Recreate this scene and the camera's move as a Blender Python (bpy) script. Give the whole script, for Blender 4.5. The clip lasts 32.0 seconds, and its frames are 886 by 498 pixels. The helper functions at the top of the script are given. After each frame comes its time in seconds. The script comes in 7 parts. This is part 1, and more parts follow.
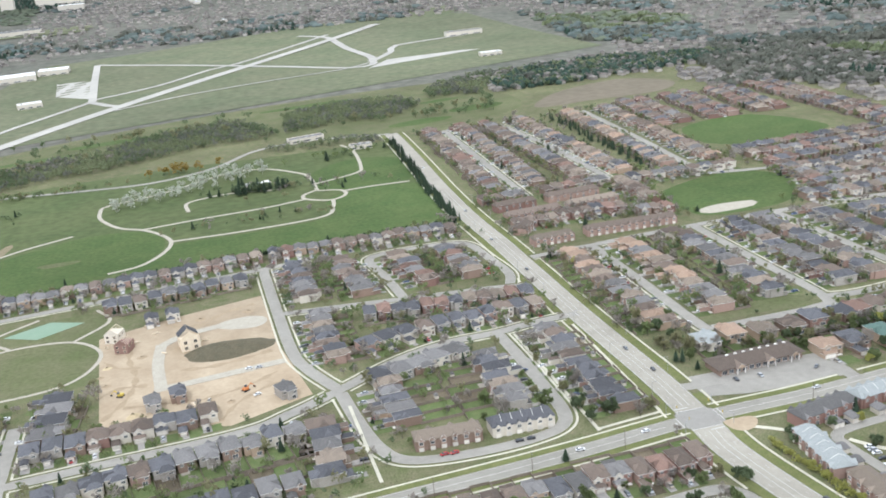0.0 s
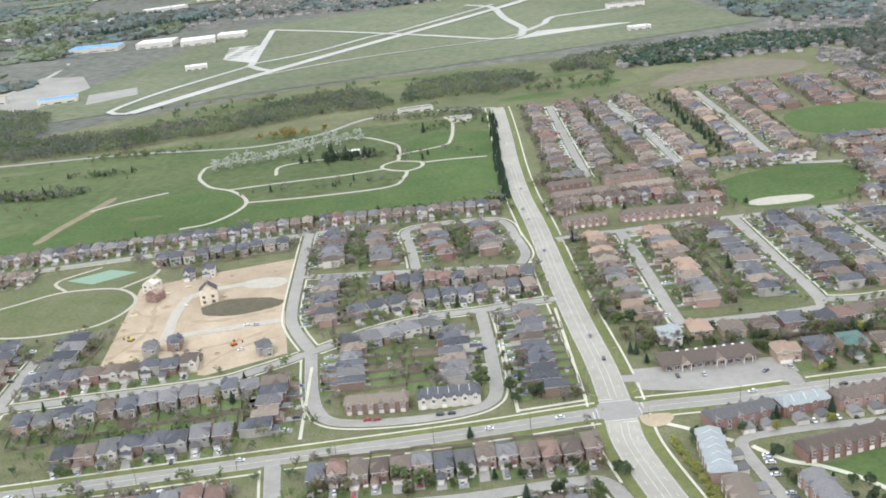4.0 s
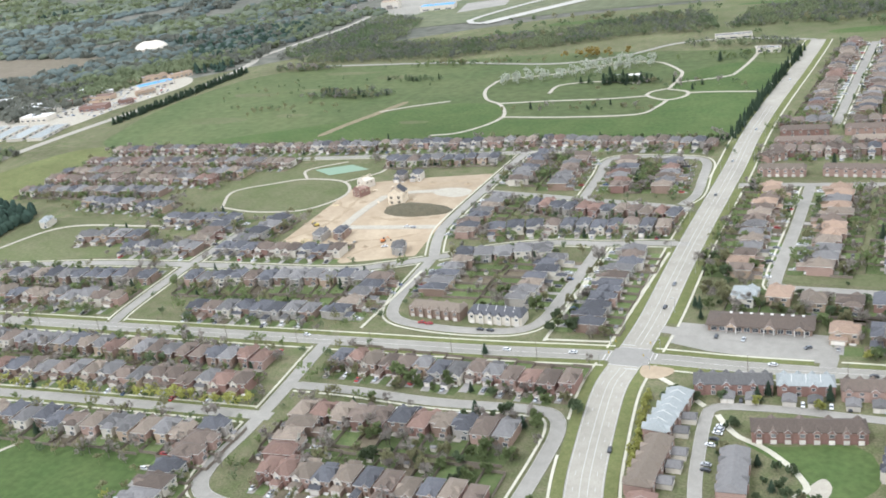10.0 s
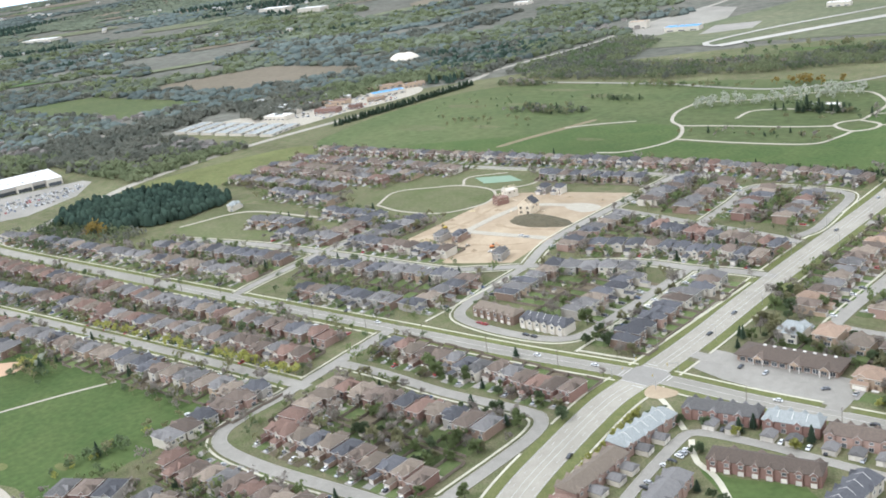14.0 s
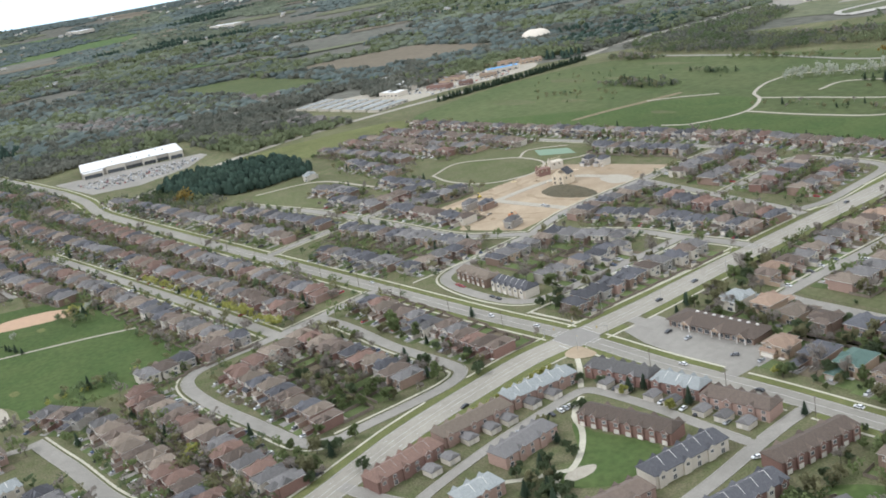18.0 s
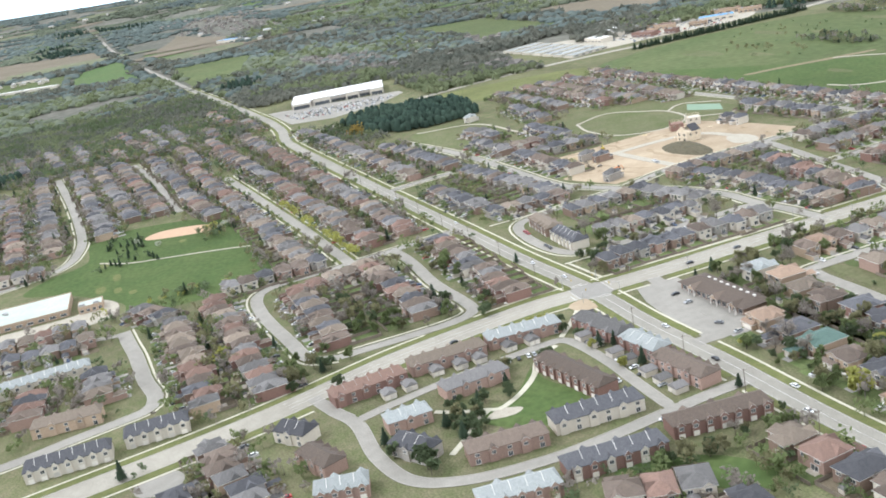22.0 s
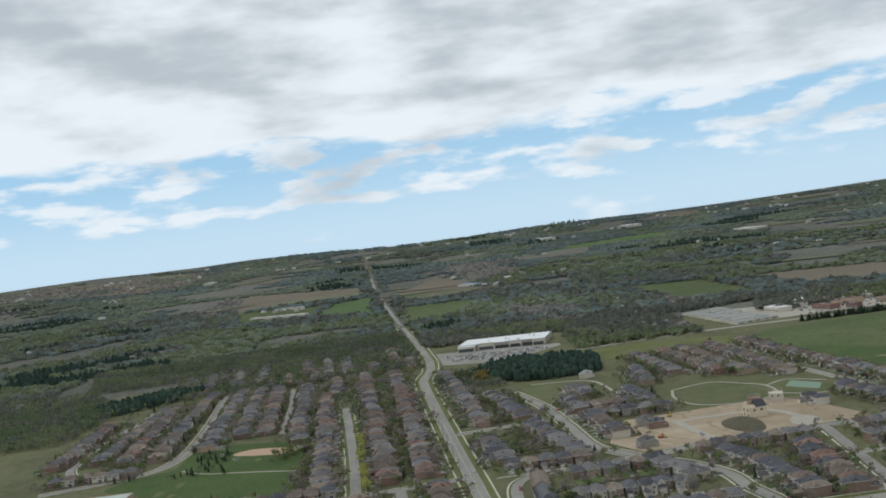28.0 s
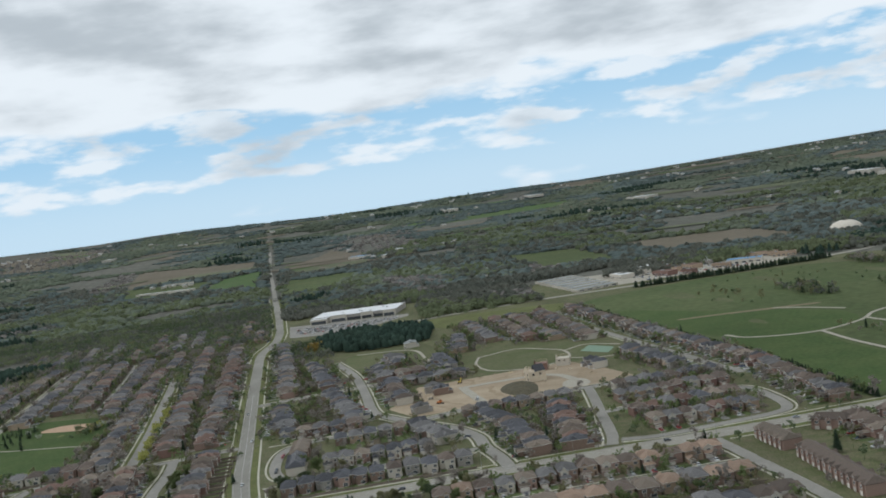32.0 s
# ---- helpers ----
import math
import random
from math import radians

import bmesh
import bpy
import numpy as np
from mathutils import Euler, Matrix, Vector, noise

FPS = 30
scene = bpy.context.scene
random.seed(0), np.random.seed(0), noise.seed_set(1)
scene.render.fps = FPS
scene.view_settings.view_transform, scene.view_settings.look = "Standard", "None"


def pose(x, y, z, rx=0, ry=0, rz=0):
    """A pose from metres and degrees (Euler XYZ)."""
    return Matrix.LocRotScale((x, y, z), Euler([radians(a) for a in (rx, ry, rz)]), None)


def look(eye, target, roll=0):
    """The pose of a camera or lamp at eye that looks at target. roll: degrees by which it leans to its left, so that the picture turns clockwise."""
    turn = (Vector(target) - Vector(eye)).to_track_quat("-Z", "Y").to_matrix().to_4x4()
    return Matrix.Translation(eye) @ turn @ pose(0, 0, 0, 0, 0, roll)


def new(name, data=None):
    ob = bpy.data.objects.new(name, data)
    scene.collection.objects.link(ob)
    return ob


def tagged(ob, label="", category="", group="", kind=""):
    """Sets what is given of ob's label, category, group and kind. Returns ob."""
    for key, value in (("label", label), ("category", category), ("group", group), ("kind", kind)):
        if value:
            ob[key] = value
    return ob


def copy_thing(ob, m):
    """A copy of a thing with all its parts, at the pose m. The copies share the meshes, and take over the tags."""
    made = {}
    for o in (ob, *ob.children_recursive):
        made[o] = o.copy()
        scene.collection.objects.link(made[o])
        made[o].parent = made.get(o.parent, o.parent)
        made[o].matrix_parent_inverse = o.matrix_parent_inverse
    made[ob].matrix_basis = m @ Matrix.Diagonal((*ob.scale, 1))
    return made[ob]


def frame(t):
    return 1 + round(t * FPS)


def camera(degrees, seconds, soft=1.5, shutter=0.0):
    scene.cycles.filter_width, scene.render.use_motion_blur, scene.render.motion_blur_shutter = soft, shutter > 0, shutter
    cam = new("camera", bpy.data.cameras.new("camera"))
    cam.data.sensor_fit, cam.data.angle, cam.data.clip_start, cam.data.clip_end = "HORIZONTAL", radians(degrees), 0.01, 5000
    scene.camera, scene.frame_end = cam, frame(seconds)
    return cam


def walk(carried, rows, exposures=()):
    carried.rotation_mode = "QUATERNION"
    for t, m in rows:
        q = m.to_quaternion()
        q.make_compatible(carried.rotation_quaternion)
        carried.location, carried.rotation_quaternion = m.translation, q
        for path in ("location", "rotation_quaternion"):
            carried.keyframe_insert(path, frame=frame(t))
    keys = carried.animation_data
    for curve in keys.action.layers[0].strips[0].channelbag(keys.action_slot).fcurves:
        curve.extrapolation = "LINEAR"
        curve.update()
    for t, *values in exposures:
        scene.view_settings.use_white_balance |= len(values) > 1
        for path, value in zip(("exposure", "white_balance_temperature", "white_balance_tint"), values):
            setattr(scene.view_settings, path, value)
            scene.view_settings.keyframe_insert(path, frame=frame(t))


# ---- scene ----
# Camera and its flight: seconds, place in metres, Euler turn in degrees.
cam = camera(47.34, 32.0, soft=1.8)
PATH = [
    (0.0, -219.0, -412.0, 249.3, 71.752, 4.963, -14.727),
    (0.5, -202.5, -417.1, 251.2, 75.943, 4.730, -12.466),
    (1.0, -186.1, -422.1, 252.7, 77.684, 4.924, -10.173),
    (1.5, -169.8, -427.4, 252.8, 76.815, 4.787, -8.951),
    (2.0, -153.4, -432.8, 252.4, 74.655, 4.361, -8.628),
    (2.5, -136.7, -438.4, 252.0, 72.246, 4.427, -8.071),
    (3.0, -119.5, -444.2, 251.6, 71.030, 4.712, -6.741),
    (3.5, -101.8, -450.1, 251.2, 70.967, 5.224, -4.612),
    (4.0, -83.7, -453.6, 251.1, 70.965, 5.306, -2.256),
    (4.5, -65.4, -456.6, 251.0, 71.124, 5.302, 0.276),
    (5.0, -47.1, -459.3, 251.0, 71.397, 5.266, 2.853),
    (5.5, -28.7, -461.6, 251.0, 71.737, 5.254, 5.341),
    (6.0, -10.3, -462.6, 251.4, 71.685, 5.426, 7.576),
    (6.5, 8.3, -463.1, 251.7, 73.067, 5.335, 9.809),
    (7.0, 26.8, -463.1, 252.1, 72.678, 5.370, 11.694),
    (7.5, 45.7, -462.9, 252.3, 71.838, 5.422, 12.646),
    (8.0, 64.7, -462.3, 252.6, 72.141, 5.088, 13.471),
    (8.5, 83.5, -461.2, 252.9, 72.072, 5.301, 15.489),
    (9.0, 101.6, -458.6, 252.8, 71.924, 5.833, 18.674),
    (9.5, 118.6, -454.7, 252.2, 71.225, 6.672, 22.071),
    (10.0, 134.8, -450.5, 250.4, 68.775, 6.954, 24.802),
    (10.5, 151.3, -446.4, 247.3, 68.757, 6.753, 26.253),
    (11.0, 168.0, -441.7, 244.6, 69.819, 6.344, 27.506),
    (11.5, 185.2, -436.5, 242.4, 70.549, 6.147, 29.255),
    (12.0, 202.5, -430.7, 240.6, 72.048, 5.913, 32.022),
    (12.5, 219.4, -424.2, 239.5, 73.316, 6.413, 35.800),
    (13.0, 236.1, -417.2, 238.6, 72.514, 6.589, 39.371),
    (13.5, 252.5, -410.2, 237.3, 71.733, 7.220, 41.178),
    (14.0, 269.8, -401.6, 235.7, 72.060, 7.541, 42.759),
    (14.5, 287.1, -393.1, 234.2, 72.711, 7.837, 44.002),
    (15.0, 304.3, -384.6, 232.6, 73.413, 8.134, 45.256),
    (15.5, 321.6, -376.0, 231.0, 73.892, 8.461, 46.866),
    (16.0, 334.3, -365.8, 228.1, 74.499, 9.029, 50.299),
    (16.5, 346.6, -355.1, 225.2, 73.464, 9.309, 52.468),
    (17.0, 358.7, -344.3, 221.9, 72.584, 9.938, 53.555),
    (17.5, 371.6, -333.1, 218.4, 71.749, 10.097, 53.765),
    (18.0, 385.7, -321.2, 215.3, 72.626, 9.991, 54.136),
    (18.5, 399.8, -308.5, 213.0, 73.361, 10.164, 55.739),
    (19.0, 413.1, -295.6, 211.1, 73.682, 10.560, 58.683),
    (19.5, 425.1, -282.8, 209.4, 73.015, 10.714, 61.984),
    (20.0, 436.2, -270.0, 207.2, 72.021, 10.917, 64.245),
    (20.5, 447.0, -256.6, 205.0, 71.263, 11.004, 65.485),
    (21.0, 457.9, -242.1, 203.4, 71.100, 10.550, 66.610),
    (21.5, 468.4, -227.0, 202.5, 70.827, 10.183, 68.663),
    (22.0, 477.9, -212.3, 201.8, 72.289, 10.266, 71.088),
    (22.5, 486.7, -197.6, 200.0, 74.046, 10.157, 73.932),
    (23.0, 495.2, -182.8, 196.6, 76.494, 10.025, 76.125),
    (23.5, 502.7, -167.7, 194.3, 78.141, 9.514, 77.370),
    (24.0, 509.9, -152.3, 192.5, 78.084, 9.004, 78.054),
    (24.5, 517.1, -136.8, 190.7, 78.346, 8.779, 78.935),
    (25.0, 521.9, -121.0, 188.8, 78.136, 8.670, 80.065),
    (25.5, 526.1, -105.1, 187.0, 77.759, 8.635, 81.283),
    (26.0, 530.0, -89.2, 185.1, 77.648, 8.614, 82.563),
    (26.5, 534.1, -73.5, 183.2, 78.233, 8.546, 83.878),
    (27.0, 538.3, -58.4, 181.0, 79.189, 8.424, 85.391),
    (27.5, 542.3, -43.5, 179.1, 84.496, 8.125, 86.854),
    (28.0, 546.3, -28.6, 177.8, 88.996, 7.669, 88.647),
    (28.5, 549.7, -13.6, 176.7, 91.005, 7.124, 90.260),
    (29.0, 552.7, 1.4, 175.3, 90.832, 7.787, 90.491),
    (29.5, 555.3, 16.2, 173.3, 89.735, 7.961, 88.975),
    (30.0, 557.8, 30.9, 171.0, 90.551, 7.758, 86.984),
    (30.5, 560.5, 45.2, 168.9, 90.138, 8.290, 85.740),
    (31.0, 563.5, 59.1, 166.9, 89.669, 8.078, 85.146),
    (31.5, 566.9, 73.2, 165.1, 88.701, 9.177, 84.685),
    (32.0, 570.3, 87.2, 163.2, 86.840, 8.433, 84.708),
]
EXPOSURES = [(0.0, 0.19, 5530, 13), (1.0, -0.26, 5530, 13), (2.0, -0.26, 5530, 13), (3.2, 0.16, 5530, 13), (5.5, 0.22, 5530, 13), (13.5, 0.32, 5530, 13), (15.5, -0.32, 5530, 13), (18.2, -0.19, 5630, 13), (19.0, -0.42, 5630, 13), (20.6, 0.08, 5630, 13), (22.2, 0.31, 5630, 13), (23.2, -0.34, 5730, 13), (27.0, -0.41, 5630, 13), (28.1, -1.2, 5650, 9), (29.0, -1.71, 5540, 9), (30.0, -1.16, 5540, 9), (31.0, -1.26, 5540, 9), (32.0, -1.11, 5590, 9)]
walk(cam, [(r[0], pose(*r[1:])) for r in PATH], EXPOSURES)

# World: pale spring sky with broken cloud, and a high sun.
SUN_AZ, SUN_EL = 205.0, 48.0  # compass degrees from +y, clockwise


def build_world():
    w = bpy.data.worlds.new("sky")
    scene.world = w
    w.use_nodes = True
    nt = w.node_tree
    nt.nodes.clear()
    N, Lk = nt.nodes.new, nt.links.new
    out, bg = N("ShaderNodeOutputWorld"), N("ShaderNodeBackground")
    sky = N("ShaderNodeTexSky")
    sky.sky_type, sky.sun_disc = "NISHITA", False
    sky.sun_elevation, sky.sun_rotation = radians(SUN_EL), radians(SUN_AZ)
    sky.air_density, sky.dust_density, sky.ozone_density = 1.0, 1.2, 2.0
    tc, sep = N("ShaderNodeTexCoord"), N("ShaderNodeSeparateXYZ")
    Lk(tc.outputs["Generated"], sep.inputs[0])

    def math_node(op, a, b=None, c=None, clamp=False):
        n = N("ShaderNodeMath")
        n.operation, n.use_clamp = op, clamp
        for i, v in enumerate((a, b, c)):
            if v is None:
                continue
            if isinstance(v, (int, float)):
                n.inputs[i].default_value = v
            else:
                Lk(v, n.inputs[i])
        return n.outputs[0]

    def between(value, a, b, lo, hi):
        n = N("ShaderNodeMapRange")
        n.interpolation_type = "SMOOTHSTEP"
        Lk(value, n.inputs[0])
        for k, v in enumerate((a, b, lo, hi)):
            n.inputs[k + 1].default_value = v
        return n.outputs[0]

    def blend(f, a, b):
        n = N("ShaderNodeMix")
        n.data_type = "RGBA"
        Lk(f, n.inputs[0])
        for k, v in ((6, a), (7, b)):
            if isinstance(v, tuple):
                n.inputs[k].default_value = (*v, 1)
            else:
                Lk(v, n.inputs[k])
        return n.outputs[2]

    def billow(flat, scale, detail, rough):
        comb, n = N("ShaderNodeCombineXYZ"), N("ShaderNodeTexNoise")
        Lk(sep.outputs[0], comb.inputs[0])
        Lk(sep.outputs[1], comb.inputs[1])
        Lk(math_node("MULTIPLY", up, flat), comb.inputs[2])
        n.inputs["Scale"].default_value, n.inputs["Detail"].default_value, n.inputs["Roughness"].default_value = scale, detail, rough
        Lk(comb.outputs[0], n.inputs["Vector"])
        return n.outputs[0]

    up = math_node("MAXIMUM", sep.outputs[2], 0.0)
    # a close deck of cloud higher up, ragged along its lower edge
    deck = math_node("ADD", billow(3.6, 7.0, 7.0, 0.5), between(up, 0.075, 0.135, -0.16, 0.36))
    deck = between(deck, 0.44, 0.60, 0.0, 1.0)
    # small flat-bottomed puffs in the clear belt below it
    puff = math_node("ADD", billow(3.6, 15.0, 6.0, 0.52), between(up, 0.022, 0.045, -0.30, 0.0))
    puff = between(puff, 0.445, 0.61, 0.0, 0.9)
    cover = math_node("MAXIMUM", deck, puff)
    # grey undersides in broad rolls, whiter towards the deck's edge and on the puffs
    roll = between(math_node("ADD", billow(3.4, 6.0, 6.0, 0.5), between(up, 0.09, 0.20, -0.10, 0.03)), 0.36, 0.64, 0.0, 1.0)
    cloud = blend(roll, (12.9, 12.6, 11.6), (7.6, 7.7, 7.3))
    clear = blend(between(up, 0.0, 0.10, 0.0, 1.0), (9.4, 11.3, 11.8), (6.1, 9.1, 10.9))
    clear = blend(between(up, 0.05, 0.4, 0.9, 0.4), sky.outputs[0], clear)
    mix = blend(cover, clear, cloud)
    Lk(mix, bg.inputs[0])
    bg.inputs[1].default_value = 0.15
    Lk(bg.outputs[0], out.inputs[0])


build_world()
sun = new("sun", bpy.data.lights.new("sun", "SUN"))
sun.data.energy, sun.data.angle, sun.data.color = 1.55, radians(5.0), (1.0, 0.95, 0.87)
az, el = radians(SUN_AZ), radians(SUN_EL)
sun.matrix_world = look((0, 0, 900), (-math.sin(az) * math.cos(el), -math.cos(az) * math.cos(el), 900 - math.sin(el)))


# ---------- materials ----------
def mat(name, c1, c2=None, scale=1.0, fine=0.0, rough=0.85, bump=0.0, vary=0.0, metal=0.0, space="Object", coarse=0.0, island=False, spec=0.3):
    """A surface of two colours mixed by noise at two scales; vary: change of brightness from thing to thing."""
    m = bpy.data.materials.new(name)
    m.use_nodes = True
    nt = m.node_tree
    b = nt.nodes["Principled BSDF"]
    N, Lk = nt.nodes.new, nt.links.new
    b.inputs["Roughness"].default_value, b.inputs["Metallic"].default_value = rough, metal
    b.inputs["Specular IOR Level"].default_value = spec
    c2 = c2 or tuple(v * 0.8 for v in c1)
    if space == "Position":
        vec = N("ShaderNodeNewGeometry").outputs["Position"]
    else:
        vec = N("ShaderNodeTexCoord").outputs["Object"]
    n = N("ShaderNodeTexNoise")
    n.inputs["Scale"].default_value, n.inputs["Detail"].default_value, n.inputs["Roughness"].default_value = scale, 5.0, 0.62
    Lk(vec, n.inputs["Vector"])
    r = N("ShaderNodeMapRange")
    Lk(n.outputs[0], r.inputs[0])
    r.inputs[1].default_value, r.inputs[2].default_value = 0.32, 0.68
    mix = N("ShaderNodeMix")
    mix.data_type = "RGBA"
    Lk(r.outputs[0], mix.inputs[0])
    mix.inputs[6].default_value, mix.inputs[7].default_value = (*c1, 1), (*c2, 1)
    col = mix.outputs[2]
    for amount, sc in ((fine, scale * 9), (coarse, scale * 0.12)):
        if amount:
            f = N("ShaderNodeTexNoise")
            f.inputs["Scale"].default_value, f.inputs["Detail"].default_value = sc, 4.0
            Lk(vec, f.inputs["Vector"])
            fr = N("ShaderNodeMapRange")
            Lk(f.outputs[0], fr.inputs[0])
            fr.inputs[1].default_value, fr.inputs[2].default_value = 0.3, 0.7
            fr.inputs[3].default_value, fr.inputs[4].default_value = 1 - amount, 1 + amount
            h = N("ShaderNodeHueSaturation")
            Lk(fr.outputs[0], h.inputs["Value"])
            Lk(col, h.inputs["Color"])
            col = h.outputs[0]
    if vary:
        src = N("ShaderNodeNewGeometry").outputs["Random Per Island"] if island else N("ShaderNodeObjectInfo").outputs["Random"]
        vr = N("ShaderNodeMapRange")
        Lk(src, vr.inputs[0])
        vr.inputs[3].default_value, vr.inputs[4].default_value = 1 - vary, 1 + vary
        h = N("ShaderNodeHueSaturation")
        Lk(vr.outputs[0], h.inputs["Value"])
        Lk(col, h.inputs["Color"])
        col = h.outputs[0]
    Lk(col, b.inputs["Base Color"])
    if bump:
        bn = N("ShaderNodeBump")
        bn.inputs["Strength"].default_value = bump
        bn.inputs["Distance"].default_value = 0.05
        Lk(n.outputs[0], bn.inputs["Height"])
        Lk(bn.outputs[0], b.inputs["Normal"])
    return m


GRASS = mat("yard_grass", (0.105, 0.122, 0.052), (0.165, 0.150, 0.09), 0.11, fine=0.3, coarse=0.2, space="Position", rough=0.95, spec=0.1)
# far ground: some distance haze is put into the colour, paler and less yellow
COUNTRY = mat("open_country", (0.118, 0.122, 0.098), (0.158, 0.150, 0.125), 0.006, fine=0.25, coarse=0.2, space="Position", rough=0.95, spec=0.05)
LAWN = mat("park_lawn", (0.066, 0.102, 0.033), (0.092, 0.122, 0.043), 0.03, fine=0.16, coarse=0.18, space="Position", rough=0.95, spec=0.1)
MEADOW = mat("meadow", (0.108, 0.124, 0.054), (0.080, 0.105, 0.042), 0.012, fine=0.18, coarse=0.2, space="Position", rough=0.95, spec=0.1)
DRYGRASS = mat("dry_airfield_grass", (0.158, 0.16, 0.098), (0.12, 0.138, 0.078), 0.008, fine=0.18, coarse=0.25, space="Position", rough=0.95, spec=0.1)
RUNWAY = mat("runway_concrete", (0.43, 0.41, 0.36), (0.37, 0.35, 0.31), 0.05, fine=0.12, coarse=0.15, space="Position", rough=0.9)
OLIVE = mat("worn_olive_grass", (0.105, 0.122, 0.052), (0.145, 0.142, 0.078), 0.04, fine=0.15, coarse=0.2, space="Position", rough=0.95, spec=0.1)
RUTGRASS = mat("bare_meadow_bank", (0.25, 0.205, 0.135), (0.19, 0.165, 0.10), 0.1, fine=0.2, space="Position", rough=0.95, spec=0.1)
VERGE = mat("verge_grass", (0.160, 0.162, 0.068), (0.115, 0.132, 0.048), 0.2, fine=0.2, coarse=0.15, space="Position", rough=0.95, spec=0.1)
ASPHALT = mat("asphalt", (0.35, 0.325, 0.268), (0.295, 0.272, 0.224), 0.15, fine=0.1, coarse=0.12, space="Position", rough=0.9)
STREET = mat("street_asphalt", (0.305, 0.286, 0.247), (0.258, 0.242, 0.21), 0.2, fine=0.1, coarse=0.12, space="Position", rough=0.9)
CONCRETE = mat("concrete", (0.54, 0.51, 0.40), (0.46, 0.435, 0.34), 0.5, fine=0.12, coarse=0.1, space="Position", rough=0.9)
CROSSROAD = mat("older_asphalt", (0.298, 0.280, 0.236), (0.25, 0.235, 0.198), 0.15, fine=0.1, coarse=0.14, space="Position", rough=0.9)
DRIVE = mat("driveway_asphalt", (0.22, 0.21, 0.20), (0.36, 0.33, 0.29), 0.09, fine=0.12, space="Position", rough=0.9)
SOIL = mat("bare_soil", (0.425, 0.345, 0.242), (0.328, 0.256, 0.173), 0.045, fine=0.07, coarse=0.16, space="Position", rough=0.95, spec=0.1)
DARKSOIL = mat("dark_soil", (0.09, 0.082, 0.052), (0.12, 0.102, 0.064), 0.15, fine=0.25, space="Position", rough=0.95, bump=0.4)
GRAVEL = mat("gravel", (0.42, 0.385, 0.31), (0.36, 0.325, 0.26), 0.2, fine=0.15, space="Position", rough=0.95)
PAINT = mat("road_paint", (0.58, 0.56, 0.51), (0.44, 0.42, 0.385), 0.6, fine=0.2, space="Position", rough=0.7)
FIELD = mat("ploughed_field", (0.19, 0.160, 0.118), (0.155, 0.135, 0.095), 0.01, fine=0.12, space="Position", rough=0.95, spec=0.1)
CROP = mat("green_crop", (0.085, 0.135, 0.05), (0.11, 0.145, 0.06), 0.01, fine=0.15, space="Position", rough=0.95, spec=0.1)
COURT = mat("sports_court", (0.19, 0.275, 0.19), (0.215, 0.29, 0.205), 0.15, fine=0.08, space="Position", rough=0.8)
CLAY = mat("infield_clay", (0.50, 0.34, 0.22), (0.44, 0.30, 0.20), 0.2, fine=0.1, space="Position", rough=0.95)

WALLS = {
    "red": mat("red_brick", (0.255, 0.152, 0.122), (0.21, 0.13, 0.107), 1.2, fine=0.15, vary=0.18, bump=0.1),
    "brown": mat("brown_brick", (0.265, 0.185, 0.14), (0.215, 0.155, 0.12), 1.2, fine=0.15, vary=0.2, bump=0.1),
    "pink": mat("pink_brick", (0.37, 0.255, 0.205), (0.31, 0.215, 0.175), 1.2, fine=0.15, vary=0.16, bump=0.1),
    "tan": mat("tan_brick", (0.44, 0.33, 0.235), (0.37, 0.28, 0.2), 1.2, fine=0.12, vary=0.15, bump=0.1),
    "stone": mat("grey_stone", (0.38, 0.35, 0.31), (0.30, 0.275, 0.24), 1.4, fine=0.2, vary=0.15, bump=0.1),
    "cream": mat("cream_siding", (0.60, 0.55, 0.46), (0.54, 0.49, 0.41), 0.8, fine=0.06, vary=0.1),
}
ROOFS = {
    "charcoal": mat("charcoal_shingle", (0.076, 0.076, 0.083), (0.106, 0.105, 0.110), 0.9, fine=0.2, vary=0.35, bump=0.2, rough=0.85),
    "grey": mat("grey_shingle", (0.172, 0.163, 0.155), (0.13, 0.124, 0.118), 0.9, fine=0.2, vary=0.32, bump=0.2),
    "brown": mat("brown_shingle", (0.160, 0.124, 0.098), (0.122, 0.096, 0.077), 0.9, fine=0.2, vary=0.32, bump=0.2),
    "red": mat("red_brown_shingle", (0.195, 0.125, 0.096), (0.153, 0.100, 0.079), 0.9, fine=0.2, vary=0.32, bump=0.2),
    "taupe": mat("taupe_shingle", (0.222, 0.180, 0.138), (0.176, 0.143, 0.111), 0.9, fine=0.2, vary=0.3, bump=0.2),
    "tan": mat("tan_shingle", (0.315, 0.225, 0.16), (0.265, 0.188, 0.135), 0.9, fine=0.18, vary=0.15, bump=0.2),
    "pale": mat("pale_blue_grey_shingle", (0.335, 0.35, 0.335), (0.27, 0.285, 0.275), 0.9, fine=0.15, vary=0.1, bump=0.2),
    "green": mat("green_shingle", (0.10, 0.155, 0.13), (0.085, 0.13, 0.11), 0.9, fine=0.18, vary=0.1, bump=0.2),
}
TRIM = mat("white_trim", (0.74, 0.71, 0.65), (0.66, 0.63, 0.58), 0.8, vary=0.1)
GARAGE = mat("garage_door_paint", (0.66, 0.62, 0.55), (0.58, 0.54, 0.47), 0.6, vary=0.25)
DOOR = mat("front_door_paint", (0.16, 0.10, 0.07), (0.11, 0.08, 0.06), 0.6, vary=0.4)
KERB = mat("kerb_concrete", (0.40, 0.38, 0.335), (0.35, 0.33, 0.29), 0.5, fine=0.1, space="Position")
PLOT = mat("garden_earth", (0.115, 0.096, 0.066), (0.15, 0.125, 0.085), 0.3, fine=0.25, vary=0.3, island=True, space="Position", rough=0.95, spec=0.1)
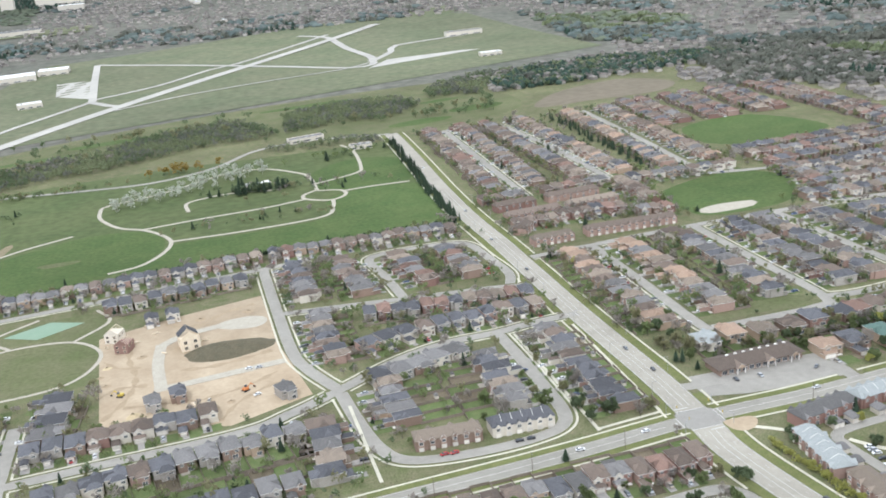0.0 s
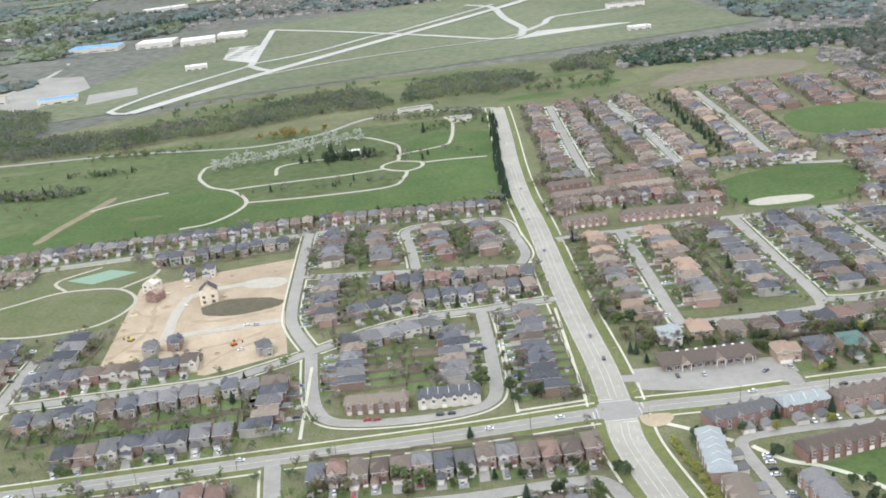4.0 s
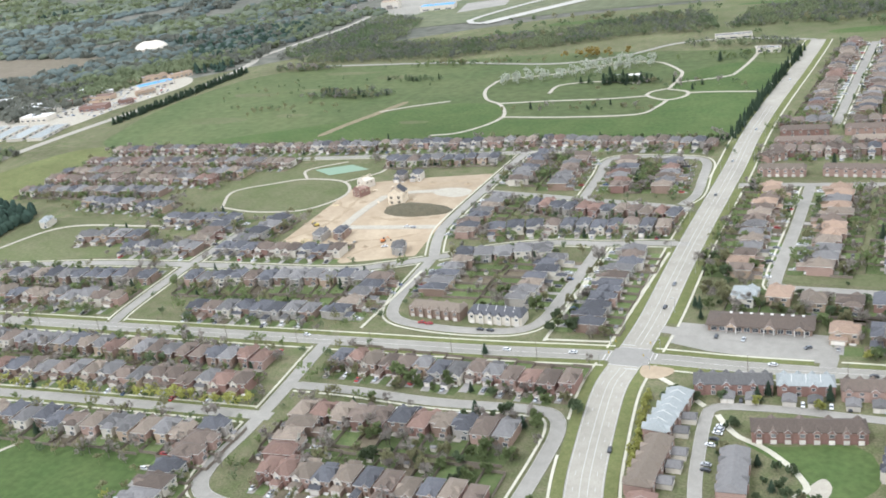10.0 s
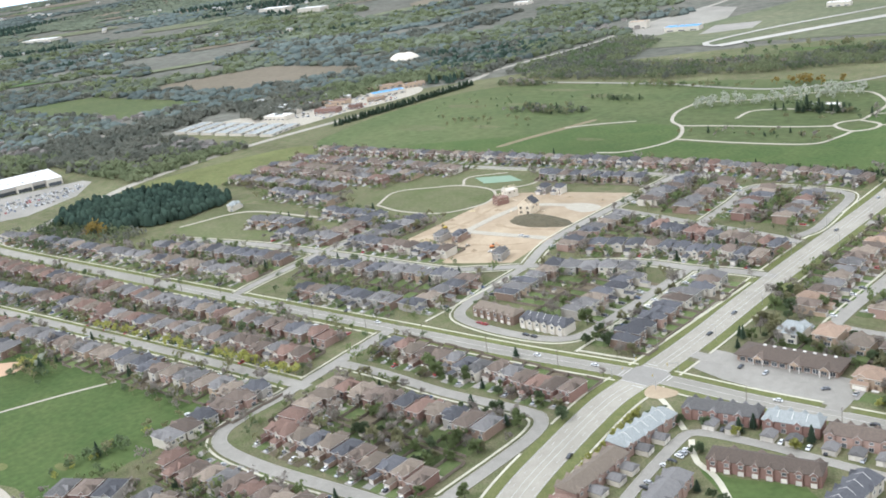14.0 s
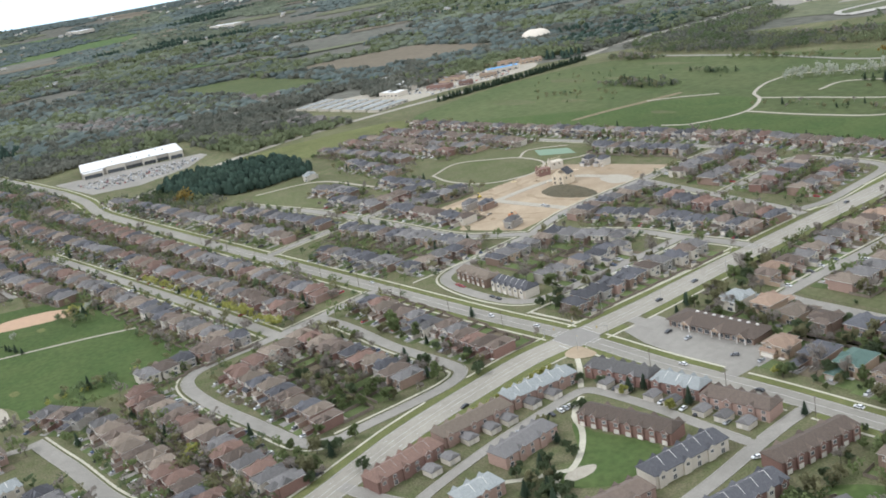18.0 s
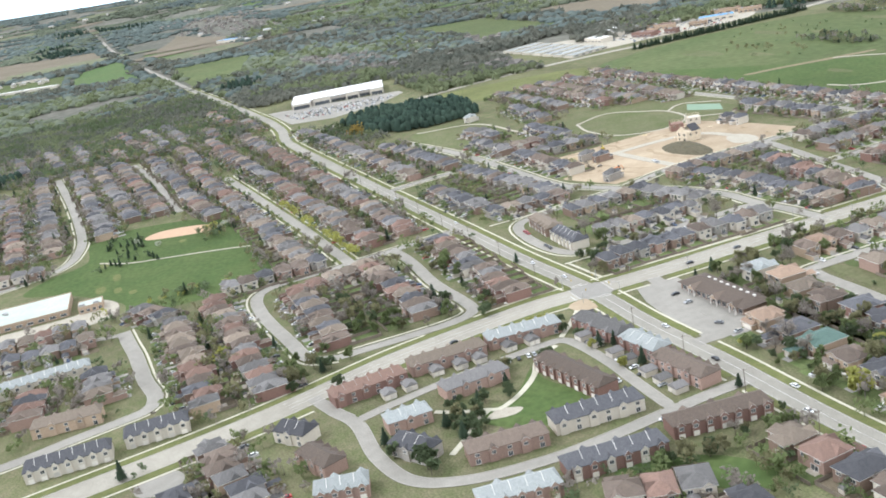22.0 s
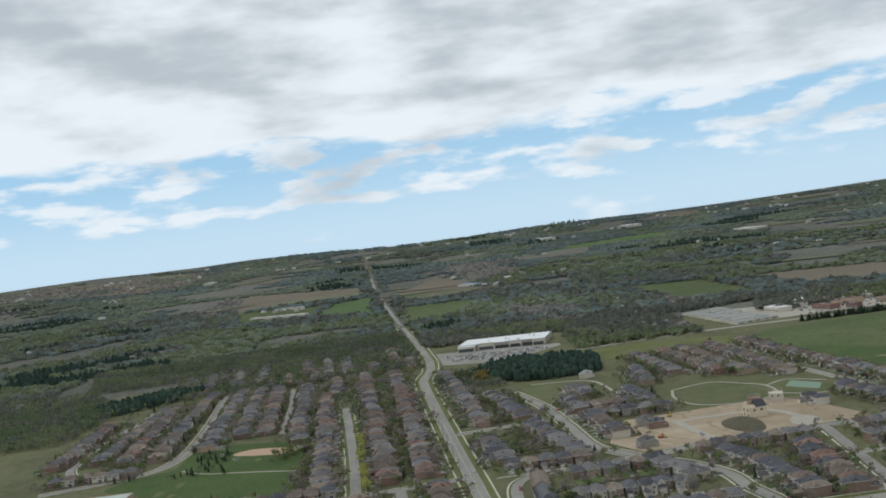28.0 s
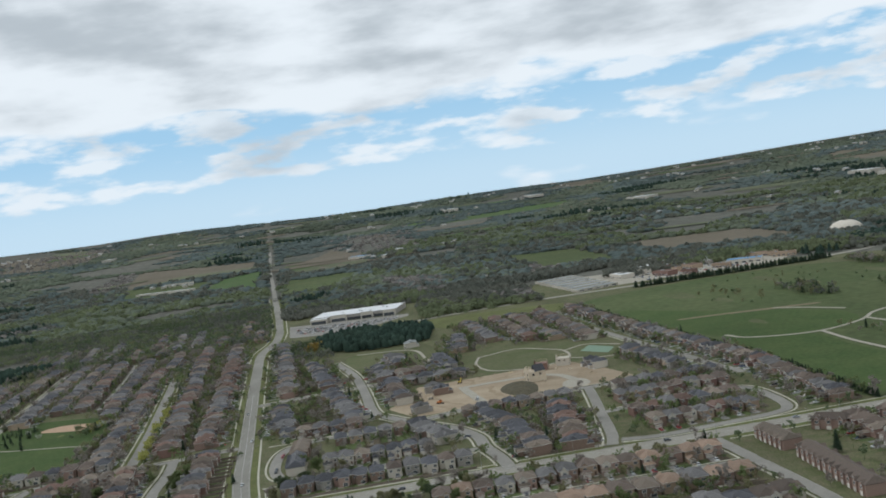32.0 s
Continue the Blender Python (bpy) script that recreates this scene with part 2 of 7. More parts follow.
PLOTGREEN = mat("garden_lawn", (0.09, 0.125, 0.045), (0.13, 0.15, 0.065), 0.3, fine=0.2, vary=0.3, island=True, space="Position", rough=0.95, spec=0.1)
DECK = mat("garden_paving", (0.40, 0.36, 0.30), (0.32, 0.28, 0.23), 0.4, fine=0.2, vary=0.3, island=True, space="Position")
FENCE = mat("weathered_fence", (0.235, 0.195, 0.15), (0.17, 0.142, 0.112), 0.4, fine=0.2, space="Position")
WOOD = mat("new_timber", (0.72, 0.62, 0.47), (0.64, 0.53, 0.38), 0.5, fine=0.15)
WHITE = mat("white_roofing", (0.80, 0.80, 0.78), (0.72, 0.72, 0.71), 0.05, fine=0.05, space="Position", rough=0.6)
BLUE = mat("blue_sheet_metal", (0.07, 0.30, 0.60), (0.06, 0.26, 0.54), 0.1, rough=0.5)
DARK = mat("dark_rubber", (0.03, 0.03, 0.03), (0.045, 0.045, 0.045), 2.0)
STEEL = mat("galvanised_steel", (0.45, 0.45, 0.44), (0.38, 0.38, 0.37), 2.0, metal=0.6, rough=0.5)
POLEWOOD = mat("pole_wood", (0.17, 0.13, 0.10), (0.12, 0.095, 0.075), 1.0, fine=0.2)
BARK = mat("bark", (0.10, 0.082, 0.065), (0.065, 0.055, 0.045), 2.0, fine=0.2)
LEAF = {
    "bare": mat("bare_twigs", (0.33, 0.295, 0.255), (0.26, 0.23, 0.20), 0.6, vary=0.2, rough=0.95, spec=0.05),
    "bud": mat("budding_leaves", (0.28, 0.265, 0.15), (0.225, 0.22, 0.12), 0.6, vary=0.2, rough=0.95, spec=0.05),
    "green": mat("spring_leaves", (0.19, 0.225, 0.10), (0.15, 0.185, 0.08), 0.6, vary=0.2, rough=0.9, spec=0.1),
    "yellow": mat("yellow_green_leaves", (0.42, 0.415, 0.13), (0.34, 0.345, 0.11), 0.6, vary=0.12, rough=0.9, spec=0.1),
    "dark": mat("conifer_needles", (0.076, 0.106, 0.066), (0.056, 0.083, 0.054), 0.6, vary=0.25, rough=0.9, spec=0.1),
    "round": mat("evergreen_leaves", (0.145, 0.178, 0.095), (0.112, 0.145, 0.078), 0.6, vary=0.25, rough=0.9, spec=0.1),
    "blossom": mat("white_blossom", (0.50, 0.50, 0.42), (0.40, 0.42, 0.33), 0.6, vary=0.1, rough=0.9),
    "gold": mat("golden_willow_leaves", (0.30, 0.22, 0.06), (0.24, 0.175, 0.05), 0.6, vary=0.12, rough=0.9),
}


def thin_leaf(m, share=0.55):
    """Lets part of the light through a leaf material."""
    nt = m.node_tree
    b, out = nt.nodes["Principled BSDF"], nt.nodes["Material Output"]
    tr, mx = nt.nodes.new("ShaderNodeBsdfTranslucent"), nt.nodes.new("ShaderNodeMixShader")
    nt.links.new(b.inputs["Base Color"].links[0].from_socket, tr.inputs["Color"])
    mx.inputs[0].default_value = share
    nt.links.new(b.outputs[0], mx.inputs[1])
    nt.links.new(tr.outputs[0], mx.inputs[2])
    nt.links.new(mx.outputs[0], out.inputs["Surface"])


for leaf in LEAF.values():
    thin_leaf(leaf)
# both far woods carry painted haze: base colours lifted paler and cooler
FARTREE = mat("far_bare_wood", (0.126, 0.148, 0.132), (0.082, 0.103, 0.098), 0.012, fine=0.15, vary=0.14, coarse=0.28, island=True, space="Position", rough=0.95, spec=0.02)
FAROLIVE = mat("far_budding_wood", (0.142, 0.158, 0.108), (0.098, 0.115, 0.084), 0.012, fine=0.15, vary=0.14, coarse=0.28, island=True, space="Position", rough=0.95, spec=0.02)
WOODTWIG = mat("grey_brown_twigs", (0.205, 0.205, 0.165), (0.142, 0.152, 0.125), 0.012, fine=0.15, vary=0.14, island=True, space="Position", rough=0.95, spec=0.02)
WOODBUD = mat("olive_budding_twigs", (0.225, 0.25, 0.14), (0.165, 0.195, 0.11), 0.012, fine=0.15, vary=0.14, island=True, space="Position", rough=0.95, spec=0.02)
for leaf in (WOODTWIG, WOODBUD):
    thin_leaf(leaf, 0.5)
FARPINE = mat("far_conifer_wood", (0.046, 0.068, 0.050), (0.034, 0.054, 0.042), 0.02, vary=0.3, island=True, space="Position", rough=0.95, spec=0.02)
FARWALL = mat("far_house_wall", (0.36, 0.33, 0.29), (0.26, 0.235, 0.21), 0.03, vary=0.4, island=True, space="Position")
FARROOF = mat("far_house_roof", (0.175, 0.155, 0.132), (0.12, 0.112, 0.104), 0.03, vary=0.4, island=True, space="Position")


def glass_mat():
    m = mat("window_glass", (0.09, 0.10, 0.11), (0.06, 0.065, 0.07), 0.5, vary=0.3, rough=0.08, spec=0.6)
    return m


GLASS = glass_mat()
CARS = [mat("car_paint_" + n, c, tuple(v * 0.95 for v in c), 1.0, rough=0.3, spec=0.6) for n, c in
        (("white", (0.75, 0.75, 0.74)), ("silver", (0.42, 0.43, 0.44)), ("black", (0.03, 0.03, 0.035)), ("grey", (0.15, 0.155, 0.165)),
         ("red", (0.38, 0.03, 0.03)), ("blue", (0.06, 0.10, 0.2)), ("sand", (0.40, 0.35, 0.27)))]


# ---------- mesh helpers ----------
class Shape:
    """Gathers boxes, prisms and strips into one mesh with several materials."""

    def __init__(self):
        self.v, self.f, self.m = [], [], []

    def face(self, pts, mi=0):
        k = len(self.v)
        self.v += [tuple(p) for p in pts]
        self.f.append(tuple(range(k, k + len(pts))))
        self.m.append(mi)
        return self

    def box(self, x0, y0, z0, x1, y1, z1, mi=0):
        k = len(self.v)
        self.v += [(x0, y0, z0), (x1, y0, z0), (x1, y1, z0), (x0, y1, z0), (x0, y0, z1), (x1, y0, z1), (x1, y1, z1), (x0, y1, z1)]
        for q in ((0, 3, 2, 1), (4, 5, 6, 7), (0, 1, 5, 4), (1, 2, 6, 5), (2, 3, 7, 6), (3, 0, 4, 7)):
            self.f.append(tuple(k + i for i in q))
            self.m.append(mi)
        return self

    def obox(self, cx, cy, ang, lx, ly, z0, z1, mi=0):
        """A box turned by ang round z."""
        k = len(self.v)
        c, s = math.cos(ang), math.sin(ang)
        self.box(-lx / 2, -ly / 2, z0, lx / 2, ly / 2, z1, mi)
        for i in range(k, k + 8):
            x, y, z = self.v[i]
            self.v[i] = (cx + x * c - y * s, cy + x * s + y * c, z)
        return self

    def hip(self, x0, y0, x1, y1, z, rise, over=0.4, mi=0, gable=0.0, fascia=None):
        """A hipped roof with a fascia; the ridge runs along the longer side. gable: 1 makes its ends upright."""
        x0, y0, x1, y1 = x0 - over, y0 - over, x1 + over, y1 + over
        w, d = x1 - x0, y1 - y0
        k = len(self.v)
        e = 0.22
        self.v += [(x0, y0, z), (x1, y0, z), (x1, y1, z), (x0, y1, z), (x0, y0, z + e), (x1, y0, z + e), (x1, y1, z + e), (x0, y1, z + e)]
        if d >= w:
            run = w / 2 * (1 - gable)
            self.v += [((x0 + x1) / 2, y0 + run, z + e + rise), ((x0 + x1) / 2, y1 - run, z + e + rise)]
            tops = ((4, 5, 8), (5, 6, 9, 8), (6, 7, 9), (7, 4, 8, 9))
        else:
            run = d / 2 * (1 - gable)
            self.v += [(x0 + run, (y0 + y1) / 2, z + e + rise), (x1 - run, (y0 + y1) / 2, z + e + rise)]
            tops = ((4, 5, 9, 8), (5, 6, 9), (6, 7, 8, 9), (7, 4, 8))
        for i, q in enumerate(((0, 3, 2, 1), (0, 1, 5, 4), (1, 2, 6, 5), (2, 3, 7, 6), (3, 0, 4, 7)) + tops):
            self.f.append(tuple(k + j for j in q))
            self.m.append(fascia if fascia is not None and i < 5 else mi)
        return self

    def mesh(self, name, mats, round_off=False):
        if len(self.v) < 4000:
            seen, order, v = {}, [], []
            for p in self.v:
                k = (round(p[0], 4), round(p[1], 4), round(p[2], 4))
                if k not in seen:
                    seen[k] = len(v)
                    v.append(p)
                order.append(seen[k])
            faces = [tuple(order[i] for i in f) for f in self.f]
            good = [len(set(f)) == len(f) for f in faces]
            self.v, self.f, self.m = v, [f for f, g in zip(faces, good) if g], [m for m, g in zip(self.m, good) if g]
        me = bpy.data.meshes.new(name)
        me.from_pydata(self.v, [], self.f)
        for m in mats if isinstance(mats, (list, tuple)) else [mats]:
            me.materials.append(m)
        if any(self.m):
            me.polygons.foreach_set("material_index", self.m)
        if round_off:
            me.polygons.foreach_set("use_smooth", [True] * len(self.f))
        me.update()
        return me


def part(name, shape, mats, parent=None, label=""):
    ob = new(name, shape.mesh(name, mats))
    ob.parent = parent
    if label:
        tagged(ob, label)
    return ob


def thing(name, shape, mats, label, category, group="", kind=""):
    return tagged(part(name, shape, mats), label, category, group, kind)


# ---------- the lie of the land ----------
HUB = (100.0, 0.0)


RIM_AT = (-180, -170, -160, -120, -60, 0, 60, 81, 95, 108, 130, 150, 165, 180)
RIM_UP = (133, 146, 154, 160, 170, 195, 228, 234, 222, 212, 165, 130, 124, 133)


def land(x, y):
    """Height of the ground: level near the town, low hills far off that make the skyline."""
    dx, dy = x - HUB[0], y - HUB[1]
    r = math.hypot(dx, dy)
    if r < 1500:
        return 0.0
    rim = float(np.interp(math.degrees(math.atan2(dy, dx)), RIM_AT, RIM_UP))
    k = (r - 1500) / 3000.0
    roll = 5.0 * math.sin(dx * 0.0031 + 1.3) * math.cos(dy * 0.0027) + 4.0 * math.sin(dx * 0.0073 - dy * 0.0051)
    return rim * k ** 2.0 + roll * min(1.0, k * 2)


def build_ground():
    s = Shape()
    radii = [0, 150, 300, 500, 800, 1150, 1500] + [1500 + 150 * i for i in range(1, 22)]
    n = 128
    s.v.append((HUB[0], HUB[1], 0))
    for r in radii[1:]:
        for i in range(n):
            a = 2 * math.pi * i / n
            x, y = HUB[0] + r * math.cos(a), HUB[1] + r * math.sin(a)
            s.v.append((x, y, land(x, y)))
    for i in range(n):
        s.f.append((0, 1 + i, 1 + (i + 1) % n))
    for k in range(len(radii) - 2):
        a, b = 1 + k * n, 1 + (k + 1) * n
        for i in range(n):
            j = (i + 1) % n
            s.f.append((a + i, b + i, b + j, a + j))
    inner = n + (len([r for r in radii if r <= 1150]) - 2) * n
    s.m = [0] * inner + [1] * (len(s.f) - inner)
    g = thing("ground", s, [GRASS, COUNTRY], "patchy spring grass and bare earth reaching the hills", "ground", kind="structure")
    g.data.shade_smooth()


build_ground()


def smooth(pts, step=4.0, closed=False):
    """Points at even steps along a Catmull-Rom curve."""
    p = [np.array(q, float) for q in pts]
    n = len(p)
    out = []
    for i in range(n if closed else n - 1):
        if closed:
            a, b, c, d = p[i - 1], p[i], p[(i + 1) % n], p[(i + 2) % n]
        else:
            b, c = p[i], p[i + 1]
            a, d = (p[i - 1] if i else 2 * b - c), (p[i + 2] if i + 2 < n else 2 * c - b)
        m = max(2, int(np.linalg.norm(c - b) / step))
        for j in range(m):
            t = j / m
            out.append(0.5 * ((2 * b) + (c - a) * t + (2 * a - 5 * b + 4 * c - d) * t * t + (3 * b - a - 3 * c + d) * t ** 3))
    if not closed:
        out.append(p[-1])
    return np.array(out)


def offset(line, d):
    t = np.gradient(line, axis=0)
    t /= np.linalg.norm(t, axis=1)[:, None] + 1e-9
    return line + d * np.stack([-t[:, 1], t[:, 0]], 1)


def strip(s, a, b, z, thick, mi=0, keep=None):
    """A flat band between two lines of points, with edges down to the ground."""
    for i in range(len(a) - 1):
        if keep is not None and not (keep[i] and keep[i + 1]):
            continue
        q = [(a[i], b[i]), (a[i + 1], b[i + 1])]
        h = [land(*p[0]) if abs(p[0][0]) + abs(p[0][1]) > 1300 else 0.0 for p in q]
        (a0, b0), (a1, b1) = q
        s.face([(*a0, z + h[0]), (*a1, z + h[1]), (*b1, z + h[1]), (*b0, z + h[0])], mi)
        if thick:
            s.face([(*a0, z + h[0] - thick), (*a1, z + h[1] - thick), (*a1, z + h[1]), (*a0, z + h[0])], mi)
            s.face([(*b1, z + h[1] - thick), (*b0, z + h[0] - thick), (*b0, z + h[0]), (*b1, z + h[1])], mi)
    return s


ZONES = [0]


PATCHES = []


def patch(name, pts, material, label, category, curve=True, z=None, step=6.0):
    """A piece of ground cover, a few centimetres proud of the ground sheet."""
    PATCHES.append(list(pts))
    ZONES[0] += 1
    z = z if z is not None else 0.01 + 0.002 * ZONES[0]
    line = smooth(pts, step, True) if curve else np.array(pts, float)
    s = Shape()
    s.face([(x, y, z + land(x, y)) for x, y in line])
    return thing(name, s, material, label, category, kind="structure")

# ---------- ground cover ----------
patch("park_meadow", [(-664, 352), (-420, 366), (-217, 390), (-16, 394), (-4, 582), (6, 745), (-120, 760), (-300, 770), (-500, 740), (-690, 700), (-735, 560), (-720, 430)], MEADOW, "broad rough green meadow of a public park", "meadow")
patch("park_lawn", [(-300, 398), (-200, 396), (-22, 402), (-12, 470), (-18, 545), (-90, 548), (-112, 520), (-112, 470), (-180, 458), (-250, 458), (-266, 432)], LAWN, "mown bright green park lawn", "lawn")
patch("park_lawn", [(-560, 372), (-420, 374), (-310, 395), (-272, 430), (-262, 470), (-276, 512), (-330, 525), (-396, 492), (-450, 445)], LAWN, "mown green park lawn below a gravel path", "lawn")
patch("park_lawn", [(-100, 560), (-20, 566), (-8, 660), (-60, 690), (-112, 640)], LAWN, "mown green lawn beside the park road", "lawn")
patch("golf_course_grass", [(-520, 880), (-340, 930), (-200, 1000), (-100, 840), (60, 805), (190, 850), (215, 960), (150, 1060), (60, 1120), (-120, 1120), (-330, 1060), (-480, 960)], OLIVE, "golf course fairways of bright grass", "fairway")
for cx, cy, rx, ry in ((-330, 990, 60, 14), (-60, 1085, 70, 12), (60, 850, 44, 16), (150, 900, 40, 20), (-420, 930, 50, 12), (120, 985, 30, 10)):
    patch("fairway", [(cx + rx * math.cos(0.52 * i), cy + ry * math.sin(0.52 * i) + 0.15 * rx * math.cos(0.52 * i)) for i in range(12)], LAWN, "mown bright golf fairway", "fairway", z=0.14)
patch("bare_bank", [(-436, 402), (-428, 402), (-420, 440), (-406, 486), (-396, 530), (-403, 534), (-416, 488), (-428, 446)], RUTGRASS, "bare brown bank across the meadow", "grass", z=0.15)
for cx, cy, rx, ry in ((-560, 600, 26, 7), (-640, 580, 34, 10), (-520, 480, 22, 8), (-610, 460, 40, 14), (-480, 660, 30, 10), (-350, 450, 18, 6), (-560, 690, 46, 9)):
    patch("dry_grass", [(cx + rx * math.cos(0.7 * i) * (1 + 0.25 * math.sin(2.3 * i)), cy + ry * math.sin(0.7 * i)) for i in range(9)], OLIVE, "drier patch of meadow grass", "grass", z=0.12)
patch("oval_green", [(-398, 192), (-412, 227), (-389, 247), (-363, 258), (-325, 254), (-308, 228), (-321, 197), (-360, 188)], OLIVE, "oval playing green with a path round it", "lawn")
patch("neighbourhood_green", [(-440, 200), (-425, 270), (-380, 300), (-310, 310), (-300, 262), (-302, 200), (-330, 176), (-400, 172)], OLIVE, "grass of a small neighbourhood park", "lawn", z=0.011)
patch("sports_court", [(-371, 291), (-341, 308), (-317, 296), (-347, 277)], COURT, "pale green sports court with a light border", "court", False)
patch("building_site_soil", [(-297, 121), (-305, 257), (-250, 276), (-194, 290), (-190, 186), (-180, 112), (-227, 92)], SOIL, "bare sandy soil of a building site", "soil", False)
patch("vacant_lot_grass", [(-535, 60), (-560, 140), (-480, 150), (-430, 130), (-420, 80)], OLIVE, "rough grass of an empty lot", "lot")
patch("school_field", [(-430, -262), (-400, -170), (-285, -138), (-195, -140), (-176, -160), (-182, -240), (-215, -248), (-270, -284), (-300, -318), (-332, -300), (-352, -272)], LAWN, "bright green school playing field", "lawn")
patch("ball_infield", [(-396, -212), (-378, -224), (-356, -176), (-366, -165), (-386, -180)], CLAY, "reddish clay baseball infield", "infield")
for cx, cy, rx, ry in ((-262, -262, 9, 4), (-250, -250, 7, 3), (-236, -240, 5, 3), (-285, -250, 10, 3), (-330, -258, 8, 4), (-205, -222, 6, 2.5), (-345, -196, 5, 3)):
    patch("worn_ground", [(cx + rx * math.cos(0.8 * i) * (1 + 0.2 * math.sin(3.0 * i)), cy + ry * math.sin(0.8 * i)) for i in range(8)], VERGE, "worn pale patch on a playing field", "grass", z=0.13)
patch("school_yard", [(-214, -352), (-192, -350), (-186, -266), (-212, -250), (-238, -262), (-238, -278), (-216, -278)], GRAVEL, "worn pale school yard", "yard")
patch("corner_green", [(64, 106), (132, 108), (139, 118), (120, 124), (70, 116)], OLIVE, "small lawn at a street bend", "lawn")
patch("small_park_green", [(158, 372), (200, 402), (262, 415), (286, 370), (250, 308), (176, 300), (160, 330)], LAWN, "green neighbourhood sports field", "lawn")
patch("play_area", [(170, 318), (190, 326), (222, 322), (215, 308), (175, 306)], GRAVEL, "sandy play area at the field's edge", "playground")
patch("sports_field", [(309, 612), (401, 629), (437, 528), (347, 503), (294, 530)], LAWN, "distant green sports field", "lawn")
patch("play_sand", [(97, -95), (100, -87), (103, -85), (106, -90), (105, -98), (102, -102)], GRAVEL, "sandy play patch beside a curving path", "sand", z=0.16)
patch("townhouse_green", [(68, -66), (82, -66), (112, -58), (122, -70), (122, -88), (106, -104), (97, -102), (94, -90), (84, -78)], LAWN, "lawn among brick townhouses", "lawn")
patch("back_garden_lawn", [(168, -70), (185, -40), (205, -30), (214, -40), (196, -60), (184, -82)], LAWN, "open grass behind houses", "lawn")
patch("strip_mall_car_park", [(14, 20), (16, 44), (94, 42), (96, 12), (60, 12), (36, 14)], STREET, "pale asphalt car park of a small plaza", "car park", False)
patch("corner_paving", [(9, -8), (16, -7.2), (24, -8), (25, -13), (20, -19), (13, -20), (9, -15)], SOIL, "bare sandy corner beside the crossing", "gravel", z=0.27)
patch("store_car_park", [(-935, -28), (-800, -20), (-775, 30), (-800, 100), (-850, 146), (-872, 146)], STREET, "grey car park before a big store", "car park", False)
patch("dry_grassland", [(-760, 160), (-720, 330), (-660, 340), (-640, 200), (-700, 160)], VERGE, "dry grass beside the highway", "grass")
patch("storage_yard", [(-1005, 372), (-835, 410), (-815, 520), (-800, 650), (-860, 700), (-950, 610), (-980, 480)], GRAVEL, "pale gravel yards round sheds and shops", "yard")
patch("airport_lot", [(-800, 1150), (-690, 1150), (-630, 1190), (-640, 1290), (-720, 1500), (-800, 1520)], CROSSROAD, "grey paved yards beside the airport road", "car park", False)
patch("turning_circle", [(66 + 11 * math.cos(0.5 * i), -240 + 11 * math.sin(0.5 * i)) for i in range(12)], STREET, "round paved end of a short street", "road", z=0.09)
patch("dry_hillside", [(215, 842), (280, 930), (390, 968), (440, 900), (395, 842), (300, 838)], FIELD, "dry brown grassy slope", "grass")
patch("gravel_pad", [(-224, 250), (-208, 253), (-196, 248), (-194, 238), (-202, 230), (-220, 234), (-228, 242)], GRAVEL, "pale gravel turning pad on a building site", "gravel")


def field(name, p, material, label, n=10):
    """A far field laid over the land, from its four corners."""
    s = Shape()
    ZONES[0] += 1
    lift = 0.3 + 0.005 * ZONES[0]
    g = [[None] * (n + 1) for _ in range(n + 1)]
    for i in range(n + 1):
        for j in range(n + 1):
            u, v = i / n, j / n
            x, y = [(1 - u) * (1 - v) * p[0][k] + u * (1 - v) * p[1][k] + u * v * p[2][k] + (1 - u) * v * p[3][k] for k in (0, 1)]
            g[i][j] = (x, y, land(x, y) + lift)
    for i in range(n):
        for j in range(n):
            s.face([g[i][j], g[i + 1][j], g[i + 1][j + 1], g[i][j + 1]])
    thing(name, s, material, label, "field", kind="structure")


field("airfield_grass", [(-720, 985), (520, 1330), (480, 2300), (-520, 2010)], DRYGRASS, "dry mown grass of an airfield", 28)
field("apron", [(-455, 1520), (-388, 1440), (-397, 1690), (-470, 1700)], RUNWAY, "airfield apron of pale concrete", 8)
field("apron", [(-632, 1240), (-560, 1276), (-540, 1199), (-608, 1141)], STREET, "small concrete apron with parked aircraft", 4)
field("far_field", [(-1860, -160), (-2000, -320), (-2280, -300), (-2390, -192)], CROP, "far bright green field by the straight road")
field("far_field", [(-1980, -340), (-2060, -520), (-2420, -600), (-2300, -320)], MEADOW, "far pale field round farm sheds")
field("far_field", [(-2060, -86), (-2130, 20), (-2400, 20), (-2400, -130)], CROP, "far green field beside the straight road")
field("far_field", [(-2290, -140), (-2223, 52), (-2500, 136), (-2880, 0), (-2870, -165)], FIELD, "brown ploughed field beyond the town")
field("far_field", [(-2440, -220), (-2440, -590), (-2960, -650), (-2880, -250)], FIELD, "brown ploughed field along the road")
field("far_field", [(-1420, -76), (-1560, 40), (-1960, 110), (-2000, -104)], MEADOW, "olive rough meadow north of the straight road")
field("far_field", [(-1230, 640), (-1090, 880), (-1440, 880), (-1560, 640)], FIELD, "brown field near the woods")
field("far_field", [(-1250, 420), (-1200, 560), (-1600, 560), (-1700, 400)], MEADOW, "green rough field between woods")
field("far_field", [(-3300, 300), (-3200, 900), (-3900, 1100), (-4000, 300)], CROP, "pale green far farmland")
field("far_field", [(-3600, -600), (-3500, -1500), (-4000, -1700), (-4200, -700)], FIELD, "pale far farmland")
field("far_field", [(-2900, 1700), (-2700, 2300), (-3400, 2700), (-3700, 1900)], FIELD, "brown far farmland")

# ---------- roads ----------
ROADS = []


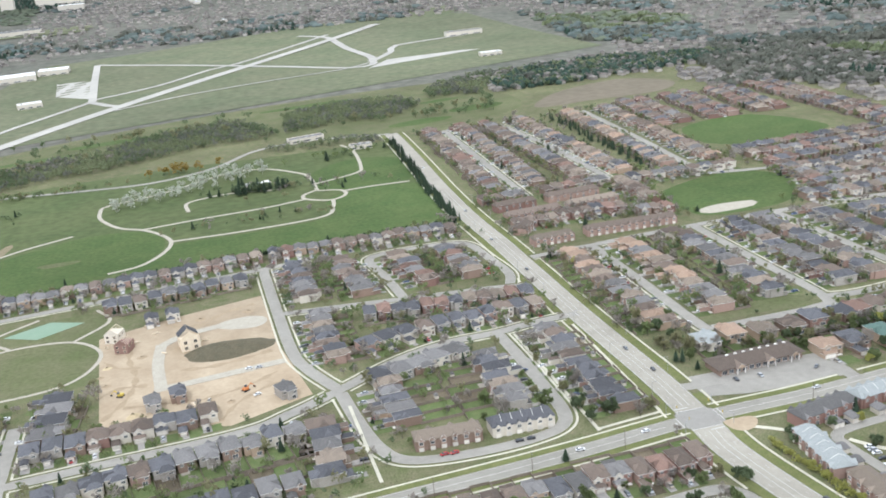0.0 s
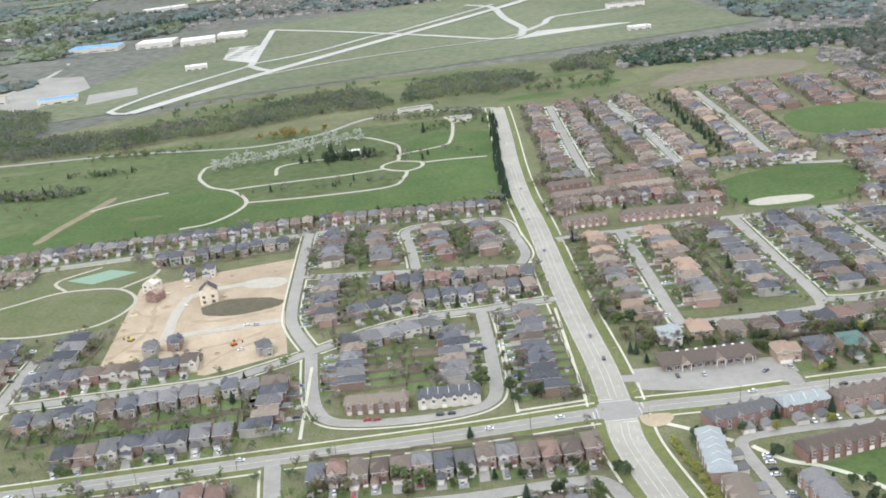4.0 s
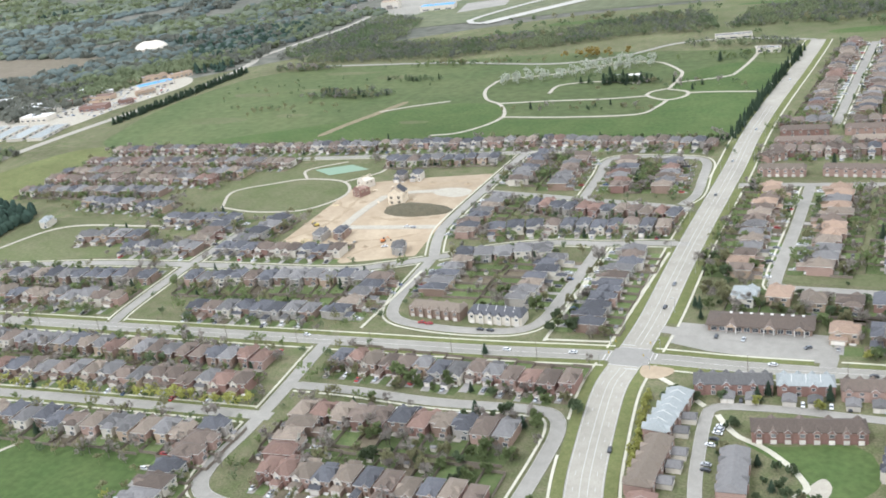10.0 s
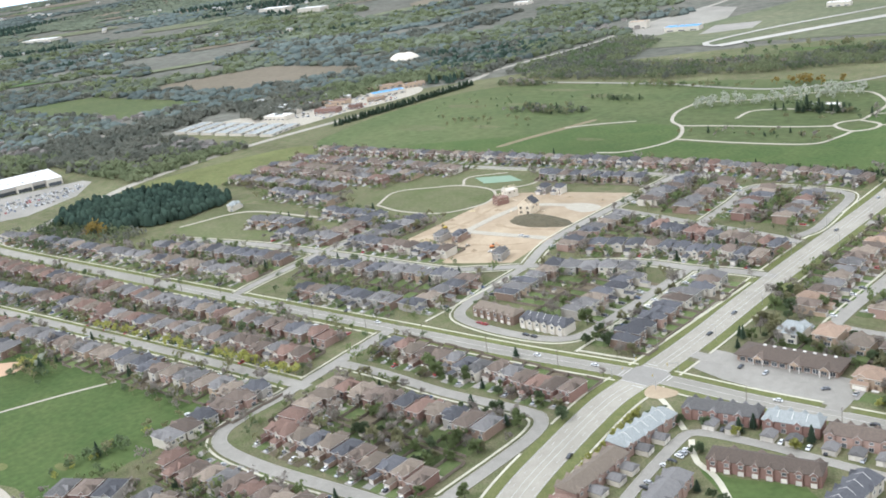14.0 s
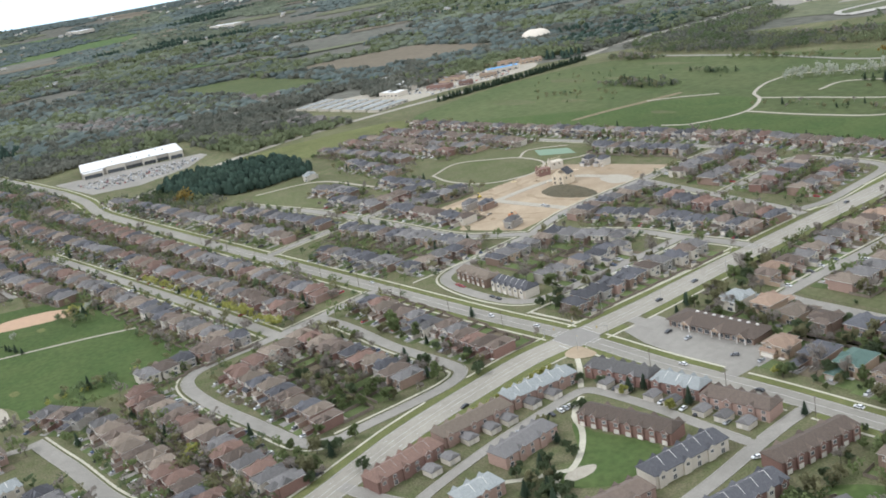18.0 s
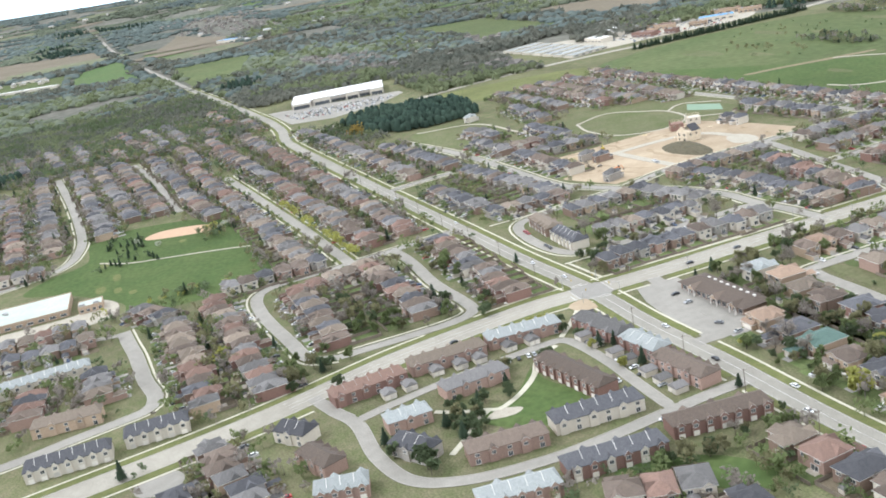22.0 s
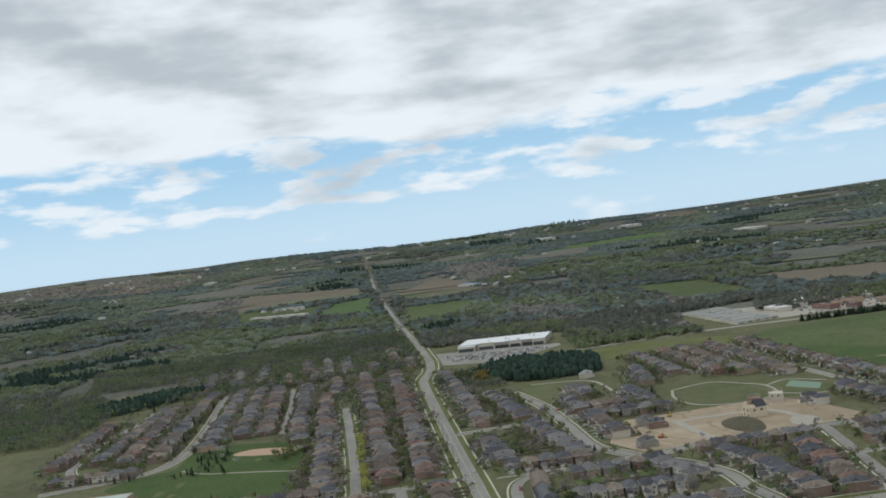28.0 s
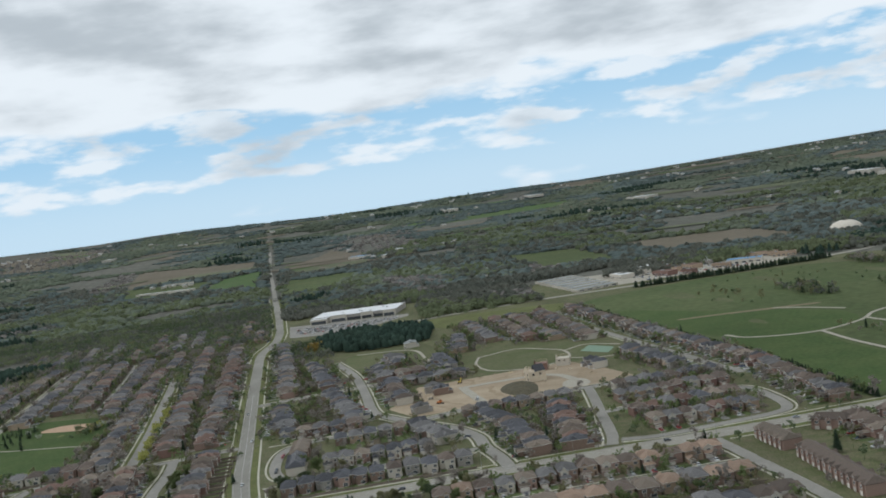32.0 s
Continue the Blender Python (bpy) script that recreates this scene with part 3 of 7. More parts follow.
def road(name, pts, width, label, material=None, walks=(), kerbs=True, step=5.0, verge=()):
    if kerbs and name not in ("main_road", "cross_road"):
        width *= 0.82
    ROADS.append(dict(name=name, line=smooth(pts, step), w=width, label=label, mat=material or STREET, walks=walks, kerbs=kerbs, verge=verge))


road("main_road", [(95, -520), (75, -420), (54, -300), (41, -225), (30, -177), (20, -145), (12, -118), (6, -86), (-1, -35), (0, 0), (1, 50), (-1, 120), (-2, 189), (-2, 311), (-4, 400), (-2, 500), (5, 650), (9, 753), (10, 800)], 16.0, "wide pale grey four-lane road", ASPHALT, walks=(-15.0, 14.5), verge=(-11.2, 11.0))
road("cross_road", [(420, 30), (300, 18), (195, 8), (120, 5), (60, 1), (0, 0), (-79, -8), (-166, -14), (-290, -23), (-450, -34), (-640, -46), (-700, -46), (-770, -38), (-860, -38), (-920, -42), (-1100, -56), (-1500, -92)], 10.5, "two-lane road with turning lanes", CROSSROAD, walks=(-10.8, 10.8), verge=(-8, 8))
road("straight_road", [(-1500, -92), (-1900, -126), (-2400, -170), (-3100, -222)], 9.0, "straight country road running to the hills", CROSSROAD, kerbs=False, step=60)
road("collector_street", [(-2, 156), (-30, 154), (-60, 149), (-93, 147), (-128, 134), (-165, 110), (-194, 93), (-225, 81), (-313, 75), (-413, 66), (-513, 46)], 9.0, "curving suburban collector street", walks=(-6.8, 6.8))
road("site_street", [(-165, 110), (-178, 145), (-184, 175), (-186, 250), (-187, 338), (-186, 350)], 8.6, "street beside the building site", walks=(6.5, -6.5))
road("park_edge_street", [(-150, 356), (-187, 350), (-260, 342), (-340, 332), (-430, 322), (-560, 312), (-650, 306)], 8.2, "street along the park side houses", walks=(6.2,))
road("loop_street", [(-59, 149), (-58, 110), (-58, 69), (-59, 34), (-66, 20), (-82, 14), (-106, 12), (-132, 14), (-148, 20), (-156, 34), (-161, 61), (-165, 106)], 8.4, "looping residential street", walks=(8.0,))
road("side_street", [(-186, 246), (-140, 240), (-99, 234), (-40, 226), (-16, 220)], 8.0, "short residential street", walks=(-6,))
road("court_street", [(-99, 234), (-103, 290), (-107, 326), (-98, 338), (-68, 341), (-36, 338), (-25, 325), (-21, 290), (-18, 250), (-24, 228)], 8.0, "residential court street", walks=(6,))
road("south_street", [(-174, -12), (-171, -40), (-166, -80), (-163, -112), (-162, -140), (-156, -158), (-140, -166), (-104, -166), (-53, -160), (-28, -157), (-17, -152), (-12, -141)], 9.0, "street bending through brick houses", walks=(-6.5,))
road("crescent_street", [(-167, -66), (-130, -64), (-83, -65), (-35, -61), (-20, -63), (-13.5, -76), (-12, -100), (-12, -141)], 8.4, "crescent beside the main road", walks=(-6,))
road("tree_street", [(-158, -97), (-275, -106), (-360, -114), (-462, -124), (-560, -134)], 9.0, "straight street lined with yellow-green trees", walks=(7.5, -7.5), verge=(-5.8, 5.8))
road("west_link_street", [(-330, -26), (-336, 0), (-342, 56), (-343, 72), (-343, 115), (-343, 140)], 8.4, "street linking two rows of houses", walks=(-6.2, 6.2))
road("back_lane", [(-148, -252), (-157, -290), (-164, -330)], 6.5, "narrow lane behind townhouses")
road("cul_de_sac", [(-152, -249), (-125, -246), (-100, -243), (-60, -240), (-32, -236), (-18, -241), (-13, -256), (-8, -278), (-1, -305), (4, -345)], 9.6, "cul-de-sac of townhouses", walks=(6,))
road("west_street", [(-790, -308), (-600, -288), (-449, -277), (-390, -280), (-354, -292), (-335, -325), (-318, -380)], 9.0, "suburban street past the school", walks=(6.3, -6.3))
road("west_court", [(-770, -220), (-644, -203), (-455, -190)], 8.2, "quiet suburban court", walks=(6,))
road("west_back_street", [(-720, -385), (-640, -386), (-556, -396), (-408, -384), (-335, -330)], 8.4, "curving suburban back street", walks=(6,))
road("townhouse_drive", [(27, -164), (50, -158), (70, -152), (104, -152), (131, -145), (144, -126), (149, -96), (148, -69), (144, -36), (142, -16), (141, 4)], 8.0, "drive looping round townhouses")
road("townhouse_lane", [(66, -151), (61, -134), (54, -100), (50, -68), (48.5, -48), (50, -41), (58, -37.5), (84, -35), (111, -35), (144, -35)], 6.5, "lane between townhouse garages")
road("mall_entry", [(8, 34), (20, 33), (60, 31), (92, 28), (95, 5)], 8.0, "plaza driveway", kerbs=False)
road("east_street", [(8, 274), (67, 279), (146, 284), (270, 284), (420, 276)], 8.6, "east street past townhouses", walks=(-6.2,))
road("east_court", [(58, 280), (58, 190), (57, 108), (62, 98), (90, 97), (134, 99), (147, 112), (147, 190), (147, 284)], 8.6, "looping east residential street", walks=(-6.4, ))
road("east_lane", [(147, 112), (170, 108), (205, 112), (222, 125), (221, 200), (220, 284)], 8.4, "further residential street", walks=(6.4,))
road("north_street", [(61, 437), (66, 600), (72, 776)], 8.4, "residential street running north", walks=(6.2, -6.2))
road("north_street", [(150, 452), (150, 600), (140, 770)], 8.4, "long residential street running north", walks=(6.2, -6.2))
road("north_street", [(234, 440), (246, 600), (255, 780)], 8.4, "third residential street running north", walks=(6.2,))
road("field_street", [(140, 452), (190, 440), (251, 416), (330, 400)], 8.2, "street at the sports field", walks=())
road("highway", [(-697, -20), (-740, 80), (-775, 167), (-790, 300), (-784, 420), (-765, 560), (-768, 690), (-784, 780), (-800, 812)], 13.0, "highway along the edge of town", ASPHALT, kerbs=False)
road("runway", [(-508, 1018), (-352, 1278), (-132, 1600), (245, 2085)], 24.0, "long concrete runway", RUNWAY, kerbs=False, step=40)
road("taxiway", [(-508, 1018), (-545, 1050), (-505, 1180), (-440, 1300), (-390, 1390)], 11.0, "taxiway beside the runway", RUNWAY, kerbs=False, step=40)
road("taxiway", [(-386, 1420), (-276, 1505), (-177, 1645), (-120, 1690), (0, 1850), (108, 1990)], 11.0, "taxiway running along the runway", RUNWAY, kerbs=False, step=40)
road("taxiway", [(-384, 1400), (-398, 1700), (-407, 1931)], 14.0, "taxiway to the hangars", RUNWAY, kerbs=False, step=40)
road("taxiway", [(-390, 1405), (-352, 1330), (-330, 1310)], 14.0, "short taxiway onto the runway", RUNWAY, kerbs=False, step=20)
road("taxiway", [(45, 2020), (100, 1950), (108, 1860), (112, 1740), (130, 1560), (120, 1490)], 16.0, "taxiway to the airport terminal", RUNWAY, kerbs=False, step=40)
road("taxiway", [(120, 1490), (180, 1600), (210, 1690), (362, 1728)], 14.0, "taxiway past the airport terminal", RUNWAY, kerbs=False, step=40)
road("taxiway", [(-405, 1931), (-168, 1702), (-39, 1565), (60, 1440), (110, 1440), (122, 1495)], 14.0, "cross runway of pale concrete", RUNWAY, kerbs=False, step=40)
road("airfield_track", [(-340, 1270), (-227, 1345), (-60, 1400), (50, 1425), (119, 1480)], 6.0, "narrow perimeter road of the airfield", RUNWAY, kerbs=False, step=40)
road("airport_road", [(-800, 812), (-792, 930), (-779, 1043), (-795, 1240), (-806, 1330), (-790, 1520), (-805, 1690)], 11.0, "road to the airport offices", ASPHALT, kerbs=False, step=30)
road("park_back_road", [(-640, 742), (-437, 737), (-360, 722), (-276, 712), (-207, 745), (-158, 806), (-100, 826), (-40, 815), (8, 800)], 7.0, "narrow road behind the park", STREET, kerbs=False)
for nm, pts in (("park_path", [(-307, 402), (-281, 411), (-262, 440), (-257, 470), (-268, 500), (-283, 522), (-304, 541), (-322, 580), (-325, 612), (-318, 634), (-264, 656), (-203, 702), (-157, 704), (-124, 664), (-113, 634), (-113, 575)]),
                ("park_path", [(-113, 575), (-128, 562), (-128, 545), (-106, 528), (-90, 540), (-91, 560), (-113, 572)]),
                ("park_path", [(-91, 556), (-60, 558), (-22, 556)]),
                ("park_path", [(-257, 468), (-190, 466), (-122, 474), (-108, 502), (-104, 527)]),
                ("park_path", [(-283, 522), (-226, 530), (-170, 535), (-128, 545)]),
                ("park_path", [(-240, 562), (-241, 596), (-222, 608), (-196, 612), (-150, 600)]),
                ("park_path", [(-411, 492), (-384, 514), (-345, 535)]),
                ("park_path", [(-113, 600), (-66, 622), (-55, 648), (-49, 732), (-57, 775)]),) + (
                ("green_path", [(-400, 188), (-416, 227), (-389, 251), (-363, 265), (-322, 260), (-302, 228), (-318, 191), (-360, 181), (-400, 188)]),
                ("green_path", [(-322, 260), (-300, 290), (-310, 318)]), ("green_path", [(-363, 265), (-378, 290), (-350, 316)]),
                ("field_path", [(-340, -262), (-317, -239), (-303, -207), (-289, -175), (-276, -150)]),
                ("townhouse_path", [(14, -14), (28, -24), (46, -40)]), ("townhouse_path", [(53, -46), (58, -54), (65, -62), (73, -66), (80, -71), (88, -79), (94, -87), (97, -94), (94, -99), (88, -110), (81, -119)]), ("townhouse_path", [(95, -98), (101, -106), (109, -112), (122, -125)]),
                ("site_track", [(-264, 160), (-266, 195), (-264, 228)]),) + (
                ("site_track", [(-190, 166), (-243, 159), (-268, 157)]),
                ("site_track", [(-264, 225), (-250, 237), (-224, 244)]),
                ("lot_track", [(-545, 70), (-520, 128), (-440, 140), (-370, 148)])):
    road(nm, pts, 7.5 if nm == "site_track" else {"park_path": 3.8, "green_path": 2.6, "field_path": 2.2, "townhouse_path": 2.8}.get(nm, 3.4), "pale paved path" if nm == "townhouse_path" else "pale gravel path" if nm != "site_track" else "temporary gravel track on a building site", CONCRETE if nm == "townhouse_path" else GRAVEL, kerbs=False)


def clear_of(points, own, extra=0.3):
    """True where a point lies on no other road."""
    ok = np.ones(len(points), bool)
    for r in ROADS:
        if r is own or not (r["kerbs"] or r["name"] == "mall_entry"):
            continue
        L = r["line"]
        d = np.linalg.norm(points[:, None] - L[None], axis=2).min(1)
        near = d < max(r["w"], 20)
        if near.any():
            a, b = L[:-1], L[1:]
            ab = b - a
            t = (((points[near][:, None] - a[None]) * ab).sum(2) / (ab ** 2).sum(1)).clip(0, 1)
            d2 = np.linalg.norm(points[near][:, None] - (a + t[..., None] * ab), axis=2).min(1)
            ok[np.where(near)[0][d2 < r["w"] / 2 + extra]] = False
    return ok


def build_roads():
    for i, r in enumerate(ROADS):
        z = 0.10 + 0.002 * i
        L, h = r["line"], r["w"] / 2
        kind = "path" if "path" in r["name"] or "_track" in r["name"] else "runway" if "way" in r["name"] and "high" not in r["name"] else "road"
        s = strip(Shape(), offset(L, h), offset(L, -h), z + (1.1 if any(w in r["name"] for w in ("straight", "runway", "taxi", "airfield")) else 0), 0.1)
        thing(r["name"], s, r["mat"], r["label"], kind, kind="structure")
        fine = smooth(L[:: 1], 2.5) if r["kerbs"] else None
        if r["kerbs"]:
            s = Shape()
            for side in (1, -1):
                mid = offset(fine, side * (h + 0.15))
                strip(s, offset(fine, side * (h + 0.27)), offset(fine, side * (h - 0.03)), z + 0.14, 0.14, keep=clear_of(mid, r))
            thing("kerb", s, KERB, "pale concrete kerb along a street", "kerb", kind="structure")
        for v in r["verge"]:
            wide = abs(v) - h - 0.4
            mid = offset(fine, v)
            s = strip(Shape(), offset(fine, v + wide), offset(fine, v - wide), z + 0.10, 0.1, keep=clear_of(mid, r, wide))
            thing("verge", s, VERGE, "mown grass verge beside a road", "verge", kind="structure")
        for wv in r["walks"]:
            wv = wv if r["verge"] else math.copysign(min(abs(wv), h + 2.6), wv)
            mid = offset(fine, wv)
            s = strip(Shape(), offset(fine, wv + 0.65), offset(fine, wv - 0.65), z + 0.13, 0.13, keep=clear_of(mid, r, 1.0))
            thing("pavement", s, CONCRETE, "pale concrete footpath along a street", "pavement", kind="structure")
    # footpaths running straight between back fences
    for k, (a, b) in enumerate((((-50, 142), (-50, 8)), ((-163, 88), (-162, 3)), ((-50, 10), (-14, 14)), ((-14, 14), (-12, 140)))):
        L = smooth([a, b], 5)
        thing("pavement", strip(Shape(), offset(L, 0.9), offset(L, -0.9), 0.33 + 0.003 * k, 0.2), CONCRETE, "straight pale concrete footpath", "pavement", kind="structure")


build_roads()


CROSSING = mat("crossing_asphalt", (0.285, 0.27, 0.238), (0.25, 0.236, 0.21), 0.2, fine=0.12, space="Position", rough=0.9)
patch("crossing_surface", [(-10, -7), (-10, 7), (-7, 10), (7, 10), (11, 7), (11, -7), (8, -10), (-7, -10)], CROSSING, "darker worn asphalt where two roads cross", "road", False, z=0.13)
patch("terminal_apron", [(95, 1400), (150, 1420), (330, 1480), (300, 1495), (150, 1490)], RUNWAY, "pale apron before the airport terminal", "apron", False, z=0.9)


def markings():
    """Lane lines, stop lines and crossing bars round the main crossing."""
    s = Shape()
    L = smooth([(30, -177), (20, -145), (12, -118), (6, -86), (-1, -35), (0, -13)], 3)
    M = smooth([(0.4, 14), (1, 50), (-1, 120), (-2, 189), (-2, 311), (-4, 400), (-2, 500)], 3)
    for line in (L, M):
        for o in (-1.7, 1.7):
            strip(s, offset(line, o + 0.12), offset(line, o - 0.12), 0.185, 0)
        for o in (-4.7, 4.7, -7.6, 7.6):
            keep = np.ones(len(line), bool) if abs(o) > 7 else (np.arange(len(line)) % 4) < 2
            strip(s, offset(line, o + 0.1), offset(line, o - 0.1), 0.185, 0, keep=keep)
    for x0, y0, x1, y1 in ((-8.6, 12.2, 0, 12.8), (0, -12.8, 8.8, -12.2), (-13.2, -7, -12.6, 0.4), (12.6, -0.4, 13.2, 6.4),
                           (-9, 9.6, 9, 10.0), (-9, -10, 9, -9.6), (-11, -6.8, -10.6, 6.2), (10.6, -6.2, 11, 6.8)):
        s.box(x0, y0, 0.18, x1, y1, 0.186)
    C = next(r for r in ROADS if r["name"] == "cross_road")["line"]
    for keepx in ((-400, -16), (16, 300)):
        line = C[(C[:, 0] > keepx[0]) & (C[:, 0] < keepx[1])]
        strip(s, offset(line, 0.2), offset(line, 0.05), 0.187, 0)
        strip(s, offset(line, -0.05), offset(line, -0.2), 0.187, 0)
        for o in (-4.8, 4.8):
            strip(s, offset(line, o + 0.07), offset(line, o - 0.07), 0.187, 0)
    thing("road_marking", s, PAINT, "worn white lane lines and stop bars", "road marking", kind="structure")


markings()

# ---------- houses ----------
MATS = {**{"wall_" + k: v for k, v in WALLS.items()}, **{"roof_" + k: v for k, v in ROOFS.items()}, "trim": TRIM, "glass": GLASS, "garage": GARAGE, "door": DOOR, "steel": STEEL}
MATNAMES = list(MATS)
JOINED = [m.copy() for m in MATS.values()]
for m in JOINED:
    # in joined houses each piece varies by its own island
    nt = m.node_tree
    for nd in [q for q in nt.nodes if q.type == "OBJECT_INFO"]:
        geo = nt.nodes.new("ShaderNodeNewGeometry")
        for lk in list(nd.outputs["Random"].links):
            nt.links.new(geo.outputs["Random Per Island"], lk.to_socket)


def window_shape(x, y, z, w, h, face):
    """A framed two-light window on a wall, frame and panes in one piece; face is the wall's outward axis."""
    s = Shape()
    sign = -1 if face[0] == "-" else 1

    def P(u, v, d):
        return (x + u, y + sign * d, z + v) if face[1] == "y" else (x + sign * d, y + u, z + v)

    W, t = w / 2, 0.14
    o = [(-W - t, -t), (W + t, -t), (W + t, h + t), (-W - t, h + t)]
    A = [(-W, 0), (-0.04, 0), (-0.04, h), (-W, h)]
    B = [(0.04, 0), (W, 0), (W, h), (0.04, h)]
    F, R0 = 0.08, 0.03
    for ring in ((o[0], o[1], B[1], B[0], A[1], A[0]), (o[3], A[3], A[2], B[3], B[2], o[2]), (o[0], A[0], A[3], o[3]), (B[1], o[1], o[2], B[2]), (A[1], B[0], B[3], A[2])):
        s.face([P(u, v, F) for u, v in ring], 0)
    for q in (A, B):
        for i in range(4):
            a, b = q[i], q[(i + 1) % 4]
            s.face([P(*a, F), P(*b, F), P(*b, R0), P(*a, R0)], 0)
        s.face([P(u, v, R0) for u, v in q], 1)
    for i in range(4):
        a, b = o[i], o[(i + 1) % 4]
        s.face([P(*a, -0.02), P(*b, -0.02), P(*b, F), P(*a, F)], 0)
    return s


def panel_door(x0, x1, y, z0, h, n=4):
    """A sectional garage door with grooves between its panels, facing -y."""
    s = Shape()
    prof = []
    for k in range(n):
        a, b = z0 + h * k / n, z0 + h * (k + 1) / n
        prof += [(a + 0.03, 0.07), (b - 0.03, 0.07), (b, 0.02)]
    prof = [(z0, 0.0)] + prof
    for (za, da), (zb, db) in zip(prof, prof[1:]):
        s.face([(x0, y - da, za), (x1, y - da, za), (x1, y - db, zb), (x0, y - db, zb)])
    return s


def gable_roof_shape(gx, half, fy, back, z, rise, over=0.3):
    s = Shape()
    t = 0.16
    for sg in (-1, 1):
        e = (gx + sg * (half + over), z - 0.12)
        s.face([(e[0], fy - over, e[1]), (gx, fy - over, z + rise), (gx, back, z + rise), (e[0], back, e[1])])
        s.face([(e[0], fy - over, e[1] - t), (gx, fy - over, z + rise - t), (gx, fy - over, z + rise), (e[0], fy - over, e[1])], 1)
        s.face([(e[0], fy - over, e[1] - t), (gx, fy - over, z + rise - t), (gx, back, z + rise - t), (e[0], back, e[1] - t)])
        s.face([(e[0], fy - over, e[1] - t), (e[0], fy - over, e[1]), (e[0], back, e[1]), (e[0], back, e[1] - t)])
    return s


def cross_roof(xe, yc, half, z, rise):
    """A gable set across the main roof, from its middle out over one side wall."""
    s = Shape()
    sg = 1 if xe > 0 else -1
    xo = xe + sg * 0.5
    z += 0.25
    for q in (-1, 1):
        s.face([(xo, yc + q * half, z), (0, yc + q * half * 0.2, z + rise * 0.8), (0, yc, z + rise), (xo - sg * 0.9, yc, z + rise)])
        s.face([(xo, yc + q * half, z - 0.2), (0, yc + q * half, z - 0.2), (0, yc + q * half * 0.2, z + rise * 0.8), (xo, yc + q * half, z)])
    s.face([(xo, yc - half, z), (xo, yc + half, z), (xo - sg * 0.9, yc, z + rise)])
    s.face([(xo, yc - half, z - 0.2), (xo, yc + half, z - 0.2), (xo, yc + half, z), (xo, yc - half, z)], 1)
    return s


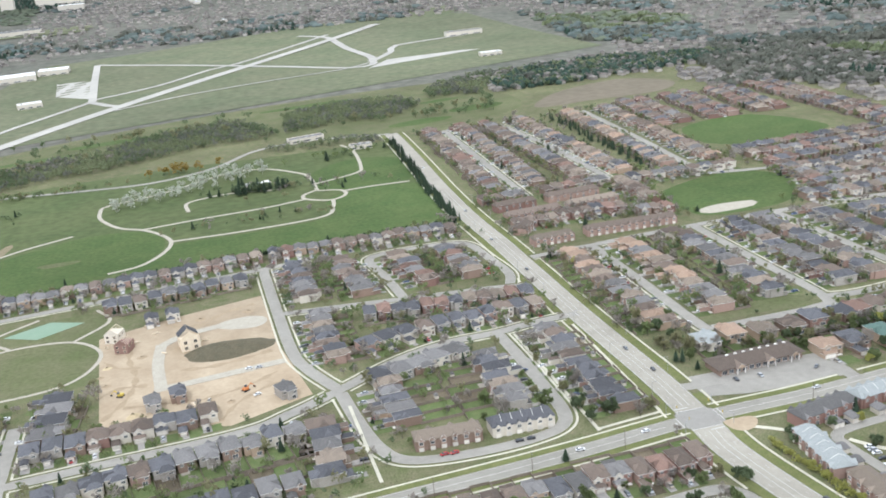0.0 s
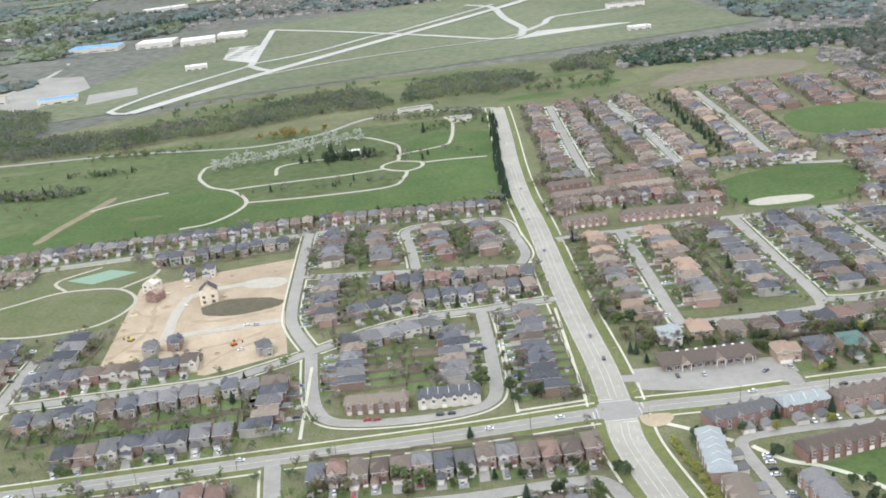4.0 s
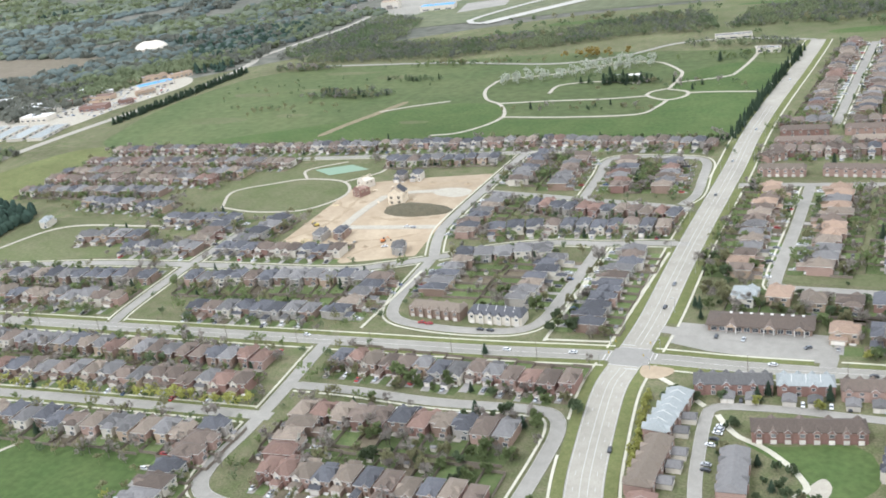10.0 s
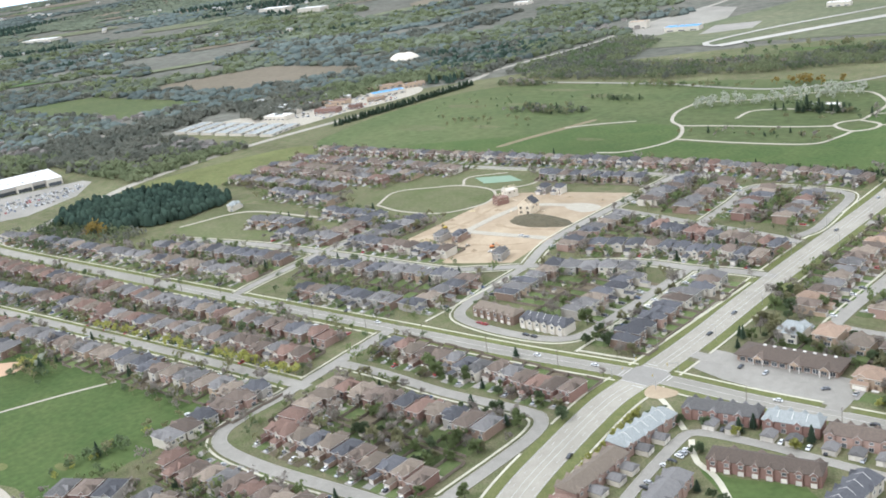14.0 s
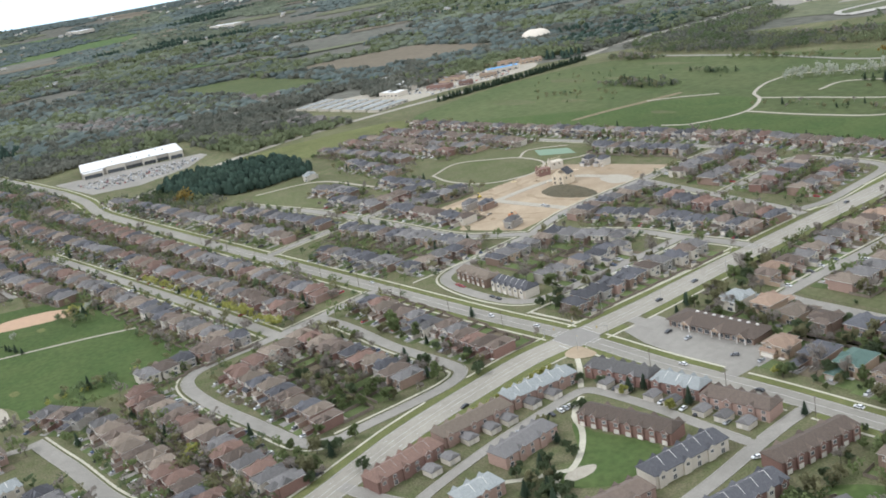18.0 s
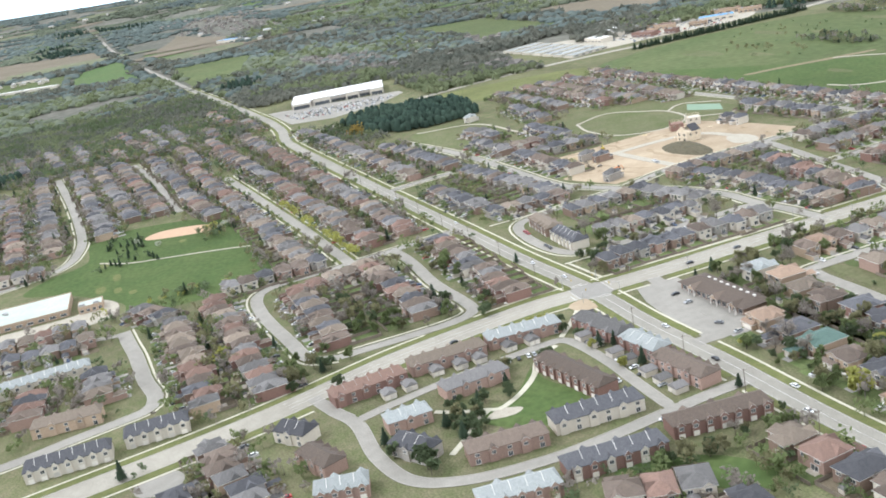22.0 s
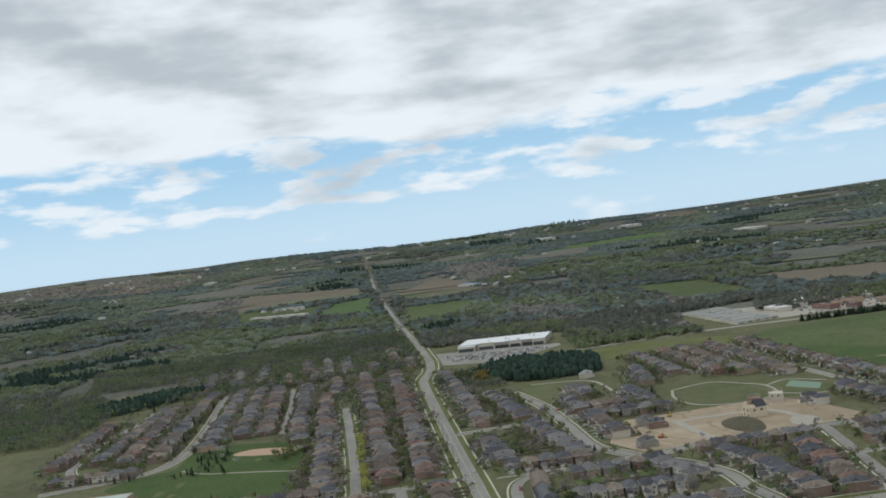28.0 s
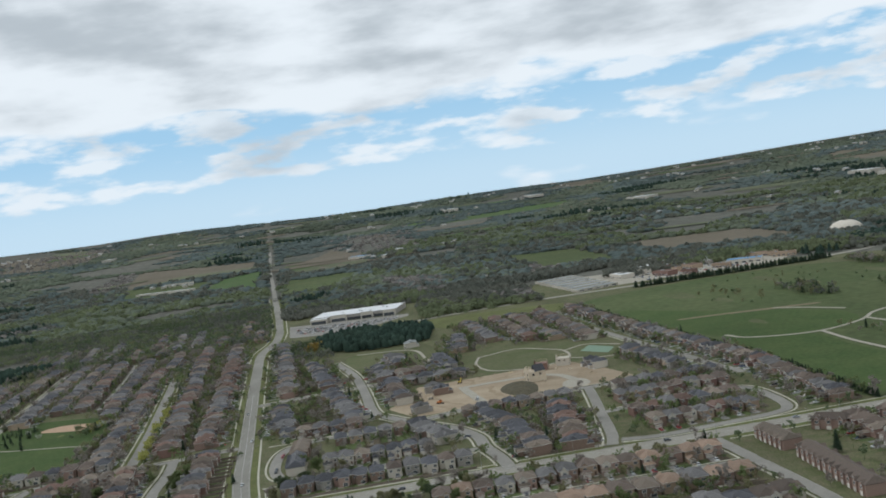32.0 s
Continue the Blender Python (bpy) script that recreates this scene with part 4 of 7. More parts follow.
def house_parts(shape, wall, roof, detail=2):
    """Parts of a two-storey detached house, front towards -y, as name, shape and materials."""
    w = (8.0, 8.8, 8.2, 9.0)[shape]
    d = (12.4, 10.2, 11.8, 8.8)[shape]
    gw, gl = (3.6, 5.0, 3.4, 5.2)[shape], (4.6, 3.0, 5.2, 2.2)[shape]
    h = (5.7, 5.8, 5.6, 5.9)[shape]
    rise = (2.6, 3.0, 2.8, 2.7)[shape]
    W, R = "wall_" + wall, "roof_" + roof
    out = []
    x0, x1, y0, y1 = -w / 2, w / 2, -d / 2 + 1.0, d / 2 + 1.0
    yb = y1 + 2.603 if shape in (1, 3) else y1
    out.append(("wall", Shape().box(x0, y0, 0, x1, y1, h), [W]))
    out.append(("roof", Shape().hip(x0, y0, x1, y1, h, rise, 0.45, fascia=1), [R, "trim"]))
    out.append(("cross_roof", cross_roof(x0 if shape in (1, 2) else x1, (y0 + y1) / 2 + (1.4 if shape % 2 else -1.2), 2.3, h, rise * 0.8), [R, "trim"]))
    if shape in (1, 3):
        # a lower wing at the back
        out.append(("rear_wing", Shape().box(x0 + 0.6, y1 + 0.003, 0, x1 - 2.6, y1 + 2.6, h - 0.3), [W]))
        out.append(("rear_roof", Shape().hip(x0 + 0.6, y1 - 2.2, x1 - 2.6, y1 + 2.6, h - 0.3, rise * 0.72, 0.4, fascia=1), [R, "trim"]))
    gx0, gx1 = x0, x0 + gw
    out.append(("garage", Shape().box(gx0, y0 - gl, 0, gx1, y0 - 0.003, 2.9), [W]))
    out.append(("garage_roof", Shape().hip(gx0, y0 - gl, gx1, y0 + 0.3, 2.9, 1.3, 0.35, gable=0.9 if shape in (0, 3) else 0.0, fascia=1), [R, "trim"]))
    out.append(("garage_door", panel_door(gx0 + 0.4, gx1 - 0.4, y0 - gl, 0.1, 2.2), ["garage"]))
    gx = (x1 - 2.1) if shape in (0, 2) else (x0 + 2.5)
    half = 1.9 if shape != 3 else 2.2
    fy = y0 - 0.35
    s = Shape().box(gx - half, fy, 2.9, gx + half, y0 + 0.1, h)
    s.face([(gx - half, fy, h), (gx + half, fy, h), (gx, fy, h + 1.75)])
    s.face([(gx - half, fy, h), (gx, fy, h + 1.75), (gx, y0 + 0.1, h + 1.75), (gx - half, y0 + 0.1, h)])
    s.face([(gx + half, fy, h), (gx, fy, h + 1.75), (gx, y0 + 0.1, h + 1.75), (gx + half, y0 + 0.1, h)])
    out.append(("gable", s, ["wall_cream" if shape in (1, 3) and wall != "tan" else W]))
    out.append(("gable_roof", gable_roof_shape(gx, half, fy, y0 + 3.0, h, 2.0), [R, "trim"]))
    out.append(("window", window_shape(gx, fy, 3.6, 1.6, 1.4, "-y"), ["trim", "glass"]))
    ox = x0 + 1.5 if shape in (0, 2) else x1 - 1.4
    out.append(("window", window_shape(x0 + 1.9, yb, 3.6, 1.6, 1.3, "+y"), ["trim", "glass"]))
    out.append(("window", window_shape(x1 - 1.9, y1, 3.6, 1.4, 1.3, "+y"), ["trim", "glass"]))
    out.append(("patio_door", window_shape(x0 + 2.8, yb, 0.35, 2.2, 2.0, "+y"), ["trim", "glass"]))
    if detail > 1:
        fx = (gx1 + x1) / 2 if shape != 1 else x1 - 1.3
        out.append(("front_door", Shape().box(fx - 0.5, y0 - 0.07, 0.3, fx + 0.5, y0 + 0.03, 2.4), ["door"]))
        out.append(("porch", Shape().box(fx - 1.1, y0 - 1.4, 0, fx + 1.1, y0 - 0.02, 0.3), ["trim"]))
        out.append(("window", window_shape(ox, y0, 3.6, 1.3, 1.3, "-y"), ["trim", "glass"]))
    return out


def house(shape, wall, roof, label):
    top = tagged(new("house"), label, "house")
    made = {}
    for name, s, keys in house_parts(shape, wall, roof):
        owner = made.get({"garage_door": "garage", "garage_roof": "garage", "gable_roof": "gable", "window": "gable" if "window" not in made else ""}.get(name), top)
        made[name] = part(name, s, [MATS[k] for k in keys], owner)
    return top


def town_block(n, wall, roof, label, unit=6.0, depth=11.0, walls_up=True):
    """A terrace of n townhouses, front towards -y, with fire walls showing above the roof."""
    top = tagged(new("townhouse_block"), label, "townhouse")
    W, R = WALLS[wall], ROOFS[roof]
    L, h = n * unit, 5.6
    part("wall", Shape().box(-L / 2, -depth / 2, 0, L / 2, depth / 2, h), W, top)
    rise = 3.7 if roof == "charcoal" else 2.9
    part("roof", Shape().hip(-L / 2, -depth / 2, L / 2, depth / 2, h, rise, 0.4, gable=0.55), R, top)
    for i in range(n):
        cx = -L / 2 + unit * (i + 0.5)
        fy = -depth / 2
        if i and walls_up and roof in ("pale", "charcoal", "red"):
            s = Shape()
            x = -L / 2 + unit * i
            s.v = [(x - 0.1, fy - 0.3, h), (x + 0.1, fy - 0.3, h), (x + 0.1, -fy + 0.3, h), (x - 0.1, -fy + 0.3, h),
                   (x - 0.1, fy - 0.3, h + 0.2), (x + 0.1, fy - 0.3, h + 0.2), (x + 0.1, -fy + 0.3, h + 0.2), (x - 0.1, -fy + 0.3, h + 0.2),
                   (x - 0.1, 0, h + rise + 0.35), (x + 0.1, 0, h + rise + 0.35)]
            s.f = [(0, 1, 5, 4), (2, 3, 7, 6), (4, 5, 9, 8), (8, 9, 6, 7), (0, 4, 8, 7, 3), (1, 2, 6, 9, 5)]
            s.m = [0] * 6
            part("fire_wall", s, TRIM if roof != "red" else WALLS["stone"], top)
        s = Shape()
        s.box(cx - 1.6, fy - 0.8, 0, cx + 1.6, fy, h)
        s.face([(cx - 1.6, fy - 0.8, h), (cx + 1.6, fy - 0.8, h), (cx, fy - 0.8, h + 1.5)])
        bay = part("bay", s, W if i % 2 else WALLS["cream" if roof in ("charcoal",) else wall], top)
        part("bay_roof", gable_roof_shape(cx, 1.6, fy - 0.8, fy + 2.6, h, 1.7, 0.25), [R, TRIM], bay)
        part("window", window_shape(cx, fy - 0.8, 3.6, 1.7, 1.5, "-y"), [TRIM, GLASS], bay)
        part("garage_door", panel_door(cx - 1.25, cx + 1.25, fy - 0.8, 0.1, 2.15), GARAGE, bay)
        if i % 2:
            s = Shape()
            s.box(cx - 1.9, -fy, 0, cx + 1.9, -fy + 0.7, h)
            s.face([(cx - 1.9, -fy + 0.7, h), (cx + 1.9, -fy + 0.7, h), (cx, -fy + 0.7, h + 1.5)])
            rear = part("rear_bay", s, W, top)
            s = gable_roof_shape(-cx, 1.9, fy - 0.7, fy + 2.6, h, 1.7, 0.25)
            s.v = [(-X, -Y, Z) for X, Y, Z in s.v]
            part("rear_bay_roof", s, [R, TRIM], rear)
        part("window", window_shape(cx, -fy + (0.703 if i % 2 else 0.0), 3.6, 1.6, 1.3, "+y"), [TRIM, GLASS], top)
        part("patio_door", window_shape(cx, -fy, 0.35, 1.8, 2.0, "+y"), [TRIM, GLASS], top)
    return top


def small_garage(wall="cream", roof="grey"):
    top = tagged(new("detached_garage"), "small double garage with a pale gabled roof", "garage")
    part("wall", Shape().box(-3, -3.2, 0, 3, 3.2, 2.7), WALLS[wall], top)
    part("roof", Shape().hip(-3, -3.2, 3, 3.2, 2.7, 1.5, 0.35, gable=0.8), ROOFS[roof], top)
    for x in (-1.5, 1.5):
        part("garage_door", panel_door(x - 1.25, x + 1.25, -3.2, 0.1, 2.1), GARAGE, top)
    return top


def car(paint):
    """A parked car: lower body with sloped ends, glazed cabin, four wheels."""
    top = tagged(new("car"), "parked car with dark glass on the asphalt", "car")
    prof = [(-2.2, 0.35), (-2.25, 0.75), (-1.2, 0.95), (1.5, 0.98), (2.15, 0.85), (2.2, 0.35)]
    s = Shape()
    for y in (-0.88, 0.88):
        s.face([(x, y, z) for x, z in (prof if y < 0 else prof[::-1])])
    for (xa, za), (xb, zb) in zip(prof, prof[1:] + prof[:1]):
        s.face([(xa, -0.88, za), (xa, 0.88, za), (xb, 0.88, zb), (xb, -0.88, zb)])
    part("body", s, paint, top)
    s = Shape()
    lo, hi = (-1.35, 1.75), (-0.6, 1.2)
    s.v = [(lo[0], -0.82, 0.93), (lo[1], -0.82, 0.93), (lo[1], 0.82, 0.93), (lo[0], 0.82, 0.93), (hi[0], -0.66, 1.45), (hi[1], -0.66, 1.45), (hi[1], 0.66, 1.45), (hi[0], 0.66, 1.45)]
    s.f = [(0, 1, 5, 4), (1, 2, 6, 5), (2, 3, 7, 6), (3, 0, 4, 7), (4, 5, 6, 7)]
    s.m = [1, 1, 1, 1, 0]
    part("cabin", s, [paint, GLASS], top)
    for x in (-1.4, 1.4):
        for y in (-0.8, 0.8):
            s = Shape()
            n = 10
            ring = [(x + 0.33 * math.cos(2 * math.pi * i / n), 0.33 + 0.33 * math.sin(2 * math.pi * i / n)) for i in range(n)]
            for yy in (y - 0.1, y + 0.1):
                s.face([(a, yy, b) for a, b in ring])
            for i in range(n):
                (a, b), (c, e) = ring[i], ring[(i + 1) % n]
                s.face([(a, y - 0.1, b), (c, y - 0.1, e), (c, y + 0.1, e), (a, y + 0.1, b)])
            part("wheel", s, DARK, top)
    return top


def shed():
    top = tagged(new("garden_shed"), "small wooden garden shed with a pitched roof", "shed")
    part("wall", Shape().box(-1.3, -1.0, 0, 1.3, 1.0, 2.0), WALLS["cream"], top)
    part("roof", Shape().hip(-1.3, -1.0, 1.3, 1.0, 2.0, 0.8, 0.2, gable=1.0), ROOFS["grey"], top)
    return top


PROTO = {}
rng = random.Random(7)


def proto(key, make):
    if key not in PROTO:
        PROTO[key] = make()
    return PROTO[key]


COLOURS = {"red": "red-brick", "brown": "brown-brick", "pink": "pinkish-brick", "tan": "tan-brick", "stone": "grey stone", "cream": "cream-sided"}
ROOFWORDS = {"charcoal": "charcoal", "grey": "grey", "brown": "brown", "red": "red-brown", "taupe": "taupe", "tan": "tan", "pale": "pale blue-grey", "green": "green"}
MIX = {
    "new": [("stone", "charcoal"), ("cream", "charcoal"), ("stone", "grey"), ("pink", "charcoal"), ("brown", "charcoal"), ("pink", "brown"), ("brown", "taupe"), ("stone", "charcoal")],
    "dark": [("stone", "charcoal"), ("brown", "charcoal"), ("stone", "charcoal"), ("red", "brown"), ("brown", "grey")],
    "red": [("red", "red"), ("red", "brown"), ("pink", "red"), ("red", "grey"), ("brown", "taupe"), ("pink", "brown"), ("red", "brown")],
    "north": [("pink", "taupe"), ("brown", "brown"), ("red", "brown"), ("pink", "brown"), ("brown", "taupe"), ("red", "red"), ("brown", "grey")],
    "south": [("red", "red"), ("brown", "charcoal"), ("pink", "brown"), ("red", "brown"), ("brown", "taupe"), ("pink", "red")],
    "east": [("pink", "tan"), ("tan", "tan"), ("pink", "brown"), ("brown", "taupe"), ("tan", "brown"), ("pink", "taupe")],
    "grey": [("brown", "grey"), ("stone", "charcoal"), ("pink", "taupe"), ("brown", "charcoal"), ("cream", "grey"), ("cream", "brown"), ("tan", "grey")],
}


CARSPOTS, SHEDS, YARDTREES, HOUSES = [], [], [], []
NEAR, REACH = (30.0, -20.0), 232.0  # houses inside this circle of the plan stand as things of their own
far_homes, far_fences, far_drives = Shape(), Shape(), []
plots = {"earth": Shape(), "lawn": Shape(), "paving": Shape()}


def place_house(x, y, ang, mixname, group, lot=10.0, fixed=None):
    wall, roof = fixed or rng.choice(MIX[mixname if rng.random() < 0.65 else "grey"])
    shape = rng.randrange(4)
    wide, deep, tall = min(1.55, max(0.92, (lot - 1.1) / 8.6)) * rng.uniform(0.93, 1.03), rng.uniform(1.05, 1.28) * (1.1 if lot > 14 else 1.0), rng.uniform(0.9, 1.06)
    if math.hypot(x - NEAR[0], y - NEAR[1]) < REACH:
        label = f"two-storey {COLOURS[wall]} house with a {ROOFWORDS[roof]} shingle roof and front garage"
        o = copy_thing(proto(("house", shape, wall, roof), lambda: house(shape, wall, roof, label)), pose(x, y, 0, 0, 0, math.degrees(ang)))
        o["group"] = group
        o.scale = (wide, deep, tall)
        return True
    c, q, S = math.cos(ang), math.sin(ang), far_homes
    for name, s, keys in house_parts(shape, wall, roof, 1):
        k = len(S.v)
        S.v += [(x + X * wide * c - Y * deep * q, y + X * wide * q + Y * deep * c, Z * tall) for X, Y, Z in s.v]
        S.f += [tuple(k + i for i in f) for f in s.f]
        ids = [MATNAMES.index(n) for n in keys]
        S.m += [ids[m] for m in s.m]
    return False


def fence_shape(lot, back):
    """One garden's board fence: along one side and across the back."""
    s = Shape()
    t = 0.08
    foot = [(lot / 2 - t, 0), (lot / 2, 0), (lot / 2, back), (-lot / 2, back), (-lot / 2, back - t), (lot / 2 - t, back - t)]
    s.face([(x, y, 1.75) for x, y in foot])
    for i in range(6):
        (xa, ya), (xb, yb) = foot[i], foot[(i + 1) % 6]
        s.face([(xa, ya, 0), (xb, yb, 0), (xb, yb, 1.75), (xa, ya, 1.75)])
    return s


def row(p0, p1, n, side, mixname, detail=2, front=7.5, back=9.0, group="houses along a street", fence=True, fixed=()):
    """A row of n houses from p0 to p1; side +1: fronts to the left of that way. Driveways in front, fences behind."""
    p0, p1 = np.array(p0, float), np.array(p1, float)
    d = (p1 - p0) / np.linalg.norm(p1 - p0)
    nrm = np.array([-d[1], d[0]]) * side
    ang = math.atan2(nrm[1], nrm[0]) + math.pi / 2
    left = np.array([math.cos(ang), math.sin(ang)])
    drives = Shape()
    lot = float(np.linalg.norm(p1 - p0)) / max(1, n - 1)
    fsh = fence_shape(lot, back)
    fmesh = None
    for i in range(n):
        c = p0 + (p1 - p0) * (i / max(1, n - 1)) + nrm * rng.uniform(-2.2, 2.2)
        near = place_house(c[0], c[1], ang + rng.uniform(-0.015, 0.015), mixname, group, lot, fixed[i] if i < len(fixed) else None)
        HOUSES.append((c[0], c[1]))
        g = c - left * 2.1 + nrm * (8.4 + front / 2)
        drives.obox(g[0], g[1], ang, 4.8 if rng.random() < 0.6 else 3.4, front + 3.0, 0.02, 0.1)
        for _ in range(rng.choice((0, 1, 1, 2))):
            q = c - left * (2.1 + rng.uniform(-0.9, 0.9)) + nrm * (9.4 + front * rng.uniform(0.3, 0.75))
            CARSPOTS.append((q[0], q[1], 0.1, ang + math.pi / 2 + rng.uniform(-0.05, 0.05)))
        if fence:
            e = c - nrm * 7.0
            if near:
                if fmesh is None:
                    fmesh = fsh.mesh("garden_fence", FENCE)
                o = tagged(new("garden_fence", fmesh), "weathered board fence round a back garden", "fence", "garden fences")
                o.matrix_world = pose(e[0], e[1], 0, 0, 0, math.degrees(ang))
            else:
                k = len(far_fences.v)
                far_fences.v += [(e[0] + X * left[0] - Y * left[1], e[1] + X * left[1] + Y * left[0], Z) for X, Y, Z in fsh.v]
                far_fences.f += [tuple(k + j for j in f) for f in fsh.f]
                far_fences.m += [0] * len(fsh.f)
        if fence:
            kind = rng.choice(("earth", "lawn", "lawn", "lawn", "lawn", "lawn"))
            e = c - nrm * (7.4 + back / 2)
            plots[kind].obox(e[0], e[1], ang, lot - 0.3, back - 0.5, 0.01, 0.095)
            e = c - nrm * 9.4 + d * rng.uniform(-2, 2)
            plots["paving"].obox(e[0], e[1], ang, rng.uniform(3, 5.5), rng.uniform(2.5, 4), 0.02, 0.13)
            kind = rng.choice(("earth", "lawn", "lawn", "lawn", "lawn"))
            e = c + nrm * (9.0 + front / 2)
            plots[kind].obox(e[0], e[1], ang, lot - 0.3, front + 2.0, 0.01, 0.09)
        if near and rng.random() < 0.3:
            q = c - nrm * (6 + back * 0.75) + d * rng.uniform(-2.5, 2.5)
            SHEDS.append((q[0], q[1], ang))
        for _ in range(rng.choice((0, 1, 1, 1, 2))):
            q = c - nrm * (7.6 + back * rng.uniform(0.3, 0.9)) + d * rng.uniform(-4, 4)
            YARDTREES.append((q[0], q[1], "back"))
        if rng.random() < 0.65:
            q = c + nrm * (11 + front * 0.6) + left * rng.uniform(1.5, 4)
            YARDTREES.append((q[0], q[1], "front"))
    mid = (p0 + p1) / 2
    if math.hypot(mid[0] - NEAR[0], mid[1] - NEAR[1]) > 260:
        far_drives.append(drives)
    else:
        thing("driveways", drives, DRIVE, "asphalt driveways before a row of houses", "driveway", kind="structure")


# new subdivision between the cross road and the park
row((-202, 11), (-282, 3), 8, 1, "new", front=7, back=20)
row((-352, 4), (-470, -4), 11, 1, "grey", front=7, back=14)
row((-490, -6), (-640, -16), 14, 1, "grey", 1, front=7)
row((-196, 67), (-318, 48), 12, -1, "new", front=6, back=18)
row((-356, 46), (-500, 24), 14, -1, "grey", 1, front=6, back=12)
row((-238, 104), (-330, 98), 9, 1, "dark", front=6)
row((-356, 94), (-412, 90), 6, 1, "dark", front=6)
row((-326, 116), (-322, 160), 4, 1, "dark", front=6)
row((-362, 112), (-364, 156), 4, -1, "dark", front=6)
row((-380, 152), (-420, 148), 4, 1, "dark", 1, front=5)
row((-425, 112), (-470, 104), 4, 1, "grey", 1, front=5)
row((-140, 56), (-142, 98), 5, 1, "new", front=7, back=24)
row((-78, 50), (-78, 112), 7, -1, "new", front=7, back=22)
row((-142, 112), (-92, 127), 5, 1, "new", front=6, fence=False)
row((-32, 26), (-33, 132), 11, 1, "new", front=10, back=12)
row((-138, 158), (-112, 166), 3, -1, "new", front=6, back=10)
row((-100, 170), (-24, 176), 8, -1, "new", front=6, back=10)
row((-128, 212), (-22, 202), 12, 1, "north", front=6)
row((-161, 150), (-164, 222), 8, 1, "new", front=6, back=14)
row((-164, 264), (-165, 336), 8, 1, "new", front=6, back=11)
row((-124, 256), (-128, 330), 8, -1, "north", front=6, back=11)
row((-80, 254), (-86, 320), 7, 1, "north", front=6, back=11)
row((-42, 256), (-46, 318), 7, -1, "north", front=6, back=11)
row((-175, 374), (-30, 370), 15, -1, "north", front=8, back=6)
row((-190, 372), (-395, 352), 21, 1, "new", front=7, back=6)
row((-405, 350), (-640, 330), 24, 1, "north", 1, front=7, back=6)
row((-206, 324), (-300, 312), 10, -1, "new", front=6)
for k, (ya, yb, n) in enumerate(((292, 300, 23), (262, 272, 20), (236, 248, 18), (206, 214, 15))):
    row((-640, ya), (-640 + n * 10.2, yb), n, 1 if k % 2 else -1, "north" if k < 3 else "grey", 1, front=6)
row((-540, 180), (-450, 176), 9, -1, "grey", 1, front=6)
# south of the cross road
row((-150, -41), (-20, -38), 14, -1, "red", front=6, back=14)
row((-140, -91), (-34, -85), 11, 1, "south", front=5, back=18)
row((-128, -142), (-28, -138), 11, -1, "south", front=5, back=18)
row((-150, -189), (10, -180), 17, 1, "red", front=6, back=7)
row((-133, -105), (-130, -128), 3, 1, "south", front=5)
row((-180, -118), (-176, -178), 6, -1, "red", front=6)
row((-196, -46), (-430, -60), 24, -1, "red", front=6)
row((-445, -61), (-640, -74), 20, -1, "red", 1, front=6)
row((-190, -77), (-440, -97), 24, 1, "red", front=6)
row((-190, -124), (-440, -143), 24, -1, "grey", front=6, back=12)
row((-455, -98), (-640, -115), 18, 1, "south", 1, front=6)
row((-455, -146), (-640, -160), 18, -1, "south", 1, front=6)
for x0, y0, x1, y1, n, sd, mx in ((-460, -172, -760, -196, 29, -1, "grey"), (-460, -208, -770, -236, 29, 1, "south"), (-420, -254, -780, -284, 34, -1, "grey"), (-400, -300, -790, -328, 36, 1, "grey"),
                                  (-400, -328, -700, -352, 27, -1, "south"), (-420, -360, -700, -366, 26, 1, "grey"), (-420, -404, -640, -416, 20, 1, "south"), (-350, -310, -350, -375, 6, -1, "grey"),
                                  (-655, -76, -760, -84, 10, -1, "red"), (-655, -118, -780, -126, 12, 1, "south"), (-655, -150, -780, -160, 12, -1, "south"), (-655, -20, -700, -24, 4, 1, "red")):
    row((x0, y0), (x1, y1), n, sd, mx, 1, front=5, back=8)
row((-462, -231), (-775, -259), 28, -1, "grey", 1, front=4, back=6, fence=False)
row((-395, -160), (-452, -172), 5, -1, "south", 1, front=5, back=6)
# suburbs farther north-east
for x, sd in ((300, -1), (322, 1), (362, -1), (384, 1), (424, -1), (446, 1), (486, -1), (508, 1)):
    row((x, 640 if x < 450 else 300), (x + 14, 790), 15 if x < 450 else 46, sd, "south", 1, front=5, back=6)
for y, sd in ((300, 1), (326, -1), (356, 1), (382, -1), (420, 1), (448, -1), (478, 1)):
    row((300, y), (460, y + 8), 15, sd, "grey" if y < 400 else "south", 1, front=5, back=6)
for y, sd in ((126, -1), (156, 1), (190, -1), (220, 1), (250, -1)):
    row((270, y), (420, y + 4), 14, sd, "grey", 1, front=5, back=6)
row((165, 432), (262, 430), 9, -1, "grey", 1, front=5, back=5)
row((-128, -220), (6, -213), 14, -1, "south", front=5)
row((-172, -238), (-150, -226), 3, -1, "dark", front=4)
row((-78, -263), (-46, -261), 4, 1, "grey", front=5)
row((-74, -300), (-44, -302), 4, -1, "south", front=5)
row((-138, -336), (-142, -270), 7, -1, "grey", 1, front=5)
row((-110, -345), (-30, -348), 8, 1, "grey", front=5)
row((-190, -392), (-60, -395), 13, 1, "south", front=5)
row((56, -214), (112, -205), 6, 1, "south", front=4)
row((92, -238), (130, -232), 4, -1, "grey", front=4)
row((-8, -330), (2, -420), 9, -1, "south", 1, front=5)
